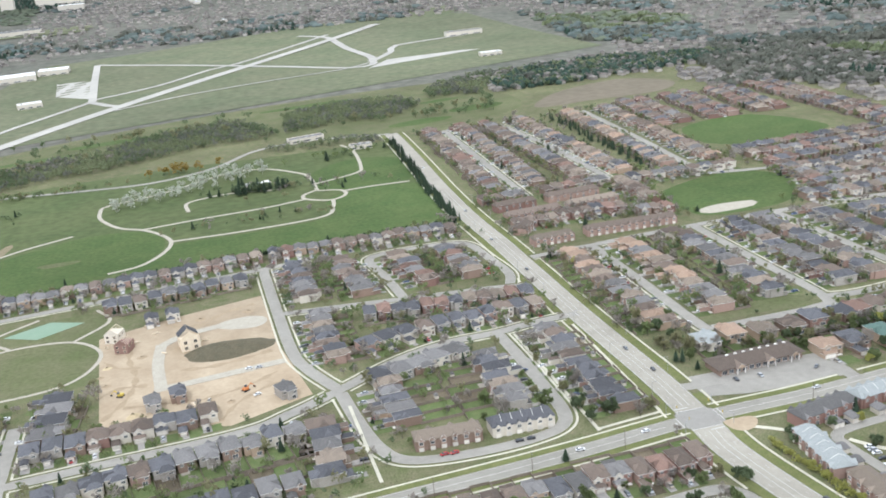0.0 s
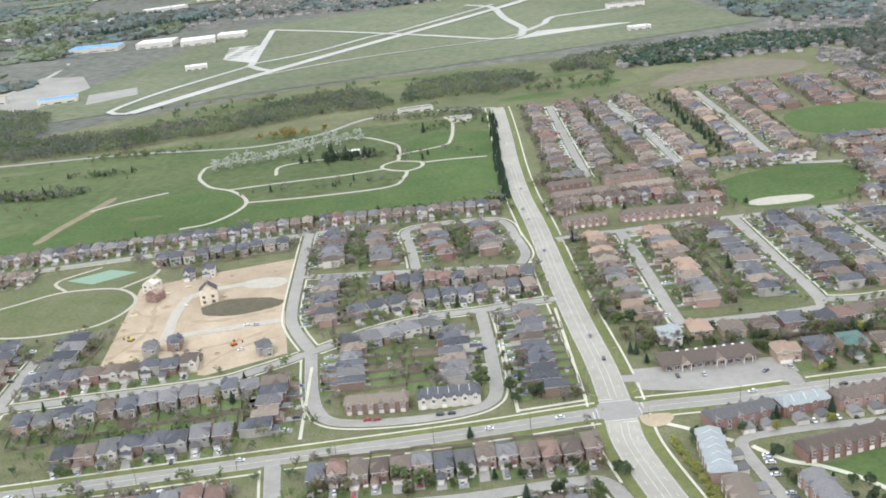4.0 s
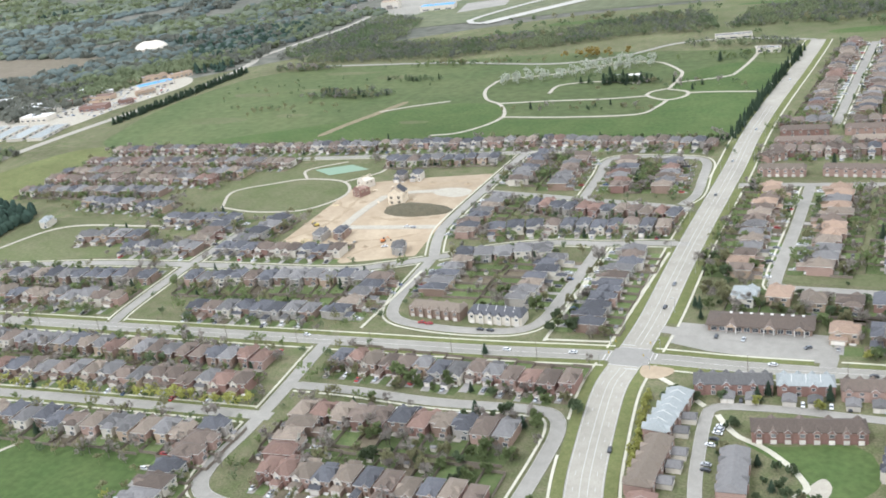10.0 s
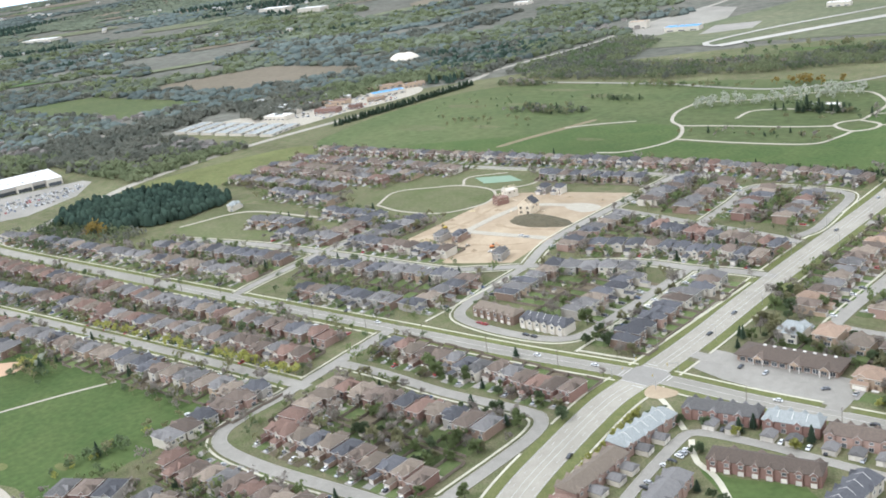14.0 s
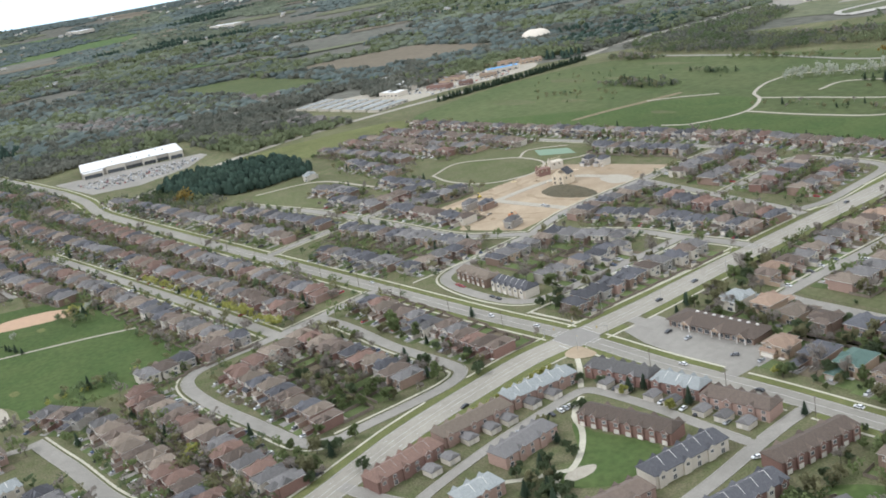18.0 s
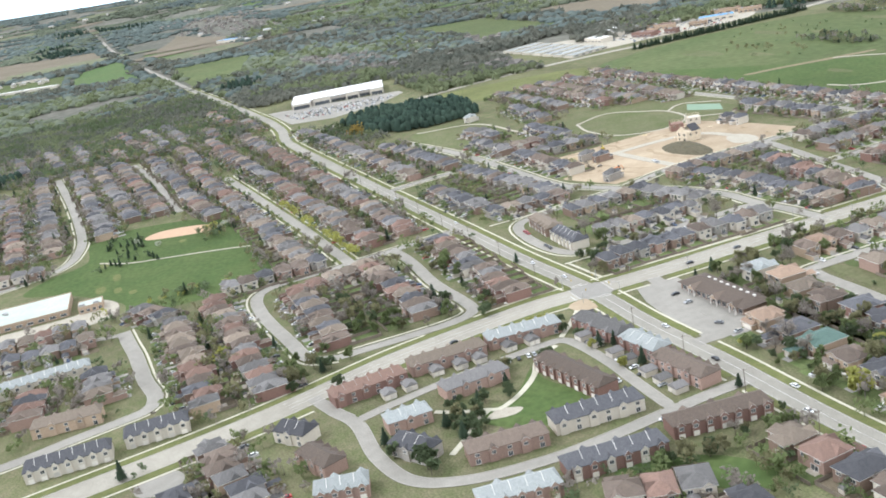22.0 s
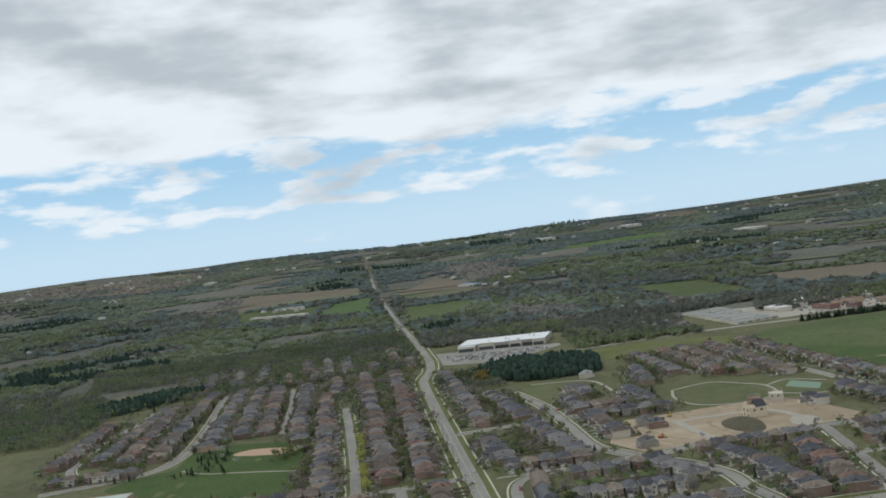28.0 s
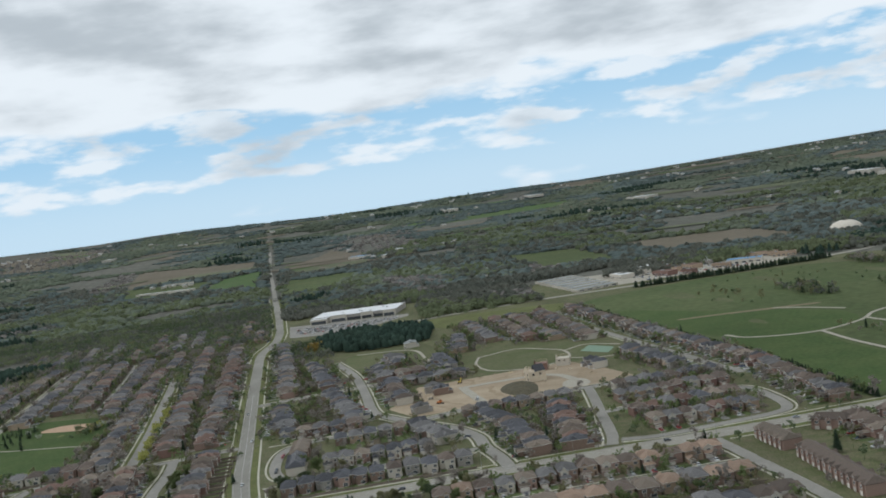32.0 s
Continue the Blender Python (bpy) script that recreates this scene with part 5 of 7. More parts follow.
# east of the main road
row((36, 112), (37, 262), 14, -1, "east", front=7, back=15)
row((80, 122), (80, 262), 12, 1, "east", front=7, back=12)
row((124, 130), (124, 268), 12, -1, "grey", front=7, back=12)
row((170, 128), (170, 268), 12, 1, "dark", front=7)
row((198, 128), (198, 268), 12, -1, "grey", front=7)
row((244, 120), (244, 268), 13, 1, "grey", 1, front=7)
row((45, 79), (136, 80), 6, 1, "east", front=7, back=14, fixed=(("cream", "pale"), ("tan", "tan"), ("tan", "taupe"), ("brown", "brown"), ("red", "charcoal"), ("brown", "charcoal")))
row((146, 80), (200, 88), 5, 1, "red", front=7)
row((100, 40), (250, 44), 9, -1, "east", front=7, back=16, fixed=(("tan", "tan"), ("brown", "charcoal"), ("tan", "green"), ("tan", "brown"), ("stone", "charcoal"), ("tan", "tan"), ("brown", "charcoal"), ("tan", "taupe")))
row((215, 92), (300, 96), 8, 1, "grey", 1)
row((194, -14), (242, -9), 4, 1, "south", front=6)
row((192, -84), (201, -60), 3, -1, "south", front=5)
row((222, -52), (222, -100), 5, 1, "south", front=5)
row((264, 302), (300, 302), 4, -1, "grey", 1)
for x, dx, sd in ((42, 10, -1), (84, 8, 1), (128, -4, -1), (170, -6, 1), (216, 16, -1), (262, 18, 1)):
    row((x, 468), (x + dx, 770), 30, sd, "north" if x < 150 else "east", 1, front=6)

# between the walkway and the western link, and round the sports field
row((-181, 16), (-182, 66), 5, -1, "new", front=6, back=8)
row((294, 330), (300, 400), 7, 1, "south", 1, front=5, back=5)
row((128, 330), (148, 331), 3, -1, "north", 1, front=5, back=5)
row((150, 362), (150, 430), 7, 1, "north", 1, front=5, back=5)
row((20, 436), (52, 438), 4, 1, "north", 1, front=5, back=5)
row((80, 438), (136, 442), 6, 1, "north", 1, front=5, back=5)
row((24, 350), (116, 354), 10, -1, "north", 1, front=5, back=5)
# south-west corner
for y, sd in ((-430, -1), (-470, 1), (-500, -1)):
    row((-240, y), (40, y + 4), 26, sd, "south", 1, front=5, back=6)
row((-172, -275), (-168, -372), 10, 1, "south", 1, front=5, back=7)
for y, sd in ((-60, -1), (-112, 1), (-190, -1), (-232, 1)):
    row((-800, y), (-880, y - 6), 8, sd, "south", 1, front=5, back=6)

for y, sd in ((-140, -1), (-168, 1), (-262, -1), (-300, 1), (-340, -1), (-374, 1)):
    row((-800 - 0.2 * abs(y), y - 8), (-1000, y - 26), 15, sd, "grey", 1, front=5, back=7)
for y, sd in ((-76, -1), (-206, 1)):
    row((-905, y - 8), (-1030, y - 20), 11, sd, "south", 1, front=5, back=7)
# townhouses
for (ax, ay), (bx, by), n, side, wall, roof in (
        ((31, -74), (35, -36), 6, -1, "pink", "pale"), ((34, -116), (35, -77), 6, -1, "pink", "taupe"), ((42, -157), (38, -120), 6, -1, "red", "red"), ((70.5, -111), (67, -79), 5, -1, "pink", "grey"),
        ((70, -60), (116, -50), 8, 1, "red", "brown"), ((129, -83), (132, -44), 6, -1, "cream", "charcoal"), ((130, -121), (134, -88), 5, -1, "pink", "brown"), ((84, -142), (84, -122), 3, -1, "pink", "pale"),
        ((103, -142), (121, -132), 3, -1, "stone", "charcoal"), ((38, -25), (73, -18), 6, -1, "red", "grey"), ((75, -18), (100, -14), 4, -1, "red", "pale"), ((103, -17), (136, -12), 6, -1, "pink", "brown"),) + (
        ((160, -47), (166, -6), 7, 1, "red", "brown"), ((164, -94), (168, -54), 6, 1, "red", "charcoal"), ((166, -130), (170, -99), 5, 1, "pink", "pale"), ((122, -182), (127, -161), 4, 1, "pink", "pale"),
        ((-140, 30), (-106, 28), 6, -1 * -1, "brown", "taupe"), ((-101, 28), (-68, 28), 6, 1, "cream", "charcoal"),
        ((-95, -323), (-99, -268), 9, 1, "cream", "pale"), ((-28, -296), (-24, -262), 5, -1, "tan", "taupe"), ((16, -252), (17, -222), 5, 1, "cream", "charcoal"), ((21, -297), (22, -258), 7, 1, "cream", "charcoal"), ((58, -184), (72, -173), 3, -1, "cream", "charcoal"), ((86, -178), (107, -170), 4, -1, "pink", "brown"),) + (
        ((18, 300), (52, 302), 6, 1, "pink", "taupe"), ((64, 304), (140, 302), 12, 1, "pink", "brown"), ((18, 330), (30, 345), 3, 1, "pink", "brown"),
        ((20, 372), (70, 376), 8, 1, "pink", "brown"), ((78, 378), (125, 382), 7, 1, "pink", "taupe"), ((20, 404), (58, 408), 6, -1, "red", "brown"),
        ((70, 410), (120, 414), 8, -1, "pink", "brown")):
    a, b = np.array((ax, ay), float), np.array((bx, by), float)
    d = (b - a) / np.linalg.norm(b - a)
    nrm = np.array([-d[1], d[0]]) * side * -1
    unit = round(float(np.linalg.norm(b - a)) / n, 2)
    key = ("town", n, wall, roof, unit)
    label = f"terrace of {COLOURS[wall]} townhouses with a {ROOFWORDS[roof]} roof"
    c = (a + b) / 2
    ang = math.atan2(nrm[1], nrm[0]) + math.pi / 2
    copy_thing(proto(key, lambda: town_block(n, wall, roof, label, unit)), pose(c[0], c[1], 0, 0, 0, math.degrees(ang)))
for x, y, a in ((41, -66, 95), (42, -54, 95), (55, -32, 5), (66, -31, 5), (82, -29, 5), (93, -28, 5), (109, -27, 5), (120, -26, 5), (131, -25, 5), (43, -105, 92), (44, -93, 92), (44, -83, 92), (50, -121, 95), (52, -132, 95)):
    copy_thing(proto("garage", small_garage), pose(x, y, 0, 0, 0, a))

for k, m, lab in (("earth", PLOT, "bare brown garden beds behind houses"), ("lawn", PLOTGREEN, "small green garden lawns behind houses"), ("paving", DECK, "patios and decks behind houses")):
    thing("gardens", plots[k], m, lab, "garden", kind="stuff")
thing("houses_beyond", far_homes, JOINED, "rows of brick suburban houses farther off", "houses", kind="stuff")
joined = Shape()
for s in far_drives:
    k = len(joined.v)
    joined.v += s.v
    joined.f += [tuple(k + i for i in f) for f in s.f]
    joined.m += s.m
thing("driveways_beyond", joined, DRIVE, "asphalt driveways of farther houses", "driveways", kind="stuff")
thing("fences_beyond", far_fences, FENCE, "board fences of farther gardens", "fences", kind="stuff")
rng.shuffle(CARSPOTS)
CARSPOTS.sort(key=lambda q: math.hypot(q[0] - NEAR[0], q[1] - NEAR[1]) > 200)
cars_beyond = Shape()
LOT = [(-880 + 0.25 * (-12 + 3.1 * j) + 9.5 * i + rng.uniform(-0.5, 0.5), -12 + 3.1 * j, 0.1, -0.2) for i in range(7) for j in range(46) if rng.random() < 0.6 and -890 + 0.25 * 3.1 * j + 9.5 * i < -800 - 0.9 * max(0, 3.1 * j - 90)]
YARD = [(rng.uniform(-985, -805), rng.uniform(478, 640), 0.2, rng.choice((0.2, 1.75)) + rng.gauss(0, 0.1)) for _ in range(230)]
YARD = [q for q in YARD if -1000 + (q[1] - 478) * 0.5 < q[0] < -812 + (q[1] - 520) * 0.1]
for x, y, z, a in CARSPOTS[70:] + LOT + YARD:
    # simple sloped body and cabin for cars past the counted ones
    n, mi = len(cars_beyond.v), rng.choice((0, 0, 0, 0, 0, 1, 1, 1, 2, 2, 3, 6, 4, 5))
    for (xa, xb, w0, za), (xc, xd, w1, zb) in (((-2.2, 2.2, 0.88, 0.2), (-2.2, 2.15, 0.86, 0.95)), ((-1.35, 1.75, 0.82, 0.95), (-0.6, 1.2, 0.66, 1.45))):
        n = len(cars_beyond.v)
        co, si = math.cos(a), math.sin(a)
        ring = [(xa, -w0, za), (xb, -w0, za), (xb, w0, za), (xa, w0, za), (xc, -w1, zb), (xd, -w1, zb), (xd, w1, zb), (xc, w1, zb)]
        cars_beyond.v += [(x + X * co - Y * si, y + X * si + Y * co, z + Z) for X, Y, Z in ring]
        cars_beyond.f += [(n, n + 1, n + 5, n + 4), (n + 1, n + 2, n + 6, n + 5), (n + 2, n + 3, n + 7, n + 6), (n + 3, n, n + 4, n + 7), (n + 4, n + 5, n + 6, n + 7)]
        cars_beyond.m += [mi] * 5 if za < 0.5 else [len(CARS)] * 4 + [mi]
thing("cars_beyond", cars_beyond, CARS + [GLASS], "parked cars on farther driveways", "cars", kind="stuff")
for x, y, z, a in CARSPOTS[:70]:
    c = rng.choice((0, 0, 0, 0, 0, 1, 1, 1, 2, 2, 3, 6, 4, 5))
    copy_thing(proto(("car", c), lambda: car(CARS[c])), pose(x, y, z, 0, 0, math.degrees(a)))
for x, y, a in SHEDS[:60]:
    copy_thing(proto("shed", shed), pose(x, y, 0, 0, 0, math.degrees(a)))


# ---------- single buildings ----------
def boxy(name, x, y, ang, lx, ly, h, wall, roofmat, label, category, openings=0, extras=()):
    """A flat-roofed building with a parapet, roof units and a row of windows on its two long sides."""
    top = tagged(new(name), label, category)
    z0 = land(x, y)
    part("wall", Shape().box(-lx / 2, -ly / 2, -1, lx / 2, ly / 2, h), wall, top)
    s = Shape()
    X, Y, t = lx / 2 + 0.05, ly / 2 + 0.05, 0.4
    s.box(-X, -Y, h, X, Y, h + 0.12)
    part("roof", s, roofmat, top)
    s = Shape()
    o, q = [(-X, -Y), (X, -Y), (X, Y), (-X, Y)], [(-X + t, -Y + t), (X - t, -Y + t), (X - t, Y - t), (-X + t, Y - t)]
    for i in range(4):
        j = (i + 1) % 4
        s.face([(*o[i], h + 0.6), (*o[j], h + 0.6), (*q[j], h + 0.6), (*q[i], h + 0.6)])
        s.face([(*o[i], h + 0.12), (*o[j], h + 0.12), (*o[j], h + 0.6), (*o[i], h + 0.6)])
        s.face([(*q[i], h + 0.12), (*q[j], h + 0.12), (*q[j], h + 0.6), (*q[i], h + 0.6)])
    part("parapet", s, wall, top)
    g = random.Random(int(abs(x) + lx))
    for i in range(min(6, max(2, int(lx * ly / 900)))):
        ux, uy, us = g.uniform(-lx * 0.4, lx * 0.4), g.uniform(-ly * 0.35, ly * 0.35), g.uniform(1.0, 2.2)
        part("roof_unit", Shape().box(ux - us, uy - us * 0.7, h + 0.12, ux + us, uy + us * 0.7, h + 1.5), STEEL, top)
    for i in range(openings):
        u = -lx / 2 + lx * (i + 0.5) / openings
        ww = lx / openings * 0.55
        for face, yy in (("-y", -ly / 2), ("+y", ly / 2)):
            part("window", window_shape(u, yy, 1.0, ww, min(1.8, h - 1.8), face), [TRIM, GLASS], top)
    top.matrix_world = pose(x, y, z0, 0, 0, ang)
    return top


def plaza():
    """A long low shop row with a brown pitched roof, roof lights at the back and gabled porches in front."""
    top = tagged(new("plaza_building"), "long low brick shop row with brown pitched roof", "shop row")
    L, D = 52.0, 15.0
    part("wall", Shape().box(-L / 2, -D / 2, 0, L / 2, D / 2, 3.8), WALLS["brown"], top)
    part("roof", Shape().hip(-L / 2, -D / 2, L / 2, D / 2, 3.8, 3.0, 1.4), ROOFS["brown"], top)
    for i in range(8):
        x = -L / 2 + 10 + i * 5.2
        part("roof_light", Shape().box(x, 2.2, 5.4, x + 1.5, 3.4, 6.6), TRIM, top)
    for x in (-14, 5, 20):
        s = Shape().box(x - 2.6, -D / 2 - 2.4, 0, x - 2.2, -D / 2 - 2.0, 3.6)
        part("porch_post", s, TRIM, top)
        part("porch_post", Shape().box(x + 2.2, -D / 2 - 2.4, 0, x + 2.6, -D / 2 - 2.0, 3.6), TRIM, top)
        s = Shape()
        s.face([(x - 3, -D / 2 - 2.4, 3.6), (x + 3, -D / 2 - 2.4, 3.6), (x, -D / 2 - 2.4, 6.0)])
        part("porch_gable", s, WALLS["tan"], top)
        part("porch_roof", gable_roof_shape(x, 3.0, -D / 2 - 2.4, 0, 3.7, 2.5), [ROOFS["brown"], TRIM], top)
    for i in range(12):
        x = -L / 2 + 3 + i * 4.2
        part("shop_window", window_shape(x, -D / 2, 0.5, 2.8, 2.2, "-y"), [TRIM, GLASS], top)
    top.matrix_world = pose(58, 46, 0, 0, 0, 3)


plaza()


def framed_house(x, y, ang, roofed, label, wallmat, k=1.0):
    """A house under construction: sheathed walls with open window holes framed by studs, roof partly on."""
    top = tagged(new("unfinished_house"), label, "house")
    w, d, h = 9.0, 11.0, 6.2
    part("wall", Shape().box(-w / 2, -d / 2, 0, w / 2, d / 2, h), wallmat, top)
    s = Shape()
    s.face([(-w / 2, -d / 2, h), (w / 2, -d / 2, h), (0, -d / 2, h + 3.4)])
    s.face([(-w / 2, -d / 2 + 0.2, h), (w / 2, -d / 2 + 0.2, h), (0, -d / 2 + 0.2, h + 3.4)])
    part("gable", s, wallmat, top)
    for i in range(6):
        yy = -d / 2 + 0.8 + i * 1.9
        s = Shape()
        s.v = [(-w / 2, yy, h), (-w / 2 + 0.3, yy, h), (0, yy, h + 3.1), (w / 2 - 0.3, yy, h), (w / 2, yy, h), (0, yy, h + 3.4),
               (-w / 2, yy + 0.1, h), (-w / 2 + 0.3, yy + 0.1, h), (0, yy + 0.1, h + 3.1), (w / 2 - 0.3, yy + 0.1, h), (w / 2, yy + 0.1, h), (0, yy + 0.1, h + 3.4)]
        s.f = [(0, 1, 2, 5), (2, 3, 4, 5), (6, 7, 8, 11), (8, 9, 10, 11), (0, 6, 11, 5), (4, 10, 11, 5), (1, 7, 8, 2), (3, 9, 8, 2)]
        s.m = [0] * 8
        part("rafter", s, WOOD, top)
    if roofed:
        s = Shape()
        s.face([(0.1, -d / 2 + 4, h + 3.5), (w / 2 + 0.3, -d / 2 + 4, h - 0.1), (w / 2 + 0.3, d / 2, h - 0.1), (0.1, d / 2, h + 3.5)])
        s.face([(-0.1, -d / 2 + 5, h + 3.5), (-w / 2 - 0.3, -d / 2 + 5, h - 0.1), (-w / 2 - 0.3, d / 2, h - 0.1), (-0.1, d / 2, h + 3.5)])
        part("roof", s, ROOFS["charcoal"], top)
    for yy, f in ((-d / 2, "-y"), (d / 2, "+y")):
        for ux in (-2.4, 2.2):
            for z in (0.9, 3.7):
                part("window_hole", window_shape(ux, yy, z, 1.5, 1.5, f), [WOOD, DARK], top)
    for xx, f in ((-w / 2, "-x"), (w / 2, "+x")):
        for uy in (-2.5, 2.0):
            part("window_hole", window_shape(xx, uy, 3.7, 1.3, 1.4, f), [WOOD, DARK], top)
    top.matrix_world = pose(x, y, 0, 0, 0, ang)
    top.scale = (k, k, k)


framed_house(-246, 216, 10, True, "timber-framed yellow house under construction, roof half laid", WOOD, 1.35)
framed_house(-294, 250, -20, False, "pale half-built house with open rafters", WALLS["cream"], 1.05)
framed_house(-287, 229, -20, False, "half-built house with red brick walls", WALLS["red"])
for x, y, a, w, rf in ((-268, 134, 186, "stone", "grey"), (-254, 140, 186, "brown", "charcoal"), (-195, 118, 200, "stone", "grey"), (-270, 268, 5, "stone", "charcoal"), (-256, 271, 5, "cream", "charcoal")):
    label = f"newly built {COLOURS[w]} house on bare soil with a {ROOFWORDS[rf]} roof"
    copy_thing(proto(("site", w, rf), lambda: house(1, w, rf, label)), pose(x, y, 0, 0, 0, a))


def mound():
    g = random.Random(3)
    s = Shape()
    n, rings = 40, 7
    s.v.append((-222, 199, 4.6))
    for k in range(1, rings + 1):
        f = k / rings
        for i in range(n):
            a = 2 * math.pi * i / n
            r = f * (1 + 0.06 * math.sin(3 * a + 1) + 0.04 * g.uniform(-1, 1))
            s.v.append((-222 + 29 * r * math.cos(a), 199 + 15 * r * math.sin(a), 4.6 * (1 - f * f) + (g.uniform(-0.25, 0.25) if f < 1 else -0.02) * 1.0))
    for i in range(n):
        s.f.append((0, 1 + i, 1 + (i + 1) % n))
    for k in range(rings - 1):
        for i in range(n):
            j = (i + 1) % n
            s.f.append((1 + k * n + i, 1 + (k + 1) * n + i, 1 + (k + 1) * n + j, 1 + k * n + j))
    s.m = [0] * len(s.f)
    thing("earth_mound", s, DARKSOIL, "low heap of dark topsoil on a building site", "mound")


mound()


def digger(x, y, ang, paint, label):
    """A tracked excavator: two tracks, turntable body, cab, boom and bucket."""
    top = tagged(new("excavator"), label, "excavator")
    for yy in (-1.2, 1.2):
        part("track", Shape().box(-1.9, yy - 0.35, 0, 1.9, yy + 0.35, 0.8), DARK, top)
    part("body", Shape().box(-1.8, -1.3, 0.85, 1.3, 1.3, 2.0), paint, top)
    part("cab", Shape().box(0.1, 0.2, 2.0, 1.4, 1.2, 3.1), GLASS, top)
    s = Shape()
    limb_pts = ((1.2, 1.6), (3.6, 3.8), (5.6, 1.4))
    for (xa, za), (xb, zb) in zip(limb_pts, limb_pts[1:]):
        s.face([(xa, -0.6, za - 0.25), (xb, -0.6, zb - 0.25), (xb, -0.6, zb + 0.25), (xa, -0.6, za + 0.25)])
        s.face([(xa, -0.2, za - 0.25), (xb, -0.2, zb - 0.25), (xb, -0.2, zb + 0.25), (xa, -0.2, za + 0.25)])
        s.face([(xa, -0.6, za + 0.25), (xb, -0.6, zb + 0.25), (xb, -0.2, zb + 0.25), (xa, -0.2, za + 0.25)])
        s.face([(xa, -0.6, za - 0.25), (xb, -0.6, zb - 0.25), (xb, -0.2, zb - 0.25), (xa, -0.2, za - 0.25)])
    part("boom", s, paint, top)
    part("bucket", Shape().box(5.2, -0.8, 0.4, 6.1, 0.0, 1.3), DARK, top)
    top.matrix_world = pose(x, y, 0.08, 0, 0, ang)


RUT = mat("churned_soil", (0.30, 0.232, 0.152), (0.36, 0.285, 0.19), 0.12, fine=0.12, space="Position", rough=0.95, spec=0.1)
SAND = mat("heaped_sand", (0.52, 0.43, 0.27), (0.46, 0.37, 0.23), 0.3, fine=0.1, space="Position", rough=0.95, spec=0.1)


def heap(x, y, r, h, material, label, seed):
    """A small uneven heap tipped on the ground."""
    g = random.Random(seed)
    s = Shape()
    n, rings = 18, 4
    ph = g.uniform(0, 6.28)
    tops = [[(0.0, 0.0, h)] * n]
    for k in range(1, rings + 1):
        f = k / rings
        tops.append([(r * f * (1 + 0.18 * math.sin(2 * (2 * math.pi * i / n) + ph) + g.uniform(-0.08, 0.08)) * math.cos(2 * math.pi * i / n), r * 0.8 * f * math.sin(2 * math.pi * i / n), h * (1 - f) ** 1.2 + (g.uniform(-0.12, 0.12) * h if f < 1 else -0.05)) for i in range(n)])
    for a, b in zip(tops, tops[1:]):
        for i in range(n):
            j = (i + 1) % n
            s.face([a[i], b[i], b[j], a[j]])
    thing("soil_heap", s, material, label, "heap").matrix_world = pose(x, y, 0.09, 0, 0, g.uniform(0, 360))


def timber_stack(x, y, ang, n, label):
    """A loose pile of boards on two bearers."""
    g = random.Random(n)
    top = tagged(new("timber_stack"), label, "timber")
    for yy in (-1.2, 1.2):
        part("bearer", Shape().box(-1.0, yy - 0.08, 0, 1.0, yy + 0.08, 0.16), WOOD, top)
    for i in range(n):
        s = Shape().obox(g.uniform(-0.8, 0.8), g.uniform(-0.2, 0.2), g.gauss(0, 0.06), 0.28, g.uniform(3.6, 5.0), 0.16 + 0.16 * (i // 5), 0.31 + 0.16 * (i // 5))
        part("board", s, WOOD, top)
    top.matrix_world = pose(x, y, 0.09, 0, 0, ang)


for x, y, r, h, m, lab in ((-279, 127, 4.2, 2.2, SAND, "heap of yellow sand on a building site"), (-297, 203, 3.2, 1.3, SAND, "pale rubble heap on bare soil"), (-300, 190, 2.4, 0.9, RUT, "small heap of churned earth"),
                           (-296, 176, 2.8, 1.0, RUT, "small heap of churned earth"), (-276, 212, 3.4, 1.1, RUT, "low heap of churned earth"), (-225, 122, 3.0, 1.2, RUT, "low heap of churned earth"), (-205, 262, 4.0, 1.3, RUT, "low earth heap beside a new street"),
                           (-238, 262, 4.5, 1.4, RUT, "low earth heap on bare soil"), (-247, 120, 2.6, 1.0, SAND, "heap of pale sand")):
    heap(x, y, r, h, m, lab, int(-x))
for x, y, a, n in ((-274, 266, 20, 14), (-280, 240, 70, 10), (-268, 250, 110, 12), (-299, 238, 15, 9), (-262, 212, 40, 12), (-236, 222, 80, 9), (-246, 128, 10, 10)):
    timber_stack(x, y, a, n, "loose stack of new boards on bare soil")
for k, (pts, w) in enumerate((([(-296, 128), (-284, 150), (-279, 180), (-284, 212), (-282, 245)], 5.0), ([(-285, 140), (-262, 136), (-240, 132), (-214, 140), (-196, 152)], 4.5), ([(-232, 100), (-222, 118), (-206, 132), (-188, 140)], 4.0),
                              ([(-300, 160), (-288, 168), (-272, 166)], 6.0), ([(-262, 262), (-240, 252), (-220, 268), (-200, 275)], 6.0), ([(-252, 180), (-236, 177), (-215, 180), (-196, 186)], 6.5), ([(-276, 195), (-290, 200), (-300, 215)], 4.0))):
    L = smooth(pts, 4)
    wide = np.array([0.6 + 0.4 * math.sin(1.7 * i + k) for i in range(len(L))])[:, None]
    side = offset(L, w / 2) - L
    thing("wheel_ruts", strip(Shape(), L + side * wide, L - side * wide, 0.098 + 0.002 * k, 0), RUT, "brown wheel ruts on bare building soil", "ruts", kind="structure")

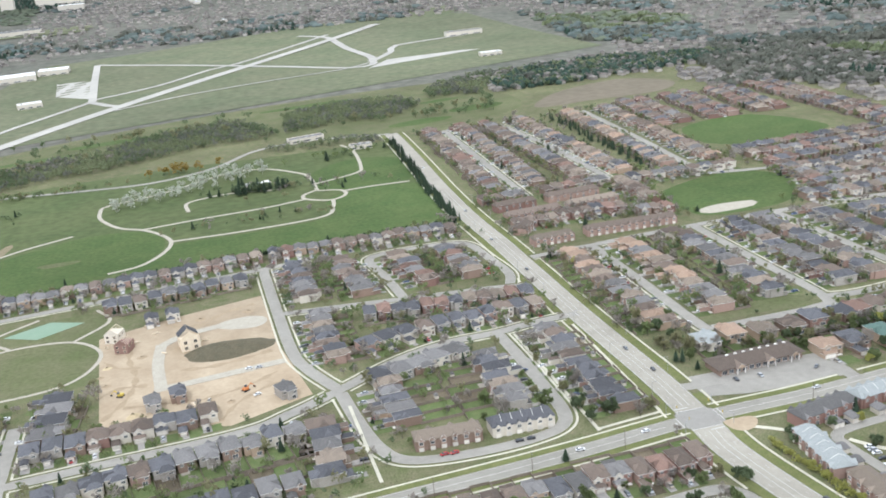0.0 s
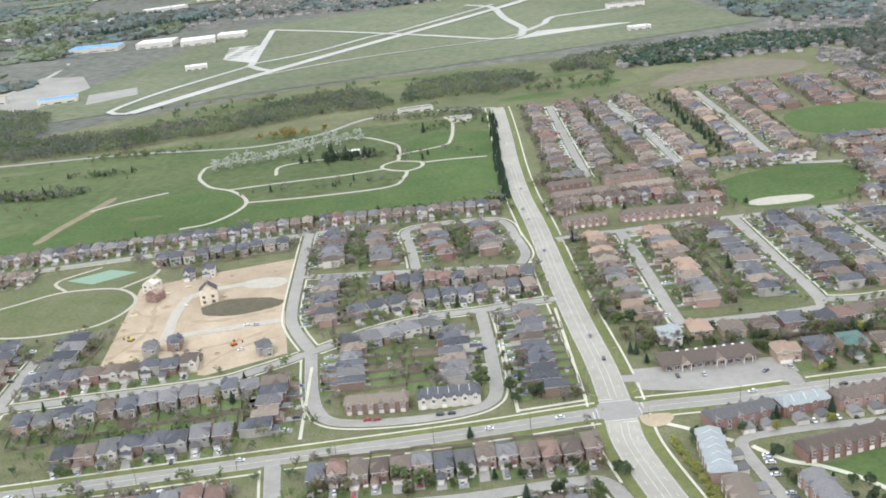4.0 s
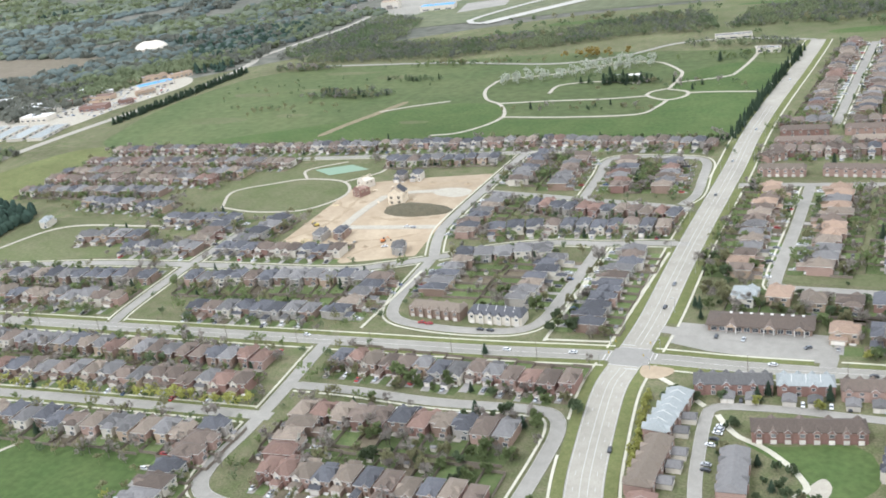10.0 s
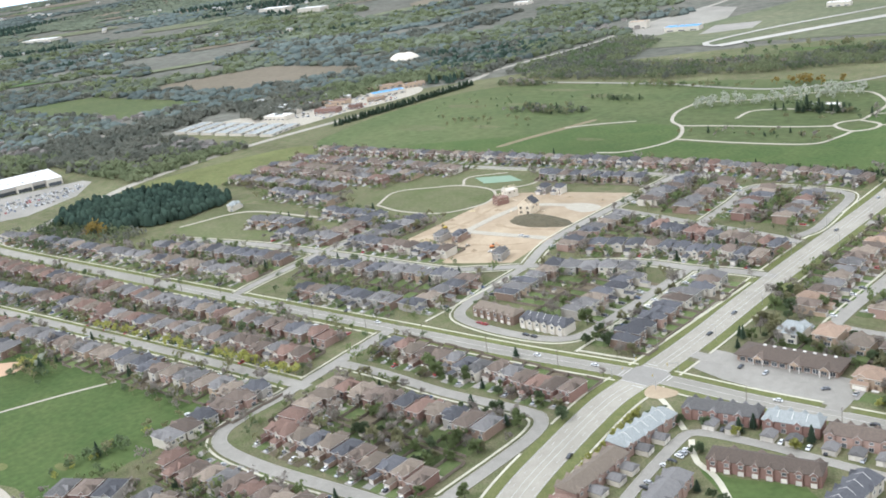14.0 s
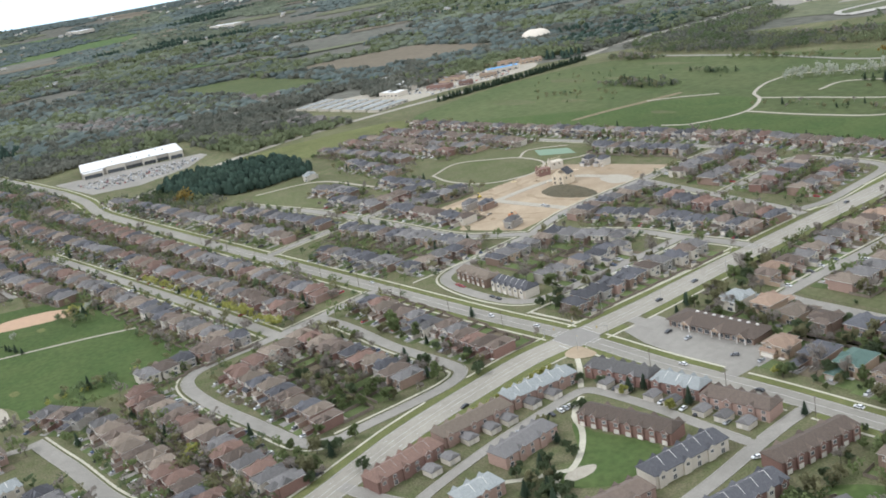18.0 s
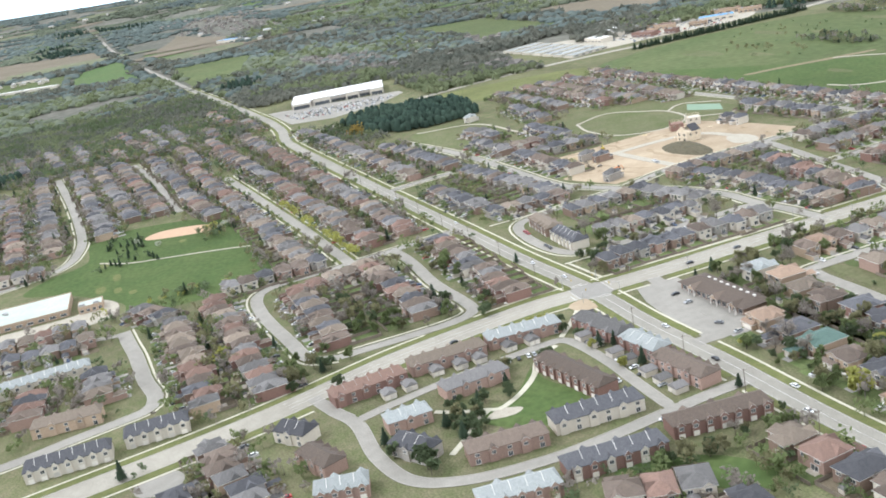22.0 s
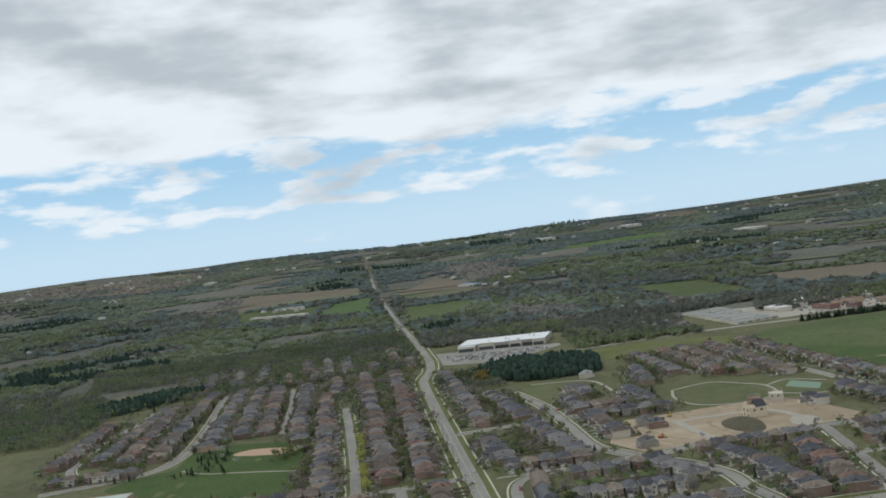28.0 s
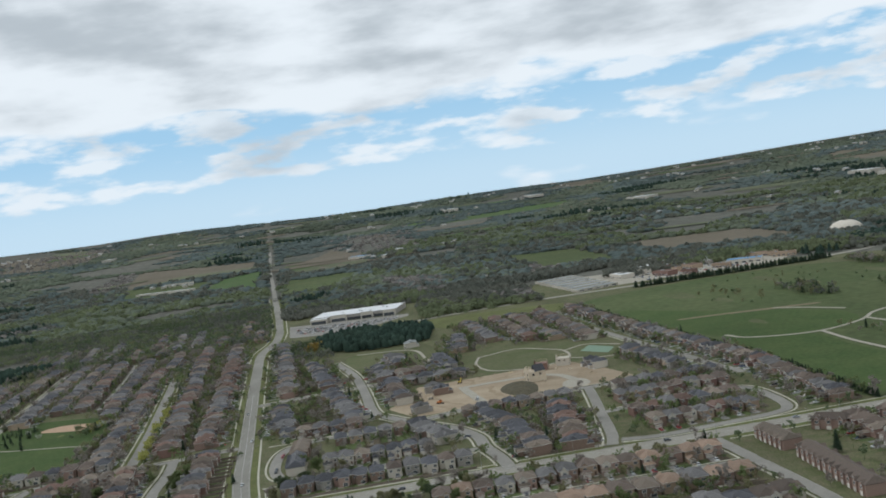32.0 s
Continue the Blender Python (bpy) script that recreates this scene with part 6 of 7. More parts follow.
ORANGE = mat("orange_machine_paint", (0.55, 0.20, 0.06), (0.48, 0.17, 0.05), 1.0, rough=0.5)
digger(-216, 133, 30, ORANGE, "orange tracked excavator on bare soil")
digger(-287, 157, 160, mat("yellow_machine_paint", (0.55, 0.42, 0.08), (0.48, 0.36, 0.07), 1.0, rough=0.5), "yellow tracked excavator on bare soil")
for x, y, a, c in ((-210, 124, 20, 0), (-212, 163, 5, 0), (-206, 162, 5, 1), (-237, 128, 80, 6), (-128, 16, 5, 4), (-123, 15.5, 5, 4), (-90, 14, 178, 2), (-84, 14, 178, 2), (-66, -6, 174, 0), (70, 5, 4, 0), (-30, -2, 3, 0), (2, 92, 88, 3), (-4, 250, 268, 3), (4, 60, 85, 2),
                   (-6, 330, 268, 1), (24, -60, 280, 1), (14, -86, 100, 2), (-190, -12, 176, 0),) + ((-300, -26, 356, 0), (38, 30, 90, 2), (52, 29, 90, 1), (84, 26, 40, 3), (116, 3, 3, 2), (178, 4, 184, 0), (-2, 420, 90, 1), (3, 600, 88, 0)) + (
                   (56.5, -56, 350, 0), (56, -59, 350, 1), (56, -62, 350, 0), (55.5, -67, 350, 2), (54.8, -72, 352, 0), (56, -87, 352, 1), (56.5, -91, 352, 2), (100, -29, 95, 0), (108, -29.5, 95, 2), (123, -28, 95, 1), (107, -41, 4, 0), (150, -43, 60, 0), (158, 13, 4, 0), (61, -32, 95, 2), (88, -30, 95, 0)):
    copy_thing(proto(("car", c), lambda: car(CARS[c])), pose(x, y, 0.2, 0, 0, a))

STORE = boxy("big_store", -942, 76, -14, 72, 130, 8.0, WALLS["stone"], WHITE, "huge flat white-roofed store with pale walls and dark shop fronts", "store", 0)
for y0, y1, out, h in ((-63, -38, 9, 7.2), (-34, -10, 3, 9.6), (12, 30, 4, 9.4), (46, 64, 7, 8.8)):
    front = part("entrance_block", Shape().box(36.01, y0, 0, 36 + out, y1, h), WALLS["cream"], STORE)
    part("block_roof", Shape().box(35.5, y0 - 0.2, h, 36.2 + out, y1 + 0.2, h + 0.4), WHITE, front)
    part("shop_front", Shape().box(36.01 + out, y0 + 1.5, 0.3, 36.12 + out, y1 - 1.5, 4.6), GLASS, front)
for y0, y1 in ((-10, 12), (30, 46)):
    part("shop_front", Shape().box(36.01, y0 + 1, 0.3, 36.4, y1 - 1, 4.2), GLASS, STORE)
SCHOOLROOF = mat("pale_green_roof_sheet", (0.50, 0.55, 0.48), (0.42, 0.47, 0.42), 0.06, fine=0.08, coarse=0.1, space="Position")
boxy("school", -240, -311, 88, 58, 41, 4.6, WALLS["tan"], SCHOOLROOF, "tan brick school with flat pale green roof", "school", 8)
boxy("school", -222, -268, 88, 16, 14, 4.5, WALLS["tan"], SCHOOLROOF, "low tan school wing with pale roof", "school", 4)
copy_thing(proto("white_house", lambda: house(1, "cream", "pale", "lone cream-walled house at the edge of a pine wood")), pose(-541, 131, 0, 0, 0, 200))
for i in range(7):
    boxy("storage_shed", -1000 + i * 30, 390 + i * 3, 105, 64, 20, 3.2, WALLS["cream"], ROOFS["pale"], "long pale-roofed storage shed beside the highway", "shed", 5)
for x, y, a, lx, ly, rf, w in ((-900, 470, 10, 40, 22, WHITE, "cream"), (-850, 520, 20, 36, 18, ROOFS["red"], "red"), (-960, 520, 0, 30, 30, WHITE, "stone"), (-890, 570, 15, 44, 18, ROOFS["red"], "tan"),
                               (-850, 640, 60, 50, 20, BLUE, "cream"), (-900, 680, 60, 60, 16, ROOFS["tan"], "tan"), (-940, 610, 10, 34, 20, WHITE, "stone"), (-1050, 560, 0, 26, 24, WHITE, "cream"),
                               (-1000, 524, 100, 22, 12, ROOFS["pale"], "cream"), (-926, 548, 8, 16, 10, ROOFS["red"], "red"), (-915, 508, 12, 24, 12, WHITE, "cream"), (-822, 548, 30, 18, 12, ROOFS["red"], "red"), (-832, 598, 55, 26, 10, ROOFS["tan"], "tan"),
                               (-855, 702, 60, 34, 12, ROOFS["tan"], "tan"), (-984, 562, 5, 18, 14, ROOFS["grey"], "brown"), (-872, 545, 20, 14, 9, ROOFS["red"], "tan"), (-905, 600, 35, 22, 11, WHITE, "stone")):
    boxy("commercial_building", x, y, a, lx, ly, 6.0, WALLS[w], rf, "low commercial building with a flat bright roof", "commercial building", 5)
for x, y, a, lx, ly, h, rf, lab in ((-655, 1850, 0, 80, 70, 11, WHITE, "large white aircraft hangar at the airfield"), (-560, 1830, 8, 74, 64, 11, WHITE, "wide white aircraft hangar beside the apron"), (-488, 1428, 12, 40, 22, 8, WHITE, "small white hangar beside the apron"),
                                    (-790, 1850, 0, 110, 60, 10, BLUE, "hangar with a bright blue roof"), (-668, 1196, 12, 62, 26, 8, BLUE, "office with a blue and white roof"), (-786, 1240, 12, 34, 22, 13, WALLS["tan"], "pale office building by the highway"),
                                    (-492, 1880, 0, 62, 50, 10, WHITE, "small white hangar by the taxiway"), (370, 1740, 0, 80, 24, 9, ROOFS["grey"], "grey airport terminal beside the runway"), (320, 1380, 0, 40, 18, 7, WHITE, "pale airport shed beside the runway"),
                                    (-2285, 92, 38, 70, 28, 9, BLUE, "far barn with a blue roof"), (-2130, -425, 58, 190, 18, 6, WHITE, "far pale farm sheds on green land"), (-2330, -420, 58, 90, 18, 6, ROOFS["grey"], "far grey farm sheds on green land"),
                                    (-1250, 300, 20, 40, 16, 5, WHITE, "white-roofed workshop among bare trees"),) + ((-1400, 330, 10, 34, 14, 5, WHITE, "pale low workshop among trees"), (-1120, 300, 40, 24, 14, 5, ROOFS["grey"], "grey workshop among trees"),
                                    (-1590, 2260, 10, 120, 60, 14, ROOFS["tan"], "far orange-roofed warehouse past the woods"), (-1405, 1672, 0, 46, 22, 7, WHITE, "far white warehouse near the airfield"), (-92, 828, 12, 44, 14, 5, ROOFS["grey"], "golf club house with a grey roof"),
                                    (-38, 742, 0, 26, 12, 5, ROOFS["grey"], "low park building with a grey roof"), (-170, 622, 12, 30, 10, 4, WHITE, "white-roofed park pavilion beside a path"), (-2900, 1100, 20, 120, 50, 9, WHITE, "far white warehouses among the woods"),
                                    (-745, 3179, 0, 40, 40, 34, WHITE, "far white tower block of the town"), (-594, 3257, 10, 150, 60, 26, WHITE, "far white town buildings on the slope"), (-547, 3120, 0, 80, 50, 16, WHITE, "far pale town building"), (-656, 2670, 5, 120, 60, 12, ROOFS["charcoal"], "far long building with a dark roof"),) + (
                                    (-781, 2523, 30, 120, 40, 10, WHITE, "far white-roofed works beside a road"), (-946, 2866, 20, 140, 50, 10, WHITE, "far white warehouse in the town"), (-2420, 1670, 10, 110, 50, 14, WHITE, "far white works among the woods"), (-2190, 1630, 10, 90, 40, 16, WHITE, "far white shed among the woods"),
                                    (-3700, 500, 0, 140, 60, 10, WHITE, "far white warehouse on the skyline"), (-3600, -900, 0, 100, 40, 9, WHITE, "far white barns on open farmland"), (-3900, 900, 0, 200, 60, 10, WHITE, "far white warehouse on the skyline")):
    boxy("outlying_building", x, y, a, lx, ly, h, WALLS["cream"], rf, lab, "building", 3)


DOMESKIN = mat("cream_dome_skin", (0.72, 0.65, 0.54), (0.62, 0.55, 0.45), 0.08, fine=0.08, coarse=0.15, rough=0.7)


def dome(x, y, r, h):
    top = tagged(new("storage_dome"), "cream rounded storage dome on a low wall", "dome")
    part("base_wall", Shape().obox(0, 0, 0, r * 1.7, r * 1.7, 0, 2.0), WALLS["cream"], top)
    s = Shape()
    n, m = 24, 7
    for k in range(m):
        for i in range(n):
            q = []
            for kk, ii in ((k, i), (k, i + 1), (k + 1, i + 1), (k + 1, i)):
                e, a = math.pi / 2 * kk / m, 2 * math.pi * ii / n
                q.append((r * math.cos(e) * math.cos(a), r * 0.8 * math.cos(e) * math.sin(a), 1.0 + h * math.sin(e)))
            s.face(q)
    part("shell", s, DOMESKIN, top, "cream weathered shell")
    top.matrix_world = pose(x, y, land(x, y), 0, 0, 10)


dome(-1090, 918, 32, 17)


def tower(x, y, a, lx, ly, floors):
    """A slab block of flats with a window for each bay and a balcony band at each floor."""
    top = tagged(new("apartment_tower"), "far pale apartment block above the trees", "apartment block")
    H = floors * 3.0
    part("wall", Shape().box(-lx / 2, -ly / 2, -4, lx / 2, ly / 2, H), WALLS["cream"], top)
    part("roof", Shape().box(-lx / 2 - 0.3, -ly / 2 - 0.3, H, lx / 2 + 0.3, ly / 2 + 0.3, H + 0.8), ROOFS["grey"], top)
    for f in range(floors):
        part("balcony", Shape().box(-lx * 0.4, -ly / 2 - 1.3, f * 3.0 + 0.2, lx * 0.4, -ly / 2 - 0.01, f * 3.0 + 1.2), TRIM, top)
        for k in (-0.3, 0.0, 0.3):
            part("window", window_shape(k * lx, -ly / 2, f * 3.0 + 1.2, lx * 0.18, 1.4, "-y"), [TRIM, GLASS], top)
    top.matrix_world = pose(x, y, land(x, y), 0, 0, a)


tower(1208, 2012, 20, 46, 20, 14)
tower(560, 3300, 10, 40, 20, 14)
tower(480, 3350, 0, 40, 20, 12)
tower(-1150, 3000, 0, 30, 20, 12)


def utility_pole():
    top = tagged(new("utility_pole"), "brown wooden utility pole with a crossarm", "utility pole", "poles along the road")
    s = Shape()
    for i in range(8):
        a, b = math.pi * i / 4, math.pi * (i + 1) / 4
        s.face([(0.16 * math.cos(a), 0.16 * math.sin(a), 0), (0.16 * math.cos(b), 0.16 * math.sin(b), 0), (0.11 * math.cos(b), 0.11 * math.sin(b), 11), (0.11 * math.cos(a), 0.11 * math.sin(a), 11)])
    part("pole", s, POLEWOOD, top)
    part("crossarm", Shape().box(-1.2, -0.06, 10.2, 1.2, 0.06, 10.35), POLEWOOD, top)
    for x in (-1.1, 0.0, 1.1):
        part("insulator", Shape().box(x - 0.06, -0.06, 10.35, x + 0.06, 0.06, 10.6), STEEL, top)
    return top


def street_lamp():
    top = tagged(new("street_lamp"), "grey street lamp with a curved arm", "street lamp", "lamps along the road")
    s = Shape()
    for i in range(6):
        a, b = math.pi * i / 3, math.pi * (i + 1) / 3
        s.face([(0.12 * math.cos(a), 0.12 * math.sin(a), 0), (0.12 * math.cos(b), 0.12 * math.sin(b), 0), (0.07 * math.cos(b), 0.07 * math.sin(b), 9), (0.07 * math.cos(a), 0.07 * math.sin(a), 9)])
    part("pole", s, STEEL, top)
    part("arm", Shape().box(0, -0.05, 8.9, 2.2, 0.05, 9.02), STEEL, top)
    part("lamp_head", Shape().box(1.7, -0.16, 8.76, 2.5, 0.16, 8.9), STEEL, top)
    return top


for x in range(60, 330, 45):
    copy_thing(proto("pole", utility_pole), pose(x, -8 + 0.02 * x, 0, 0, 0, 95))
for x in range(-430, -20, 48):
    copy_thing(proto("pole", utility_pole), pose(x, -9 + 0.062 * x - 1.5, 0, 0, 0, 90))
for y in range(30, 420, 55):
    copy_thing(proto("lamp", street_lamp), pose(-10.8, y, 0, 0, 0, 0))
    copy_thing(proto("lamp", street_lamp), pose(10.6, y + 25, 0, 0, 0, 180))
for x, y, a in ((-13, 10, 315), (13, 11, 225), (13, -11, 135), (-13, -11, 45)):
    top = tagged(new("traffic_signal"), "traffic signal on a steel mast at the crossing", "traffic signal", "signals at the crossing")
    part("mast", Shape().box(-0.1, -0.1, 0, 0.1, 0.1, 6.0), STEEL, top)
    part("arm", Shape().box(0, -0.07, 5.7, 6.0, 0.07, 5.85), STEEL, top)
    part("signal_head", Shape().box(5.4, -0.18, 4.9, 5.8, 0.18, 6.1), mat("signal_yellow", (0.5, 0.36, 0.03), (0.45, 0.32, 0.03), 1.0), top)
    top.matrix_world = pose(x, y, 0, 0, 0, a)

# ---------- trees and woods ----------
def trunk_shape(h, r):
    s = Shape()
    rings = [(0, r), (h * 0.3, r * 0.7), (h * 0.62, r * 0.42), (h * 0.95, r * 0.1)]
    for (za, ra), (zb, rb) in zip(rings, rings[1:]):
        for i in range(6):
            a, b = math.pi * i / 3, math.pi * (i + 1) / 3
            s.face([(ra * math.cos(a), ra * math.sin(a), za), (ra * math.cos(b), ra * math.sin(b), za), (rb * math.cos(b), rb * math.sin(b), zb), (rb * math.cos(a), rb * math.sin(a), zb)])
    return s


def limb(s, p, q, r):
    p, q = np.array(p), np.array(q)
    d = q - p
    u = np.cross(d, (0.3, 0.2, 1.0))
    u /= np.linalg.norm(u)
    v = np.cross(d, u)
    v /= np.linalg.norm(v)
    for i in range(3):
        a, b = 2 * math.pi * i / 3, 2 * math.pi * (i + 1) / 3
        s.face([tuple(p + r * (math.cos(a) * u + math.sin(a) * v)), tuple(p + r * (math.cos(b) * u + math.sin(b) * v)), tuple(q)])


def tree(seed, kind, h, spread, n=260):
    """A broadleaf tree: tapered trunk, limbs, and a crown of many small tilted leaf clumps with gaps."""
    g = random.Random(seed)
    words = {"bare": "bare grey-brown spring tree", "bud": "tree with fine budding leaves", "green": "fresh green leafy tree", "yellow": "yellow-green flowering tree",
             "blossom": "white blossoming tree", "gold": "golden willow-like tree", "round": "dark evergreen tree"}[kind]
    top = tagged(new("tree"), words + " with an uneven crown", "tree")
    t = trunk_shape(h, h * 0.022)
    lobes = []
    for i in range(9):
        a, z = g.uniform(0, 6.28), g.uniform(0.42, 0.9) * h
        rr = spread * (1.0 - abs(z / h - 0.55)) * g.uniform(0.45, 0.85)
        q = (rr * math.cos(a), rr * math.sin(a), z)
        limb(t, (0, 0, z * 0.62), q, h * 0.011)
        lobes.append((q, spread * g.uniform(0.3, 0.5)))
    part("trunk", t, BARK, top)
    s = Shape()
    for i in range(n + (140 if kind == "bare" else 0)):
        (cx, cy, cz), r = g.choice(lobes)
        v = Vector((g.gauss(0, 1), g.gauss(0, 1), g.gauss(0, 0.8)))
        v = v.normalized() * r * g.uniform(0.35, 1.1)
        c = Vector((cx, cy, cz)) + v
        e1 = Vector((g.gauss(0, 1), g.gauss(0, 1), g.gauss(0, 1))).normalized()
        e2 = e1.cross(Vector((g.gauss(0, 1), g.gauss(0, 1), g.gauss(0, 1)))).normalized()
        k = spread * g.uniform(0.12, 0.24) * (0.75 if kind == "bare" else 1.1)
        if kind == "bare":
            s.face([c - e1 * k * 1.3, c + e2 * k * 0.35, c + e1 * k * 1.3])
            s.face([c - e2 * k * 1.1, c + e1 * k * 0.3, c + e2 * k * 1.1])
        else:
            s.face([c - e1 * k, c - e2 * k * 0.8, c + e1 * k, c + e2 * k * 0.8])
            s.face([c - e1.cross(e2) * k * 0.8, c + e1 * k * 0.7, c + e1.cross(e2) * k * 0.8])
    part("crown", s, LEAF[kind], top)
    return top


def cone_layers(s, x, y, z0, h, r, g, layers=6, spikes=8, mi=0, full=0.7):
    for k in range(layers):
        f = k / layers
        zb, zt = z0 + h * (0.08 + 0.92 * f), z0 + h * min(1.0, 0.08 + 0.92 * (f + 1.7 / layers))
        rr = r * (1 - f) ** full * g.uniform(0.9, 1.1)
        ph = g.uniform(0, 6.28)
        for i in range(spikes):
            a, b = ph + 2 * math.pi * i / spikes, ph + 2 * math.pi * (i + 1) / spikes
            ra, dz = rr * g.uniform(0.75, 1.15), g.uniform(-0.03, 0.03) * h
            m = (a + b) / 2
            s.face([(x + 0.55 * rr * math.cos(a), y + 0.55 * rr * math.sin(a), zb + 0.05 * h), (x + ra * math.cos(m), y + ra * math.sin(m), zb + dz),
                    (x + 0.55 * rr * math.cos(b), y + 0.55 * rr * math.sin(b), zb + 0.05 * h), (x, y, zt)], mi)


def conifer(seed, h, r):
    g = random.Random(seed)
    top = tagged(new("conifer"), "dark green pointed conifer with ragged branches", "tree")
    part("trunk", trunk_shape(h * 0.5, h * 0.02), BARK, top)
    s = Shape()
    cone_layers(s, 0, 0, 0.3, h, r, g, 9, 10)
    part("crown", s, LEAF["dark"], top)
    return top


TREES = {
    "bare": [(11, "bare", 9.0, 3.6), (12, "bare", 7.5, 3.0), (13, "bare", 11.0, 4.4)], "bud": [(21, "bud", 8.0, 3.4), (22, "bud", 9.5, 3.8)],
    "green": [(31, "green", 7.0, 3.2), (32, "green", 9.0, 4.0)], "yellow": [(41, "yellow", 6.0, 3.3), (42, "yellow", 5.2, 2.8)],
    "blossom": [(51, "blossom", 5.0, 2.6)], "round": [(71, "round", 5.5, 2.9), (72, "round", 7.0, 3.3)], "gold": [(61, "gold", 14.0, 7.0)],
}


BEYOND = {}
tuft_rng = random.Random(19)


def tuft(s, x, y, z, h, r, n, mi=0):
    """A farther broadleaf tree: stem and a ragged crown of leaf clumps on a few lobes."""
    g = tuft_rng
    limb(s, (x, y, z), (x, y, z + h * 0.6), h * 0.025)
    lobes = [(g.gauss(0, 0.42) * r, g.gauss(0, 0.42) * r, h * g.uniform(0.42, 0.85), r * g.uniform(0.4, 0.6)) for _ in range(5)]
    for i in range(n):
        a, b, c, q = lobes[i % 5]
        v = Vector((g.gauss(0, 1), g.gauss(0, 1), g.gauss(0, 0.8))).normalized() * q * g.uniform(0.6, 1.05)
        p = Vector((x + a, y + b, z + c)) + v
        e1 = Vector((g.gauss(0, 1), g.gauss(0, 1), g.gauss(0, 1))).normalized()
        e2 = e1.cross(v).normalized()
        k = r * g.uniform(0.16, 0.3)
        s.face([p - e1 * k, p - e2 * k * 0.8, p + e1 * k, p + e2 * k * 0.8], mi)


def put_tree(kind, x, y, k=1.0):
    rot = rng.uniform(0, 360)
    if kind == "dark" and rng.random() < 0.55:
        kind = "round"
    if kind == "dark":
        i = rng.randrange(3)
        o = proto(("conifer", i), lambda: conifer(70 + i, (9, 12, 7)[i], (3.2, 3.9, 3.0)[i]))
    else:
        spec = rng.choice(TREES[kind])
        o = proto(("tree",) + spec, lambda: tree(*spec))
    f, fz = k * rng.uniform(0.8, 1.2), rng.uniform(0.9, 1.1)
    if math.hypot(x - NEAR[0], y - NEAR[1]) > 156:
        # farther trees are joined, kind by kind
        if kind != "dark":
            tuft(BEYOND.setdefault(kind, Shape()), x, y, land(x, y), spec[2] * f * fz, spec[3] * f, 46)
            return
        for child in o.children:
            every = 1
            S = BEYOND.setdefault("trunk" if child.name.startswith("trunk") else kind, Shape())
            n = len(S.v)
            co, si, z = math.cos(rot) * f, math.sin(rot) * f, land(x, y)
            S.v += [(x + v.co.x * co - v.co.y * si, y + v.co.x * si + v.co.y * co, z + v.co.z * f * fz) for v in child.data.vertices]
            S.f += [tuple(n + i for i in p.vertices) for k2, p in enumerate(child.data.polygons) if k2 % every == 0]
        return
    c = copy_thing(o, pose(x, y, land(x, y), 0, 0, rot))
    c.scale = (f, f, f * fz)


def inside(x, y, poly):
    c = False
    n = len(poly)
    for i in range(n):
        (xa, ya), (xb, yb) = poly[i], poly[i - 1]
        if (ya > y) != (yb > y) and x < (xb - xa) * (y - ya) / (yb - ya) + xa:
            c = not c
    return c


ROAD_AT = np.concatenate([r["line"] for r in ROADS])
ROAD_HALF = np.concatenate([np.full(len(r["line"]), r["w"] / 2 + 2.0) for r in ROADS])


def on_road(x, y, m=1.0):
    d = ROAD_AT - (x, y)
    return bool(((d * d).sum(1) < (ROAD_HALF + m) ** 2).any())


HN = np.array(HOUSES)
for x, y, where in YARDTREES:
    if on_road(x, y) or np.linalg.norm(HN - (x, y), axis=1).min() < 7.5 or -26 < x < -10 and 20 < y < 145 or -150 < x < -15 and -34 < y < -14:
        continue
    kind = rng.choice(["bare", "bare", "bud", "bud", "green", "green", "dark"] if where == "back" else ["bare", "bud", "dark", "bud", "green"])
    put_tree(kind, x, y, 0.62 if where == "front" else 0.8)
# trees and shrubs scattered between the houses
scatter = random.Random(31)
spots = 0
while spots < 4200:
    x, y = scatter.uniform(-1010, 300), scatter.uniform(-420, 460)
    if (-140 < x < -62 and 35 < y < 125 and scatter.random() < 0.8) or (-26 < x < -8 and 20 < y < 145) or (-150 < x < -15 and -34 < y < -14):
        continue
    if any(inside(x, y, p) for p in PATCHES) or on_road(x, y) or not 7.0 < np.linalg.norm(HN - (x, y), axis=1).min() < 26:
        continue
    spots += 1
    put_tree(scatter.choice(("bare", "bare", "bud", "green", "green", "round", "round")), x, y, scatter.uniform(0.5, 1.1))
planted = 0
while planted < 1100:
    x, y = (scatter.uniform(-1000, -440), scatter.uniform(-420, -60)) if planted < 800 else (scatter.uniform(30, 290), scatter.uniform(440, 790))
    planted += 1
    if any(inside(x, y, p) for p in PATCHES) or on_road(x, y) or np.linalg.norm(HN - (x, y), axis=1).min() < 6.5:
        continue
    put_tree(scatter.choice(("bare", "round", "dark", "round", "bud")), x, y, scatter.uniform(0.6, 1.1))
for i in range(30):
    f = i / 29
    if rng.random() < 0.85:
        put_tree("yellow", -176 - 200 * f, -91.0 - 15.5 * f, 1.2)
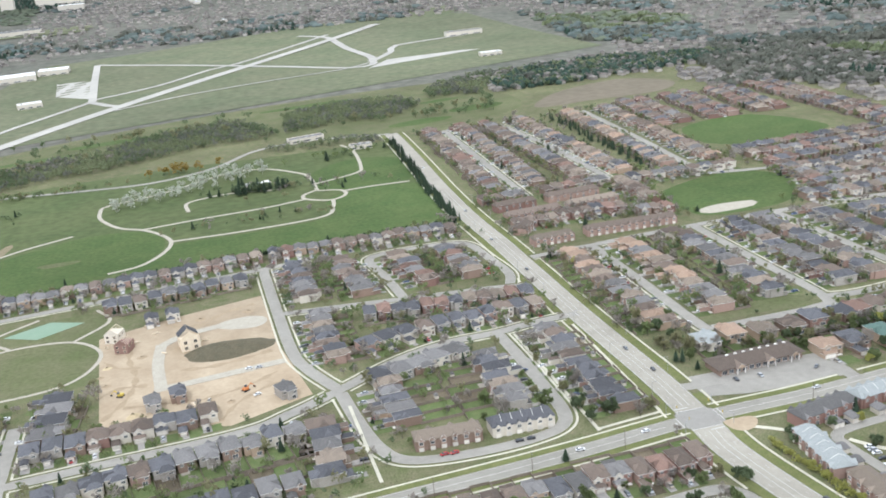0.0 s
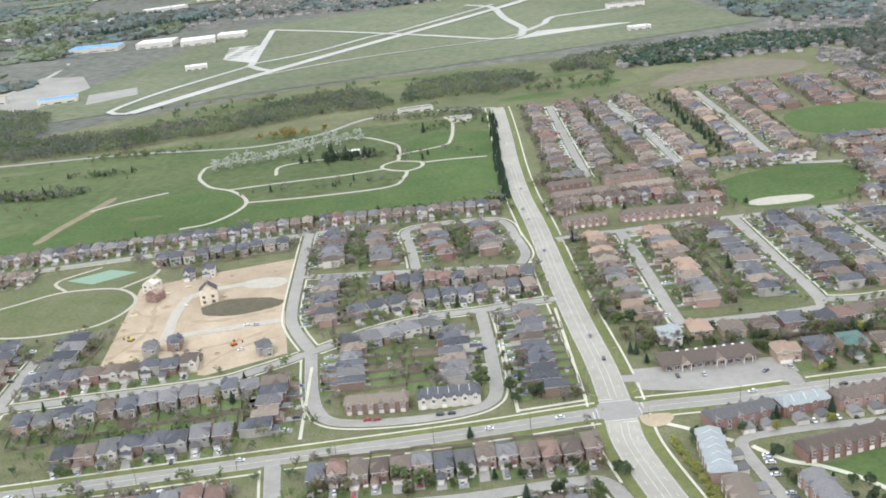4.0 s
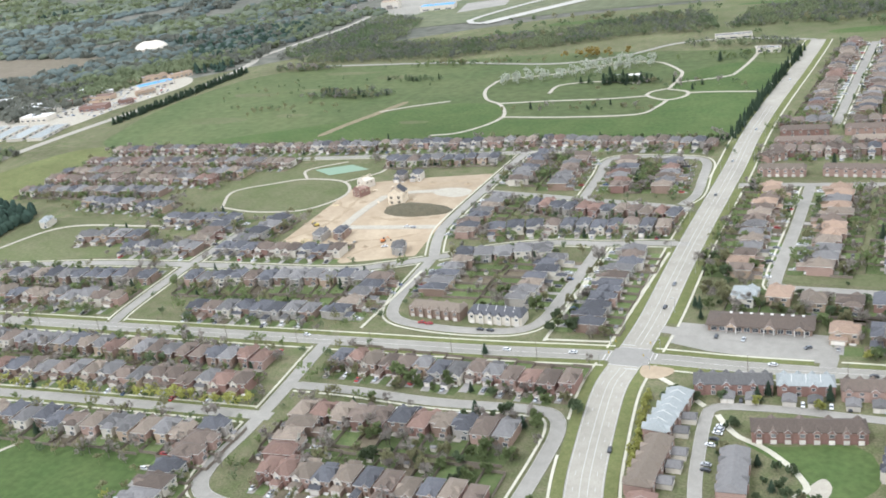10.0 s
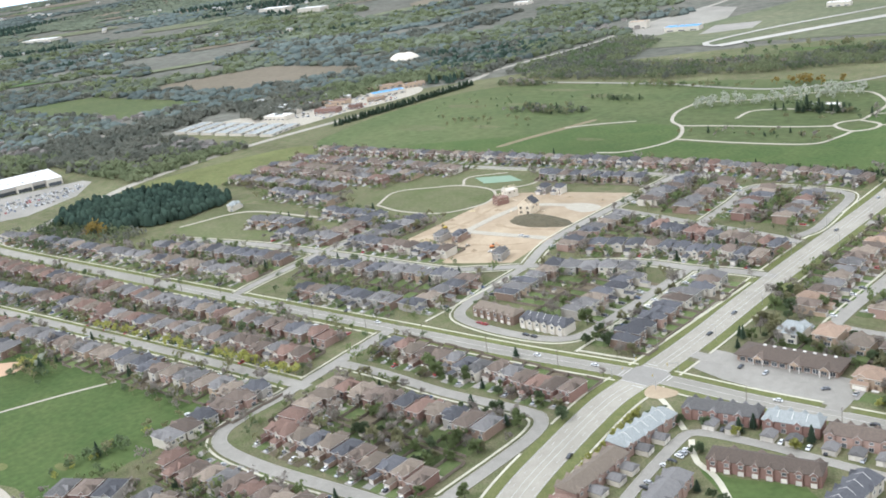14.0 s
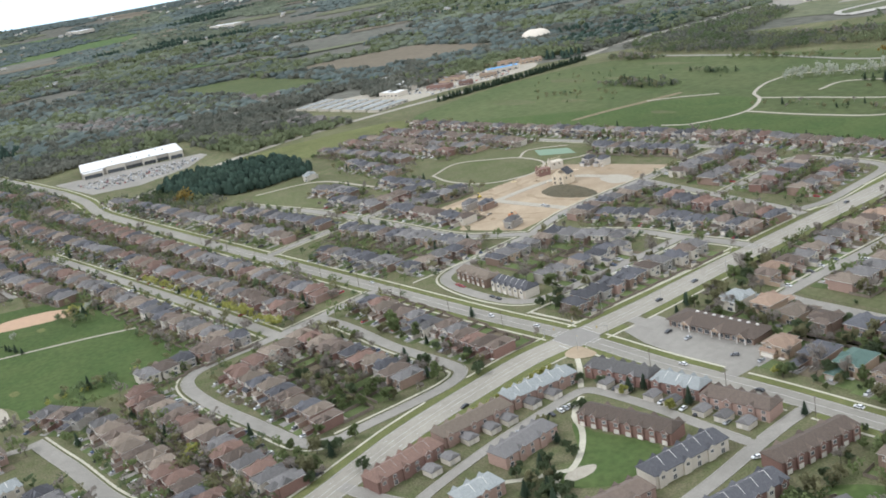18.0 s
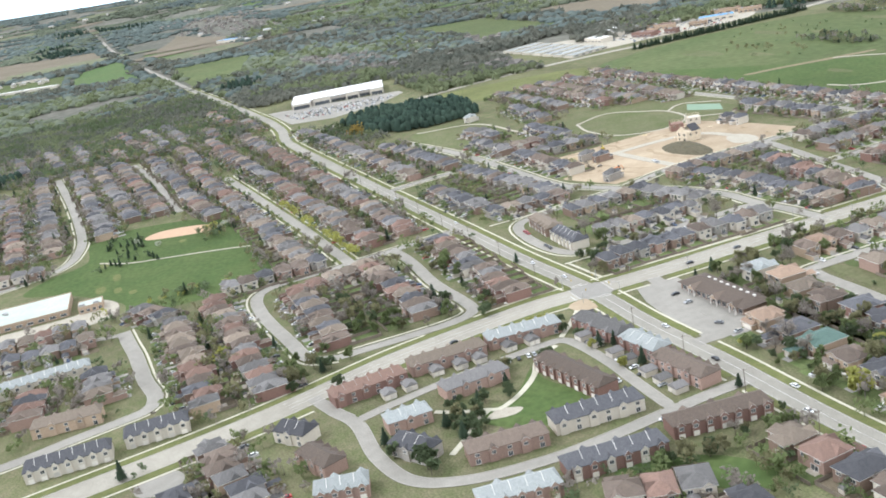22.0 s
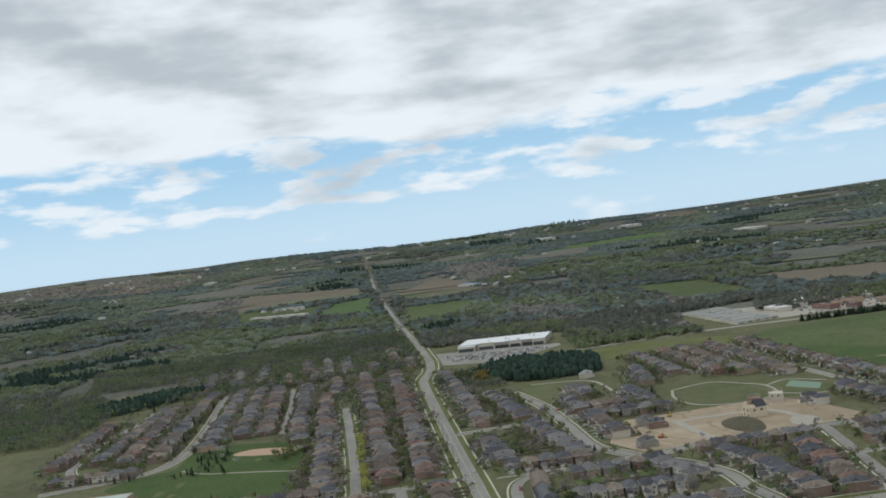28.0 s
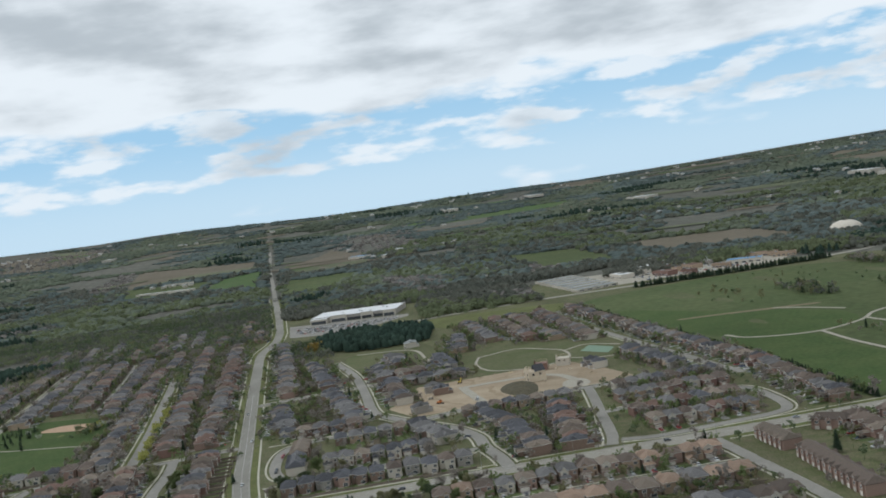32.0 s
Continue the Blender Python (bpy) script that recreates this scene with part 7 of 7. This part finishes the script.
for x, y, k in ((-3, -152, 1.0), (-1, -148, 0.8), (1, -153, 0.8), (-40, -72, 1.3), (-55, -74, 1.2), (-76, -12.5, 0.9), (-146, -15, 0.7), (-30, -77, 0.9), (24, -150, 0.9), (26, 50, 0.8),
                (96, -146, 1.0), (104, -144, 1.0), (110, -146, 1.1), (30, -33, 0.7), (68, -30, 0.9), (99, -24, 0.9), (72, -24, 0.8), (88, -97, 0.9), (84, -84, 0.7), (98, -119, 0.8), (28, -40, 1.0), (41, -36, 0.9), (53, -33, 0.8), (84, -112, 0.8), (90, -86, 0.7),) + ((127, -137, 1.5), (132, -137, 1.2), (52, -255, 0.8), (50, -246, 0.8), (54, -250, 0.7), (104, -112, 0.8), (112, -116, 0.9), (144, -4, 0.7), (170, -2, 0.7),
                (160, 318, 0.8), (168, 316, 0.7), (18, 316, 1.2), (22, 284, 1.2), (70, 318, 1.0), (90, 322, 1.0), (128, 330, 0.9), (20, 64, 1.0), (23, 62, 0.8), (-8, 350, 0.6)):
    put_tree("dark", x, y, k)
for x, y, k in ((95, -32, 0.8), (113, 20, 0.7), (178, 28, 1.9), (-54, -200, 1.3), (-118, -204, 1.0), (68, -33, 0.8), (22, -62, 0.7), (20, -48, 0.6), (24, -72, 0.7), (25, -82, 0.8), (26, -92, 0.7), (19, -40, 0.6), (-360, -150, 1.2), (-120, -150, 0.8), (210, 24, 1.3), (150, 62, 1.1), (30, 200, 1.0), (30, 240, 1.2)):
    put_tree("yellow", x, y, k)
for x, y in ((-355, -158), (-350, -165), (-368, -232), (-345, -215)):
    put_tree("blossom", x, y, 1.1)
for i in range(26):
    put_tree("dark", -400 + rng.uniform(0, 90), -238 + rng.uniform(-12, 12), 0.6)
for i in range(10):
    put_tree("dark", -352 + rng.uniform(-14, 14), -162 + rng.uniform(-10, 10), 0.6)
for i in range(5):
    put_tree("gold", -610 + rng.uniform(-12, 12), 26 + rng.uniform(-8, 8), 0.8)
# park: rows of white-budding young trees, dark clumps and the golden trees behind
for inward in (10, 27):
    arc = offset(smooth([(-318, 634), (-264, 656), (-203, 702), (-157, 704)], 13.0), -inward)
    for x, y in arc:
        put_tree("blossom", x + rng.uniform(-2, 2), y + rng.uniform(-2, 2), 2.3)
for x, y in smooth([(-310, 600), (-270, 622), (-225, 640), (-180, 668)], 15.0):
    put_tree("blossom", x + rng.uniform(-3, 3), y + rng.uniform(-3, 3), 1.6)
for i in range(64):
    put_tree("dark", -172 + rng.gauss(0, 20), 606 + rng.gauss(0, 7), 1.15)
for i in range(40):
    put_tree(rng.choice(["dark", "bud", "bare"]), -200 + rng.uniform(-70, 90), 500 + rng.gauss(0, 10), 0.6)
# the park's rough western side, the golf course and the townhouse greens
for cx, cy, sx, sy, n, kinds, k in ((-495, 566, 48, 14, 60, ("round", "bare", "bud", "dark"), 0.9), (-650, 722, 40, 12, 40, ("round", "bud", "bare"), 0.9), (-438, 640, 40, 10, 36, ("round", "dark", "dark"), 0.8), (-400, 722, 90, 10, 60, ("round", "bud", "green"), 0.9), (-600, 600, 90, 60, 26, ("round", "bud"), 0.6), (-197, -215, 5, 34, 26, ("round", "bud", "yellow", "dark"), 0.8), (-350, -168, 26, 9, 24, ("round", "yellow", "bud", "dark"), 0.9), (-240, -150, 36, 5, 20, ("round", "bud", "bare"), 0.8), (-560, 500, 60, 22, 24, ("round", "bud"), 0.8),
                                    (-120, 590, 60, 30, 40, ("round", "bud", "bare", "dark"), 0.8), (-60, 720, 50, 18, 30, ("round", "dark", "green"), 1.0), (-300, 990, 130, 40, 26, ("round", "round", "bud"), 1.6), (90, 900, 70, 40, 26, ("round", "round", "bud"), 1.6), (-420, 860, 90, 30, 60, ("round", "bare", "bud"), 1.1),) + (
                                    (98, -110, 14, 9, 16, ("round", "round", "bud"), 0.75), (60, -70, 3, 18, 6, ("bud", "round"), 0.7), (140, -4, 4, 3, 3, ("round", "bud"), 0.7), (182, -60, 5, 24, 16, ("green", "bud", "round"), 0.8), (212, -30, 14, 10, 12, ("green", "bud"), 0.8), (150, 62, 40, 5, 22, ("green", "round", "bud", "green"), 0.8), (26, 84, 5, 16, 5, ("green", "bud", "round"), 0.8), (28, 70, 6, 12, 4, ("bud", "bare", "round"), 0.8)):
    for i in range(n):
        x, y = rng.gauss(cx, sx * 0.6), rng.gauss(cy, sy * 0.6)
        kind = rng.choice(kinds)
        if not on_road(x, y, -1.5) and np.linalg.norm(HN - (x, y), axis=1).min() > 7:
            put_tree(kind, x, y, k)
for (xa, ya), (xb, yb), n in (((-326, -322), (-328, -300), 6), ((-334, -246), (-306, -265), 6), ((-404, -250), (-372, -254), 9), ((-330, -226), (-308, -219), 6), ((-384, -228), (-372, -238), 4)):
    for i in range(n):
        f = i / (n - 1)
        put_tree("dark", xa + (xb - xa) * f + rng.uniform(-1, 1), ya + (yb - ya) * f + rng.uniform(-1, 1), 0.65)
for x, y, k in ((90, -102, 0.75), (84, -99, 0.8), (80, -95, 0.6), (76, -82, 0.7), (95, -117, 0.8), (61, -53, 0.55), (79, -106, 0.6)):
    put_tree("dark", x, y, k)
shrubs = Shape()
for i in range(24):
    f = i / 23
    tuft(shrubs, 19.5 + 6 * f + tuft_rng.uniform(-1, 1), -36 - 62 * f, 0, 3.4, 2.3, 50)
thing("shrub_row", shrubs, LEAF["yellow"], "yellow-green flowering shrubs between a road and townhouses", "shrubs", kind="stuff")
for i in range(10):
    put_tree("gold", -240 + rng.uniform(-40, 40), 745 + rng.uniform(-10, 10), 0.8)
for i in range(44):
    put_tree("round", rng.uniform(-500, 200), rng.uniform(850, 1060), 1.7)


def hedge(name, a, b, n, h, r, label, jitter=1.5):
    """A close row of dark conifers, as one planted screen."""
    g = random.Random(n)
    s = Shape()
    for i in range(n):
        f = i / (n - 1)
        x, y = a[0] + (b[0] - a[0]) * f + g.uniform(-jitter, jitter), a[1] + (b[1] - a[1]) * f + g.uniform(-jitter, jitter)
        cone_layers(s, x, y, 0, h * g.uniform(0.7, 1.2), r * g.uniform(0.8, 1.2), g, 5, 6)
    thing(name, s, LEAF["dark"], label, "hedge", kind="stuff")


hedge("conifer_hedge", (-664, 347), (-420, 363), 110, 4.6, 2.0, "dark conifer hedge along a park edge", 0.8)
hedge("conifer_hedge", (-420, 363), (-217, 386), 100, 5.0, 2.1, "dark conifer hedge along a park edge", 0.8)
hedge("conifer_hedge", (-217, 386), (-20, 390), 100, 5.4, 2.2, "dark conifer hedge along a park edge", 0.8)
hedge("conifer_screen", (-18, 395), (-12, 560), 70, 9.0, 2.6, "tall conifer screen beside the main road", 4)
hedge("conifer_screen", (-12, 560), (0, 745), 60, 10.0, 2.8, "tall conifer screen beside the main road", 4)
hedge("conifer_screen", (-753, 450), (-747, 716), 130, 9.0, 4.6, "row of tall conifers beside the highway", 4)
hedge("conifer_screen", (198, 470), (206, 760), 50, 9.0, 3.0, "line of dark trees between gardens", 5)


def clump(s, x, y, z, r, h, g, mi=0):
    """One tree crown of a far wood: an uneven rounded dome."""
    k = len(s.v)
    n = 5
    ph = g.uniform(0, 6.28)
    for f, zz in ((0.95, 0.12), (0.95, 0.55), (0.55, 0.9)):
        for i in range(n):
            a = ph + 2 * math.pi * i / n
            q = r * f * g.uniform(0.75, 1.2)
            s.v.append((x + q * math.cos(a), y + q * math.sin(a), z + h * zz * g.uniform(0.85, 1.12)))
    s.v.append((x + g.uniform(-0.2, 0.2) * r, y + g.uniform(-0.2, 0.2) * r, z + h * g.uniform(0.95, 1.05)))
    for i in range(n):
        j = (i + 1) % n
        for q in (0, n):
            s.f.append((k + q + i, k + q + j, k + q + n + j, k + q + n + i))
        s.f.append((k + 2 * n + i, k + 2 * n + j, k + 3 * n))
    s.m += [mi] * (3 * n)


def value_noise(x, y, f, seed):
    return noise.noise(Vector((x * f + seed, y * f - seed, seed * 0.37)))


def soft_thing(name, s, mats, label, category, kind):
    """Like thing(), with rounded shading for canopies."""
    return tagged(new(name, s.mesh(name, mats, True)), label, category, "", kind)


def wood(poly, spacing, h, pine, label, keep=1.0, seed=1):
    g = random.Random(seed)
    xs, ys = [p[0] for p in poly], [p[1] for p in poly]
    s = Shape()
    y = min(ys)
    while y < max(ys):
        x = min(xs)
        while x < max(xs):
            px, py = x + g.uniform(-0.5, 0.5) * spacing, y + g.uniform(-0.5, 0.5) * spacing
            if inside(px, py, poly) and g.random() < keep and not on_road(px, py, 2):
                hh = h * g.uniform(0.7, 1.25)
                if pine:
                    clump(s, px, py, land(px, py), spacing * g.uniform(0.55, 0.8), hh, g)
                    if g.random() < 0.05:
                        cone_layers(s, px, py, land(px, py), hh * 1.12, spacing * 0.6, g, 3, 6, full=0.6)
                else:
                    v = value_noise(px, py, 0.02, 4.4) + g.gauss(0, 0.2)
                    tuft(s, px, py, land(px, py), hh * 0.9, spacing * g.uniform(0.55, 0.8), 26, 1 if v > 0.12 else 2 if v < -0.25 else 0)
            x += spacing
        y += spacing
    (soft_thing if pine else thing)("wood", s, FARPINE if pine else [WOODTWIG, WOODBUD, LEAF["round"]], label, "wood", kind="stuff")


wood([(-720, 20), (-600, 30), (-565, 80), (-570, 150), (-672, 166), (-730, 90)], 6.4, 11, True, "dense dark pine plantation", seed=2)
wood([(-720, -25), (-610, -30), (-545, 15), (-560, 45), (-640, 35), (-700, 40)], 7, 9, False, "mixed bare trees behind the gardens", 0.7, seed=3)
wood([(-690, 760), (-560, 755), (-441, 763), (-385, 797), (-323, 812), (-223, 862), (-130, 880), (-128, 905), (-163, 1020), (-249, 1000), (-328, 925), (-387, 894), (-457, 877), (-600, 870), (-680, 820)], 7, 10, False, "dense band of bare woodland beyond the park", 0.95, seed=4)
wood([(-120, 770), (-40, 770), (0, 752), (0, 785), (-60, 800), (-150, 796)], 7, 9, False, "trees round the park gate", 0.6, seed=14)
wood([(-110, 885), (-20, 912), (40, 905), (92, 975), (60, 1050), (-30, 1060), (-100, 1010)], 7, 9, False, "bare brown woodland by the golf course", 0.95, seed=5)
wood([(205, 990), (300, 985), (420, 1005), (640, 1045), (600, 1120), (420, 1180), (300, 1160), (225, 1070)], 8, 8, True, "dark conifer wood behind the suburb", 0.55, seed=6)
wood([(205, 990), (300, 985), (420, 1005), (640, 1045), (600, 1120), (420, 1180), (300, 1160), (225, 1070)], 12, 9, False, "bare trees among dark conifers", 0.6, seed=26)
wood([(110, 1010), (190, 1000), (225, 1080), (320, 1180), (240, 1180), (130, 1100)], 9, 9, False, "brown woodland between golf course and airfield", 0.8, seed=16)
wood([(-545, 556), (-450, 550), (-430, 575), (-470, 590), (-550, 584)], 8, 7, False, "thicket of bare trees in the park", 0.6, seed=7)
wood([(-700, 715), (-610, 712), (-600, 740), (-690, 745)], 8, 7, False, "thicket at the meadow's edge", 0.6, seed=8)
wood([(-765, 800), (-640, 790), (-600, 930), (-640, 1080), (-740, 1130), (-755, 950)], 9, 10, False, "bare woodland near the airfield", 0.8, seed=9)
wood([(-960, 840), (-840, 830), (-840, 1000), (-880, 1120), (-1000, 1050)], 9, 9, True, "dark evergreen wood west of the airport road", 0.5, seed=19)
wood([(-1050, -62), (-790, -50), (-790, -400), (-1060, -400)], 12, 8, False, "garden trees at the edge of town", 0.75, seed=10)
wood([(-1050, -62), (-1060, -400), (-1000, -440), (-1000, -560), (-1300, -640), (-1330, -80)], 8.5, 9, False, "close olive woodland beyond the houses", 0.9, seed=11)

wood([(-740, -440), (-800, -380), (-870, -350), (-890, -420), (-800, -490)], 6, 10, True, "dark conifers at the edge of town", 0.8, seed=12)


wood([(-560, -450), (-640, -440), (-740, -440), (-860, -480), (-1000, -560), (-1000, -900), (-560, -900)], 9, 10, False, "dark bare woodland south of the houses", 0.9, seed=13)


def scrub(s, x, y, z, h, r, g):
    """One crown of a farther wood: a handful of crossed leaf masses."""
    for i in range(9):
        a, q = g.uniform(0, 6.28), r * math.sqrt(g.random()) * 0.8
        p = Vector((x + q * math.cos(a), y + q * math.sin(a), z + h * g.uniform(0.25, 0.95)))
        e1 = Vector((g.gauss(0, 1), g.gauss(0, 1), g.gauss(0, 0.7))).normalized() * r * g.uniform(0.35, 0.6)
        e2 = e1.cross(Vector((g.gauss(0, 1), g.gauss(0, 1), g.gauss(0, 1)))).normalized() * r * g.uniform(0.3, 0.5)
        s.face([p - e1, p - e2, p + e1, p + e2])


def far_land():
    """Woods, hamlets and suburbs out to the hills."""
    g = random.Random(5)
    woods = [Shape() for _ in range(5)]
    pines = Shape()
    homes = Shape()
    blocked = [[(180, 800), (460, 800), (460, 990), (180, 990)], [(-1230, 640), (-1090, 880), (-1440, 880), (-1560, 640)], [(-1250, 420), (-1200, 560), (-1600, 560), (-1700, 400)], [(-1860, -160), (-2000, -320), (-2280, -300), (-2390, -192)],
               [(-1980, -340), (-2060, -520), (-2420, -600), (-2300, -320)], [(-2060, -86), (-2130, 20), (-2400, 20), (-2400, -130)], [(-2290, -140), (-2223, 52), (-2500, 136), (-2880, 0), (-2870, -165)],
               [(-2440, -220), (-2440, -590), (-2960, -650), (-2880, -250)], [(-1480, -72), (-1580, 30), (-1900, 90), (-1940, -100)],
               [(-1040, 330), (-1040, 470), (-800, 440), (-800, 350)], [(-1010, -40), (-770, -40), (-770, 160), (-1010, 170)],] + [
               [(-700, 940), (-420, 900), (500, 1250), (600, 2150), (-500, 2150), (-850, 1900), (-720, 1300)], [(-900, 330), (-900, 720), (-690, 720), (-690, 330)],
               [(-2200, -430), (-2200, -330), (-2080, -330), (-2080, -430)]]
    HAMLETS = [[(-1600, 130), (-1500, 130), (-1340, 145), (-1090, 180), (-1100, 220), (-1420, 245)], [(-950, 270), (-830, 270), (-815, 340), (-930, 335)], [(-1600, -560), (-1540, -560), (-1540, -660), (-1640, -660)],
               [(-2900, -600), (-2400, -640), (-2400, -720), (-2900, -700)], [(-1330, 400), (-1180, 380), (-1160, 440), (-1300, 460)]]
    r = 760.0
    while r < 4600:
        wide = 11 + (r - 760) * 0.0072
        step = min(wide, 20.0)
        n = int(2 * math.pi * r / step)
        for i in range(n):
            a = 2 * math.pi * (i + g.random()) / n
            rr = r + g.uniform(-0.5, 0.5) * step
            x, y = HUB[0] + rr * math.cos(a), HUB[1] + rr * math.sin(a)
            az = (math.degrees(math.atan2(-(x - HUB[0]), y - HUB[1])) + 360) % 360
            if (130 < az < 300 and g.random() < 0.75) or (not -40 < az < 128 and az < 330 and g.random() > (step / wide) ** 2):
                continue
            if (-780 < x < 560 and -900 < y < 800) or (-1330 < x < -780 and -640 < y < -62) or (-800 < x < 200 and 680 < y < 1160) or abs(y + 92 + (x + 1500) * -0.079) < 16 and x < -850:
                continue
            if any(inside(x, y, b) for b in blocked):
                continue
            v = value_noise(x, y, 0.0021, 3.1) + 0.5 * value_noise(x, y, 0.006, 8.4)
            if r > 2300:
                v += 0.55 * noise.noise(Vector((rr * 0.011, a * 7.0, 1.9)))
            u = value_noise(x, y, 0.0013, 5.7) + (0.55 if x > -650 and y > 1100 or x > 300 else 0.0) + (0.9 if any(inside(x, y, b) for b in HAMLETS) else -0.22 if x < -1000 and abs(y) < 1000 else -0.3 if x < -700 and 700 < y < 2000 else 0) + (0.06 if x < -750 and y < -200 else 0)
            z = land(x, y)
            if u > 0.2 and g.random() < (0.7 if u > 0.75 else 0.4 if u > 0.28 else 0.15):
                s = homes
                k, ang = len(s.v), g.choice((0, 1.57)) + g.gauss(0, 0.08) + 0.4 * round(value_noise(x, y, 0.004, 2.2) * 2)
                w, d, h = g.uniform(7, 9.5), g.uniform(9, 13), g.uniform(3.2, 5.8)
                s.box(-w / 2, -d / 2, -1, w / 2, d / 2, h, 0)
                s.hip(-w / 2, -d / 2, w / 2, d / 2, h, 2.4, 0.4, 1, gable=g.choice((0, 0.9)))
                c, q = math.cos(ang), math.sin(ang)
                for m in range(k, len(s.v)):
                    X, Y, Z = s.v[m]
                    s.v[m] = (x + X * c - Y * q, y + X * q + Y * c, z + Z)
            elif v > ((-0.3 if x < -850 and abs(y) < 700 else -0.08 if r < 2400 else -0.25) if u < 0.28 else 0.22):
                if v > 0.52:
                    cone_layers(pines, x, y, z, g.uniform(9, 15), step * 0.6, g, 2, 5)
                else:
                    pick = 2 if u < 0.28 and value_noise(x, y, 0.0035, 6.6) + g.gauss(0, 0.12) > 0.0 else g.randrange(2)
                    if r < 1300 or r < 2800 and g.random() < 0.3:
                        scrub(woods[4 if pick == 2 else 3], x, y, z, g.uniform(6, 9), step * g.uniform(0.65, 0.95), g)
                    else:
                        clump(woods[pick], x, y, z, step * g.uniform(0.5, 0.8), g.uniform(5.5, 9.5) * (1.0 if r < 2600 else 0.7), g)
        r += step
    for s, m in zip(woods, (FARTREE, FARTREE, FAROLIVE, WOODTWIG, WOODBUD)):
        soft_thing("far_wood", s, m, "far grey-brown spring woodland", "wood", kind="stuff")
    thing("far_conifer_wood", pines, FARPINE, "far dark conifer woodland", "wood", kind="stuff")
    thing("far_houses", homes, [FARWALL, FARROOF], "far suburban houses among trees", "houses", kind="stuff")


far_land()


def skyline():
    """Thin strips of farmland and scattered pale buildings on the far slopes."""
    g = random.Random(77)
    kinds = [(FIELD, "brown"), (CROP, "green"), (DRYGRASS, "pale dry")]
    strips = [Shape() for _ in kinds]
    for _ in range(150):
        a, r = math.radians(g.uniform(95, 212)), 1700 + 2850 * g.random() ** 0.6
        wide, deep = g.uniform(120, 420), g.uniform(40, 130)
        lean = g.gauss(0, 0.12)
        k = g.choice((0, 0, 1, 2, 2))
        n = 8
        for i in range(n):
            q = []
            for u, v in ((i / n, 0), ((i + 1) / n, 0), ((i + 1) / n, 1), (i / n, 1)):
                t, d = (u - 0.5) * wide, (v - 0.5) * deep * (1 - 0.5 * abs(2 * u - 1) ** 3)
                aa, rr = a + t / r, r + d + lean * t
                x, y = HUB[0] + rr * math.cos(aa), HUB[1] + rr * math.sin(aa)
                q.append((x, y, land(x, y) + 2.2 + 0.02 * k))
            if -1000 < q[0][0] < 620 and q[0][1] < 2350:
                continue
            strips[k].face(q)
    for (m, word), s in zip(kinds, strips):
        thing("far_farmland", s, m, word + " strips of far farmland below the skyline", "field", kind="stuff")
    s = Shape()
    for _ in range(170):
        a, r = math.radians(g.uniform(90, 215)), (g.uniform(4000, 4560) if g.random() < 0.7 else g.uniform(2300, 4000))
        x, y = HUB[0] + r * math.cos(a), HUB[1] + r * math.sin(a)
        if -1000 < x < 620 and y < 2350:
            continue
        for _ in range(g.choice((1, 1, 2, 3))):
            X, Y = x + g.gauss(0, 26), y + g.gauss(0, 26)
            k = len(s.v)
            w, d, h = g.uniform(8, 22), g.uniform(7, 12), g.uniform(3.5, 6.5)
            s.box(-w / 2, -d / 2, -1, w / 2, d / 2, h, 0)
            s.hip(-w / 2, -d / 2, w / 2, d / 2, h, 2.0, 0.3, 1, gable=1.0)
            t, z = g.uniform(0, 3.14), land(X, Y) + 3.0
            for m in range(k, len(s.v)):
                px, py, pz = s.v[m]
                s.v[m] = (X + px * math.cos(t) - py * math.sin(t), Y + px * math.sin(t) + py * math.cos(t), z + pz)
    thing("far_buildings", s, [WALLS["cream"], FARPALE], "far pale barns and works towards the skyline", "buildings", kind="stuff")


FARPALE = mat("pale_sheet_roof", (0.50, 0.50, 0.49), (0.30, 0.295, 0.29), 0.01, vary=0.35, island=True, space="Position")
skyline()

for kind, s in BEYOND.items():
    s.m = [0] * len(s.f)
    thing("tree_trunks_beyond" if kind == "trunk" else "trees_beyond", s, BARK if kind == "trunk" else LEAF[kind], "trunks of farther trees" if kind == "trunk" else {"dark": "dark conifers farther off", "bare": "bare trees farther off"}.get(kind, "spring trees in light leaf farther off"), "trees", kind="stuff")
for o in list(PROTO.values()):
    for c in [*o.children_recursive, o]:
        bpy.data.objects.remove(c)
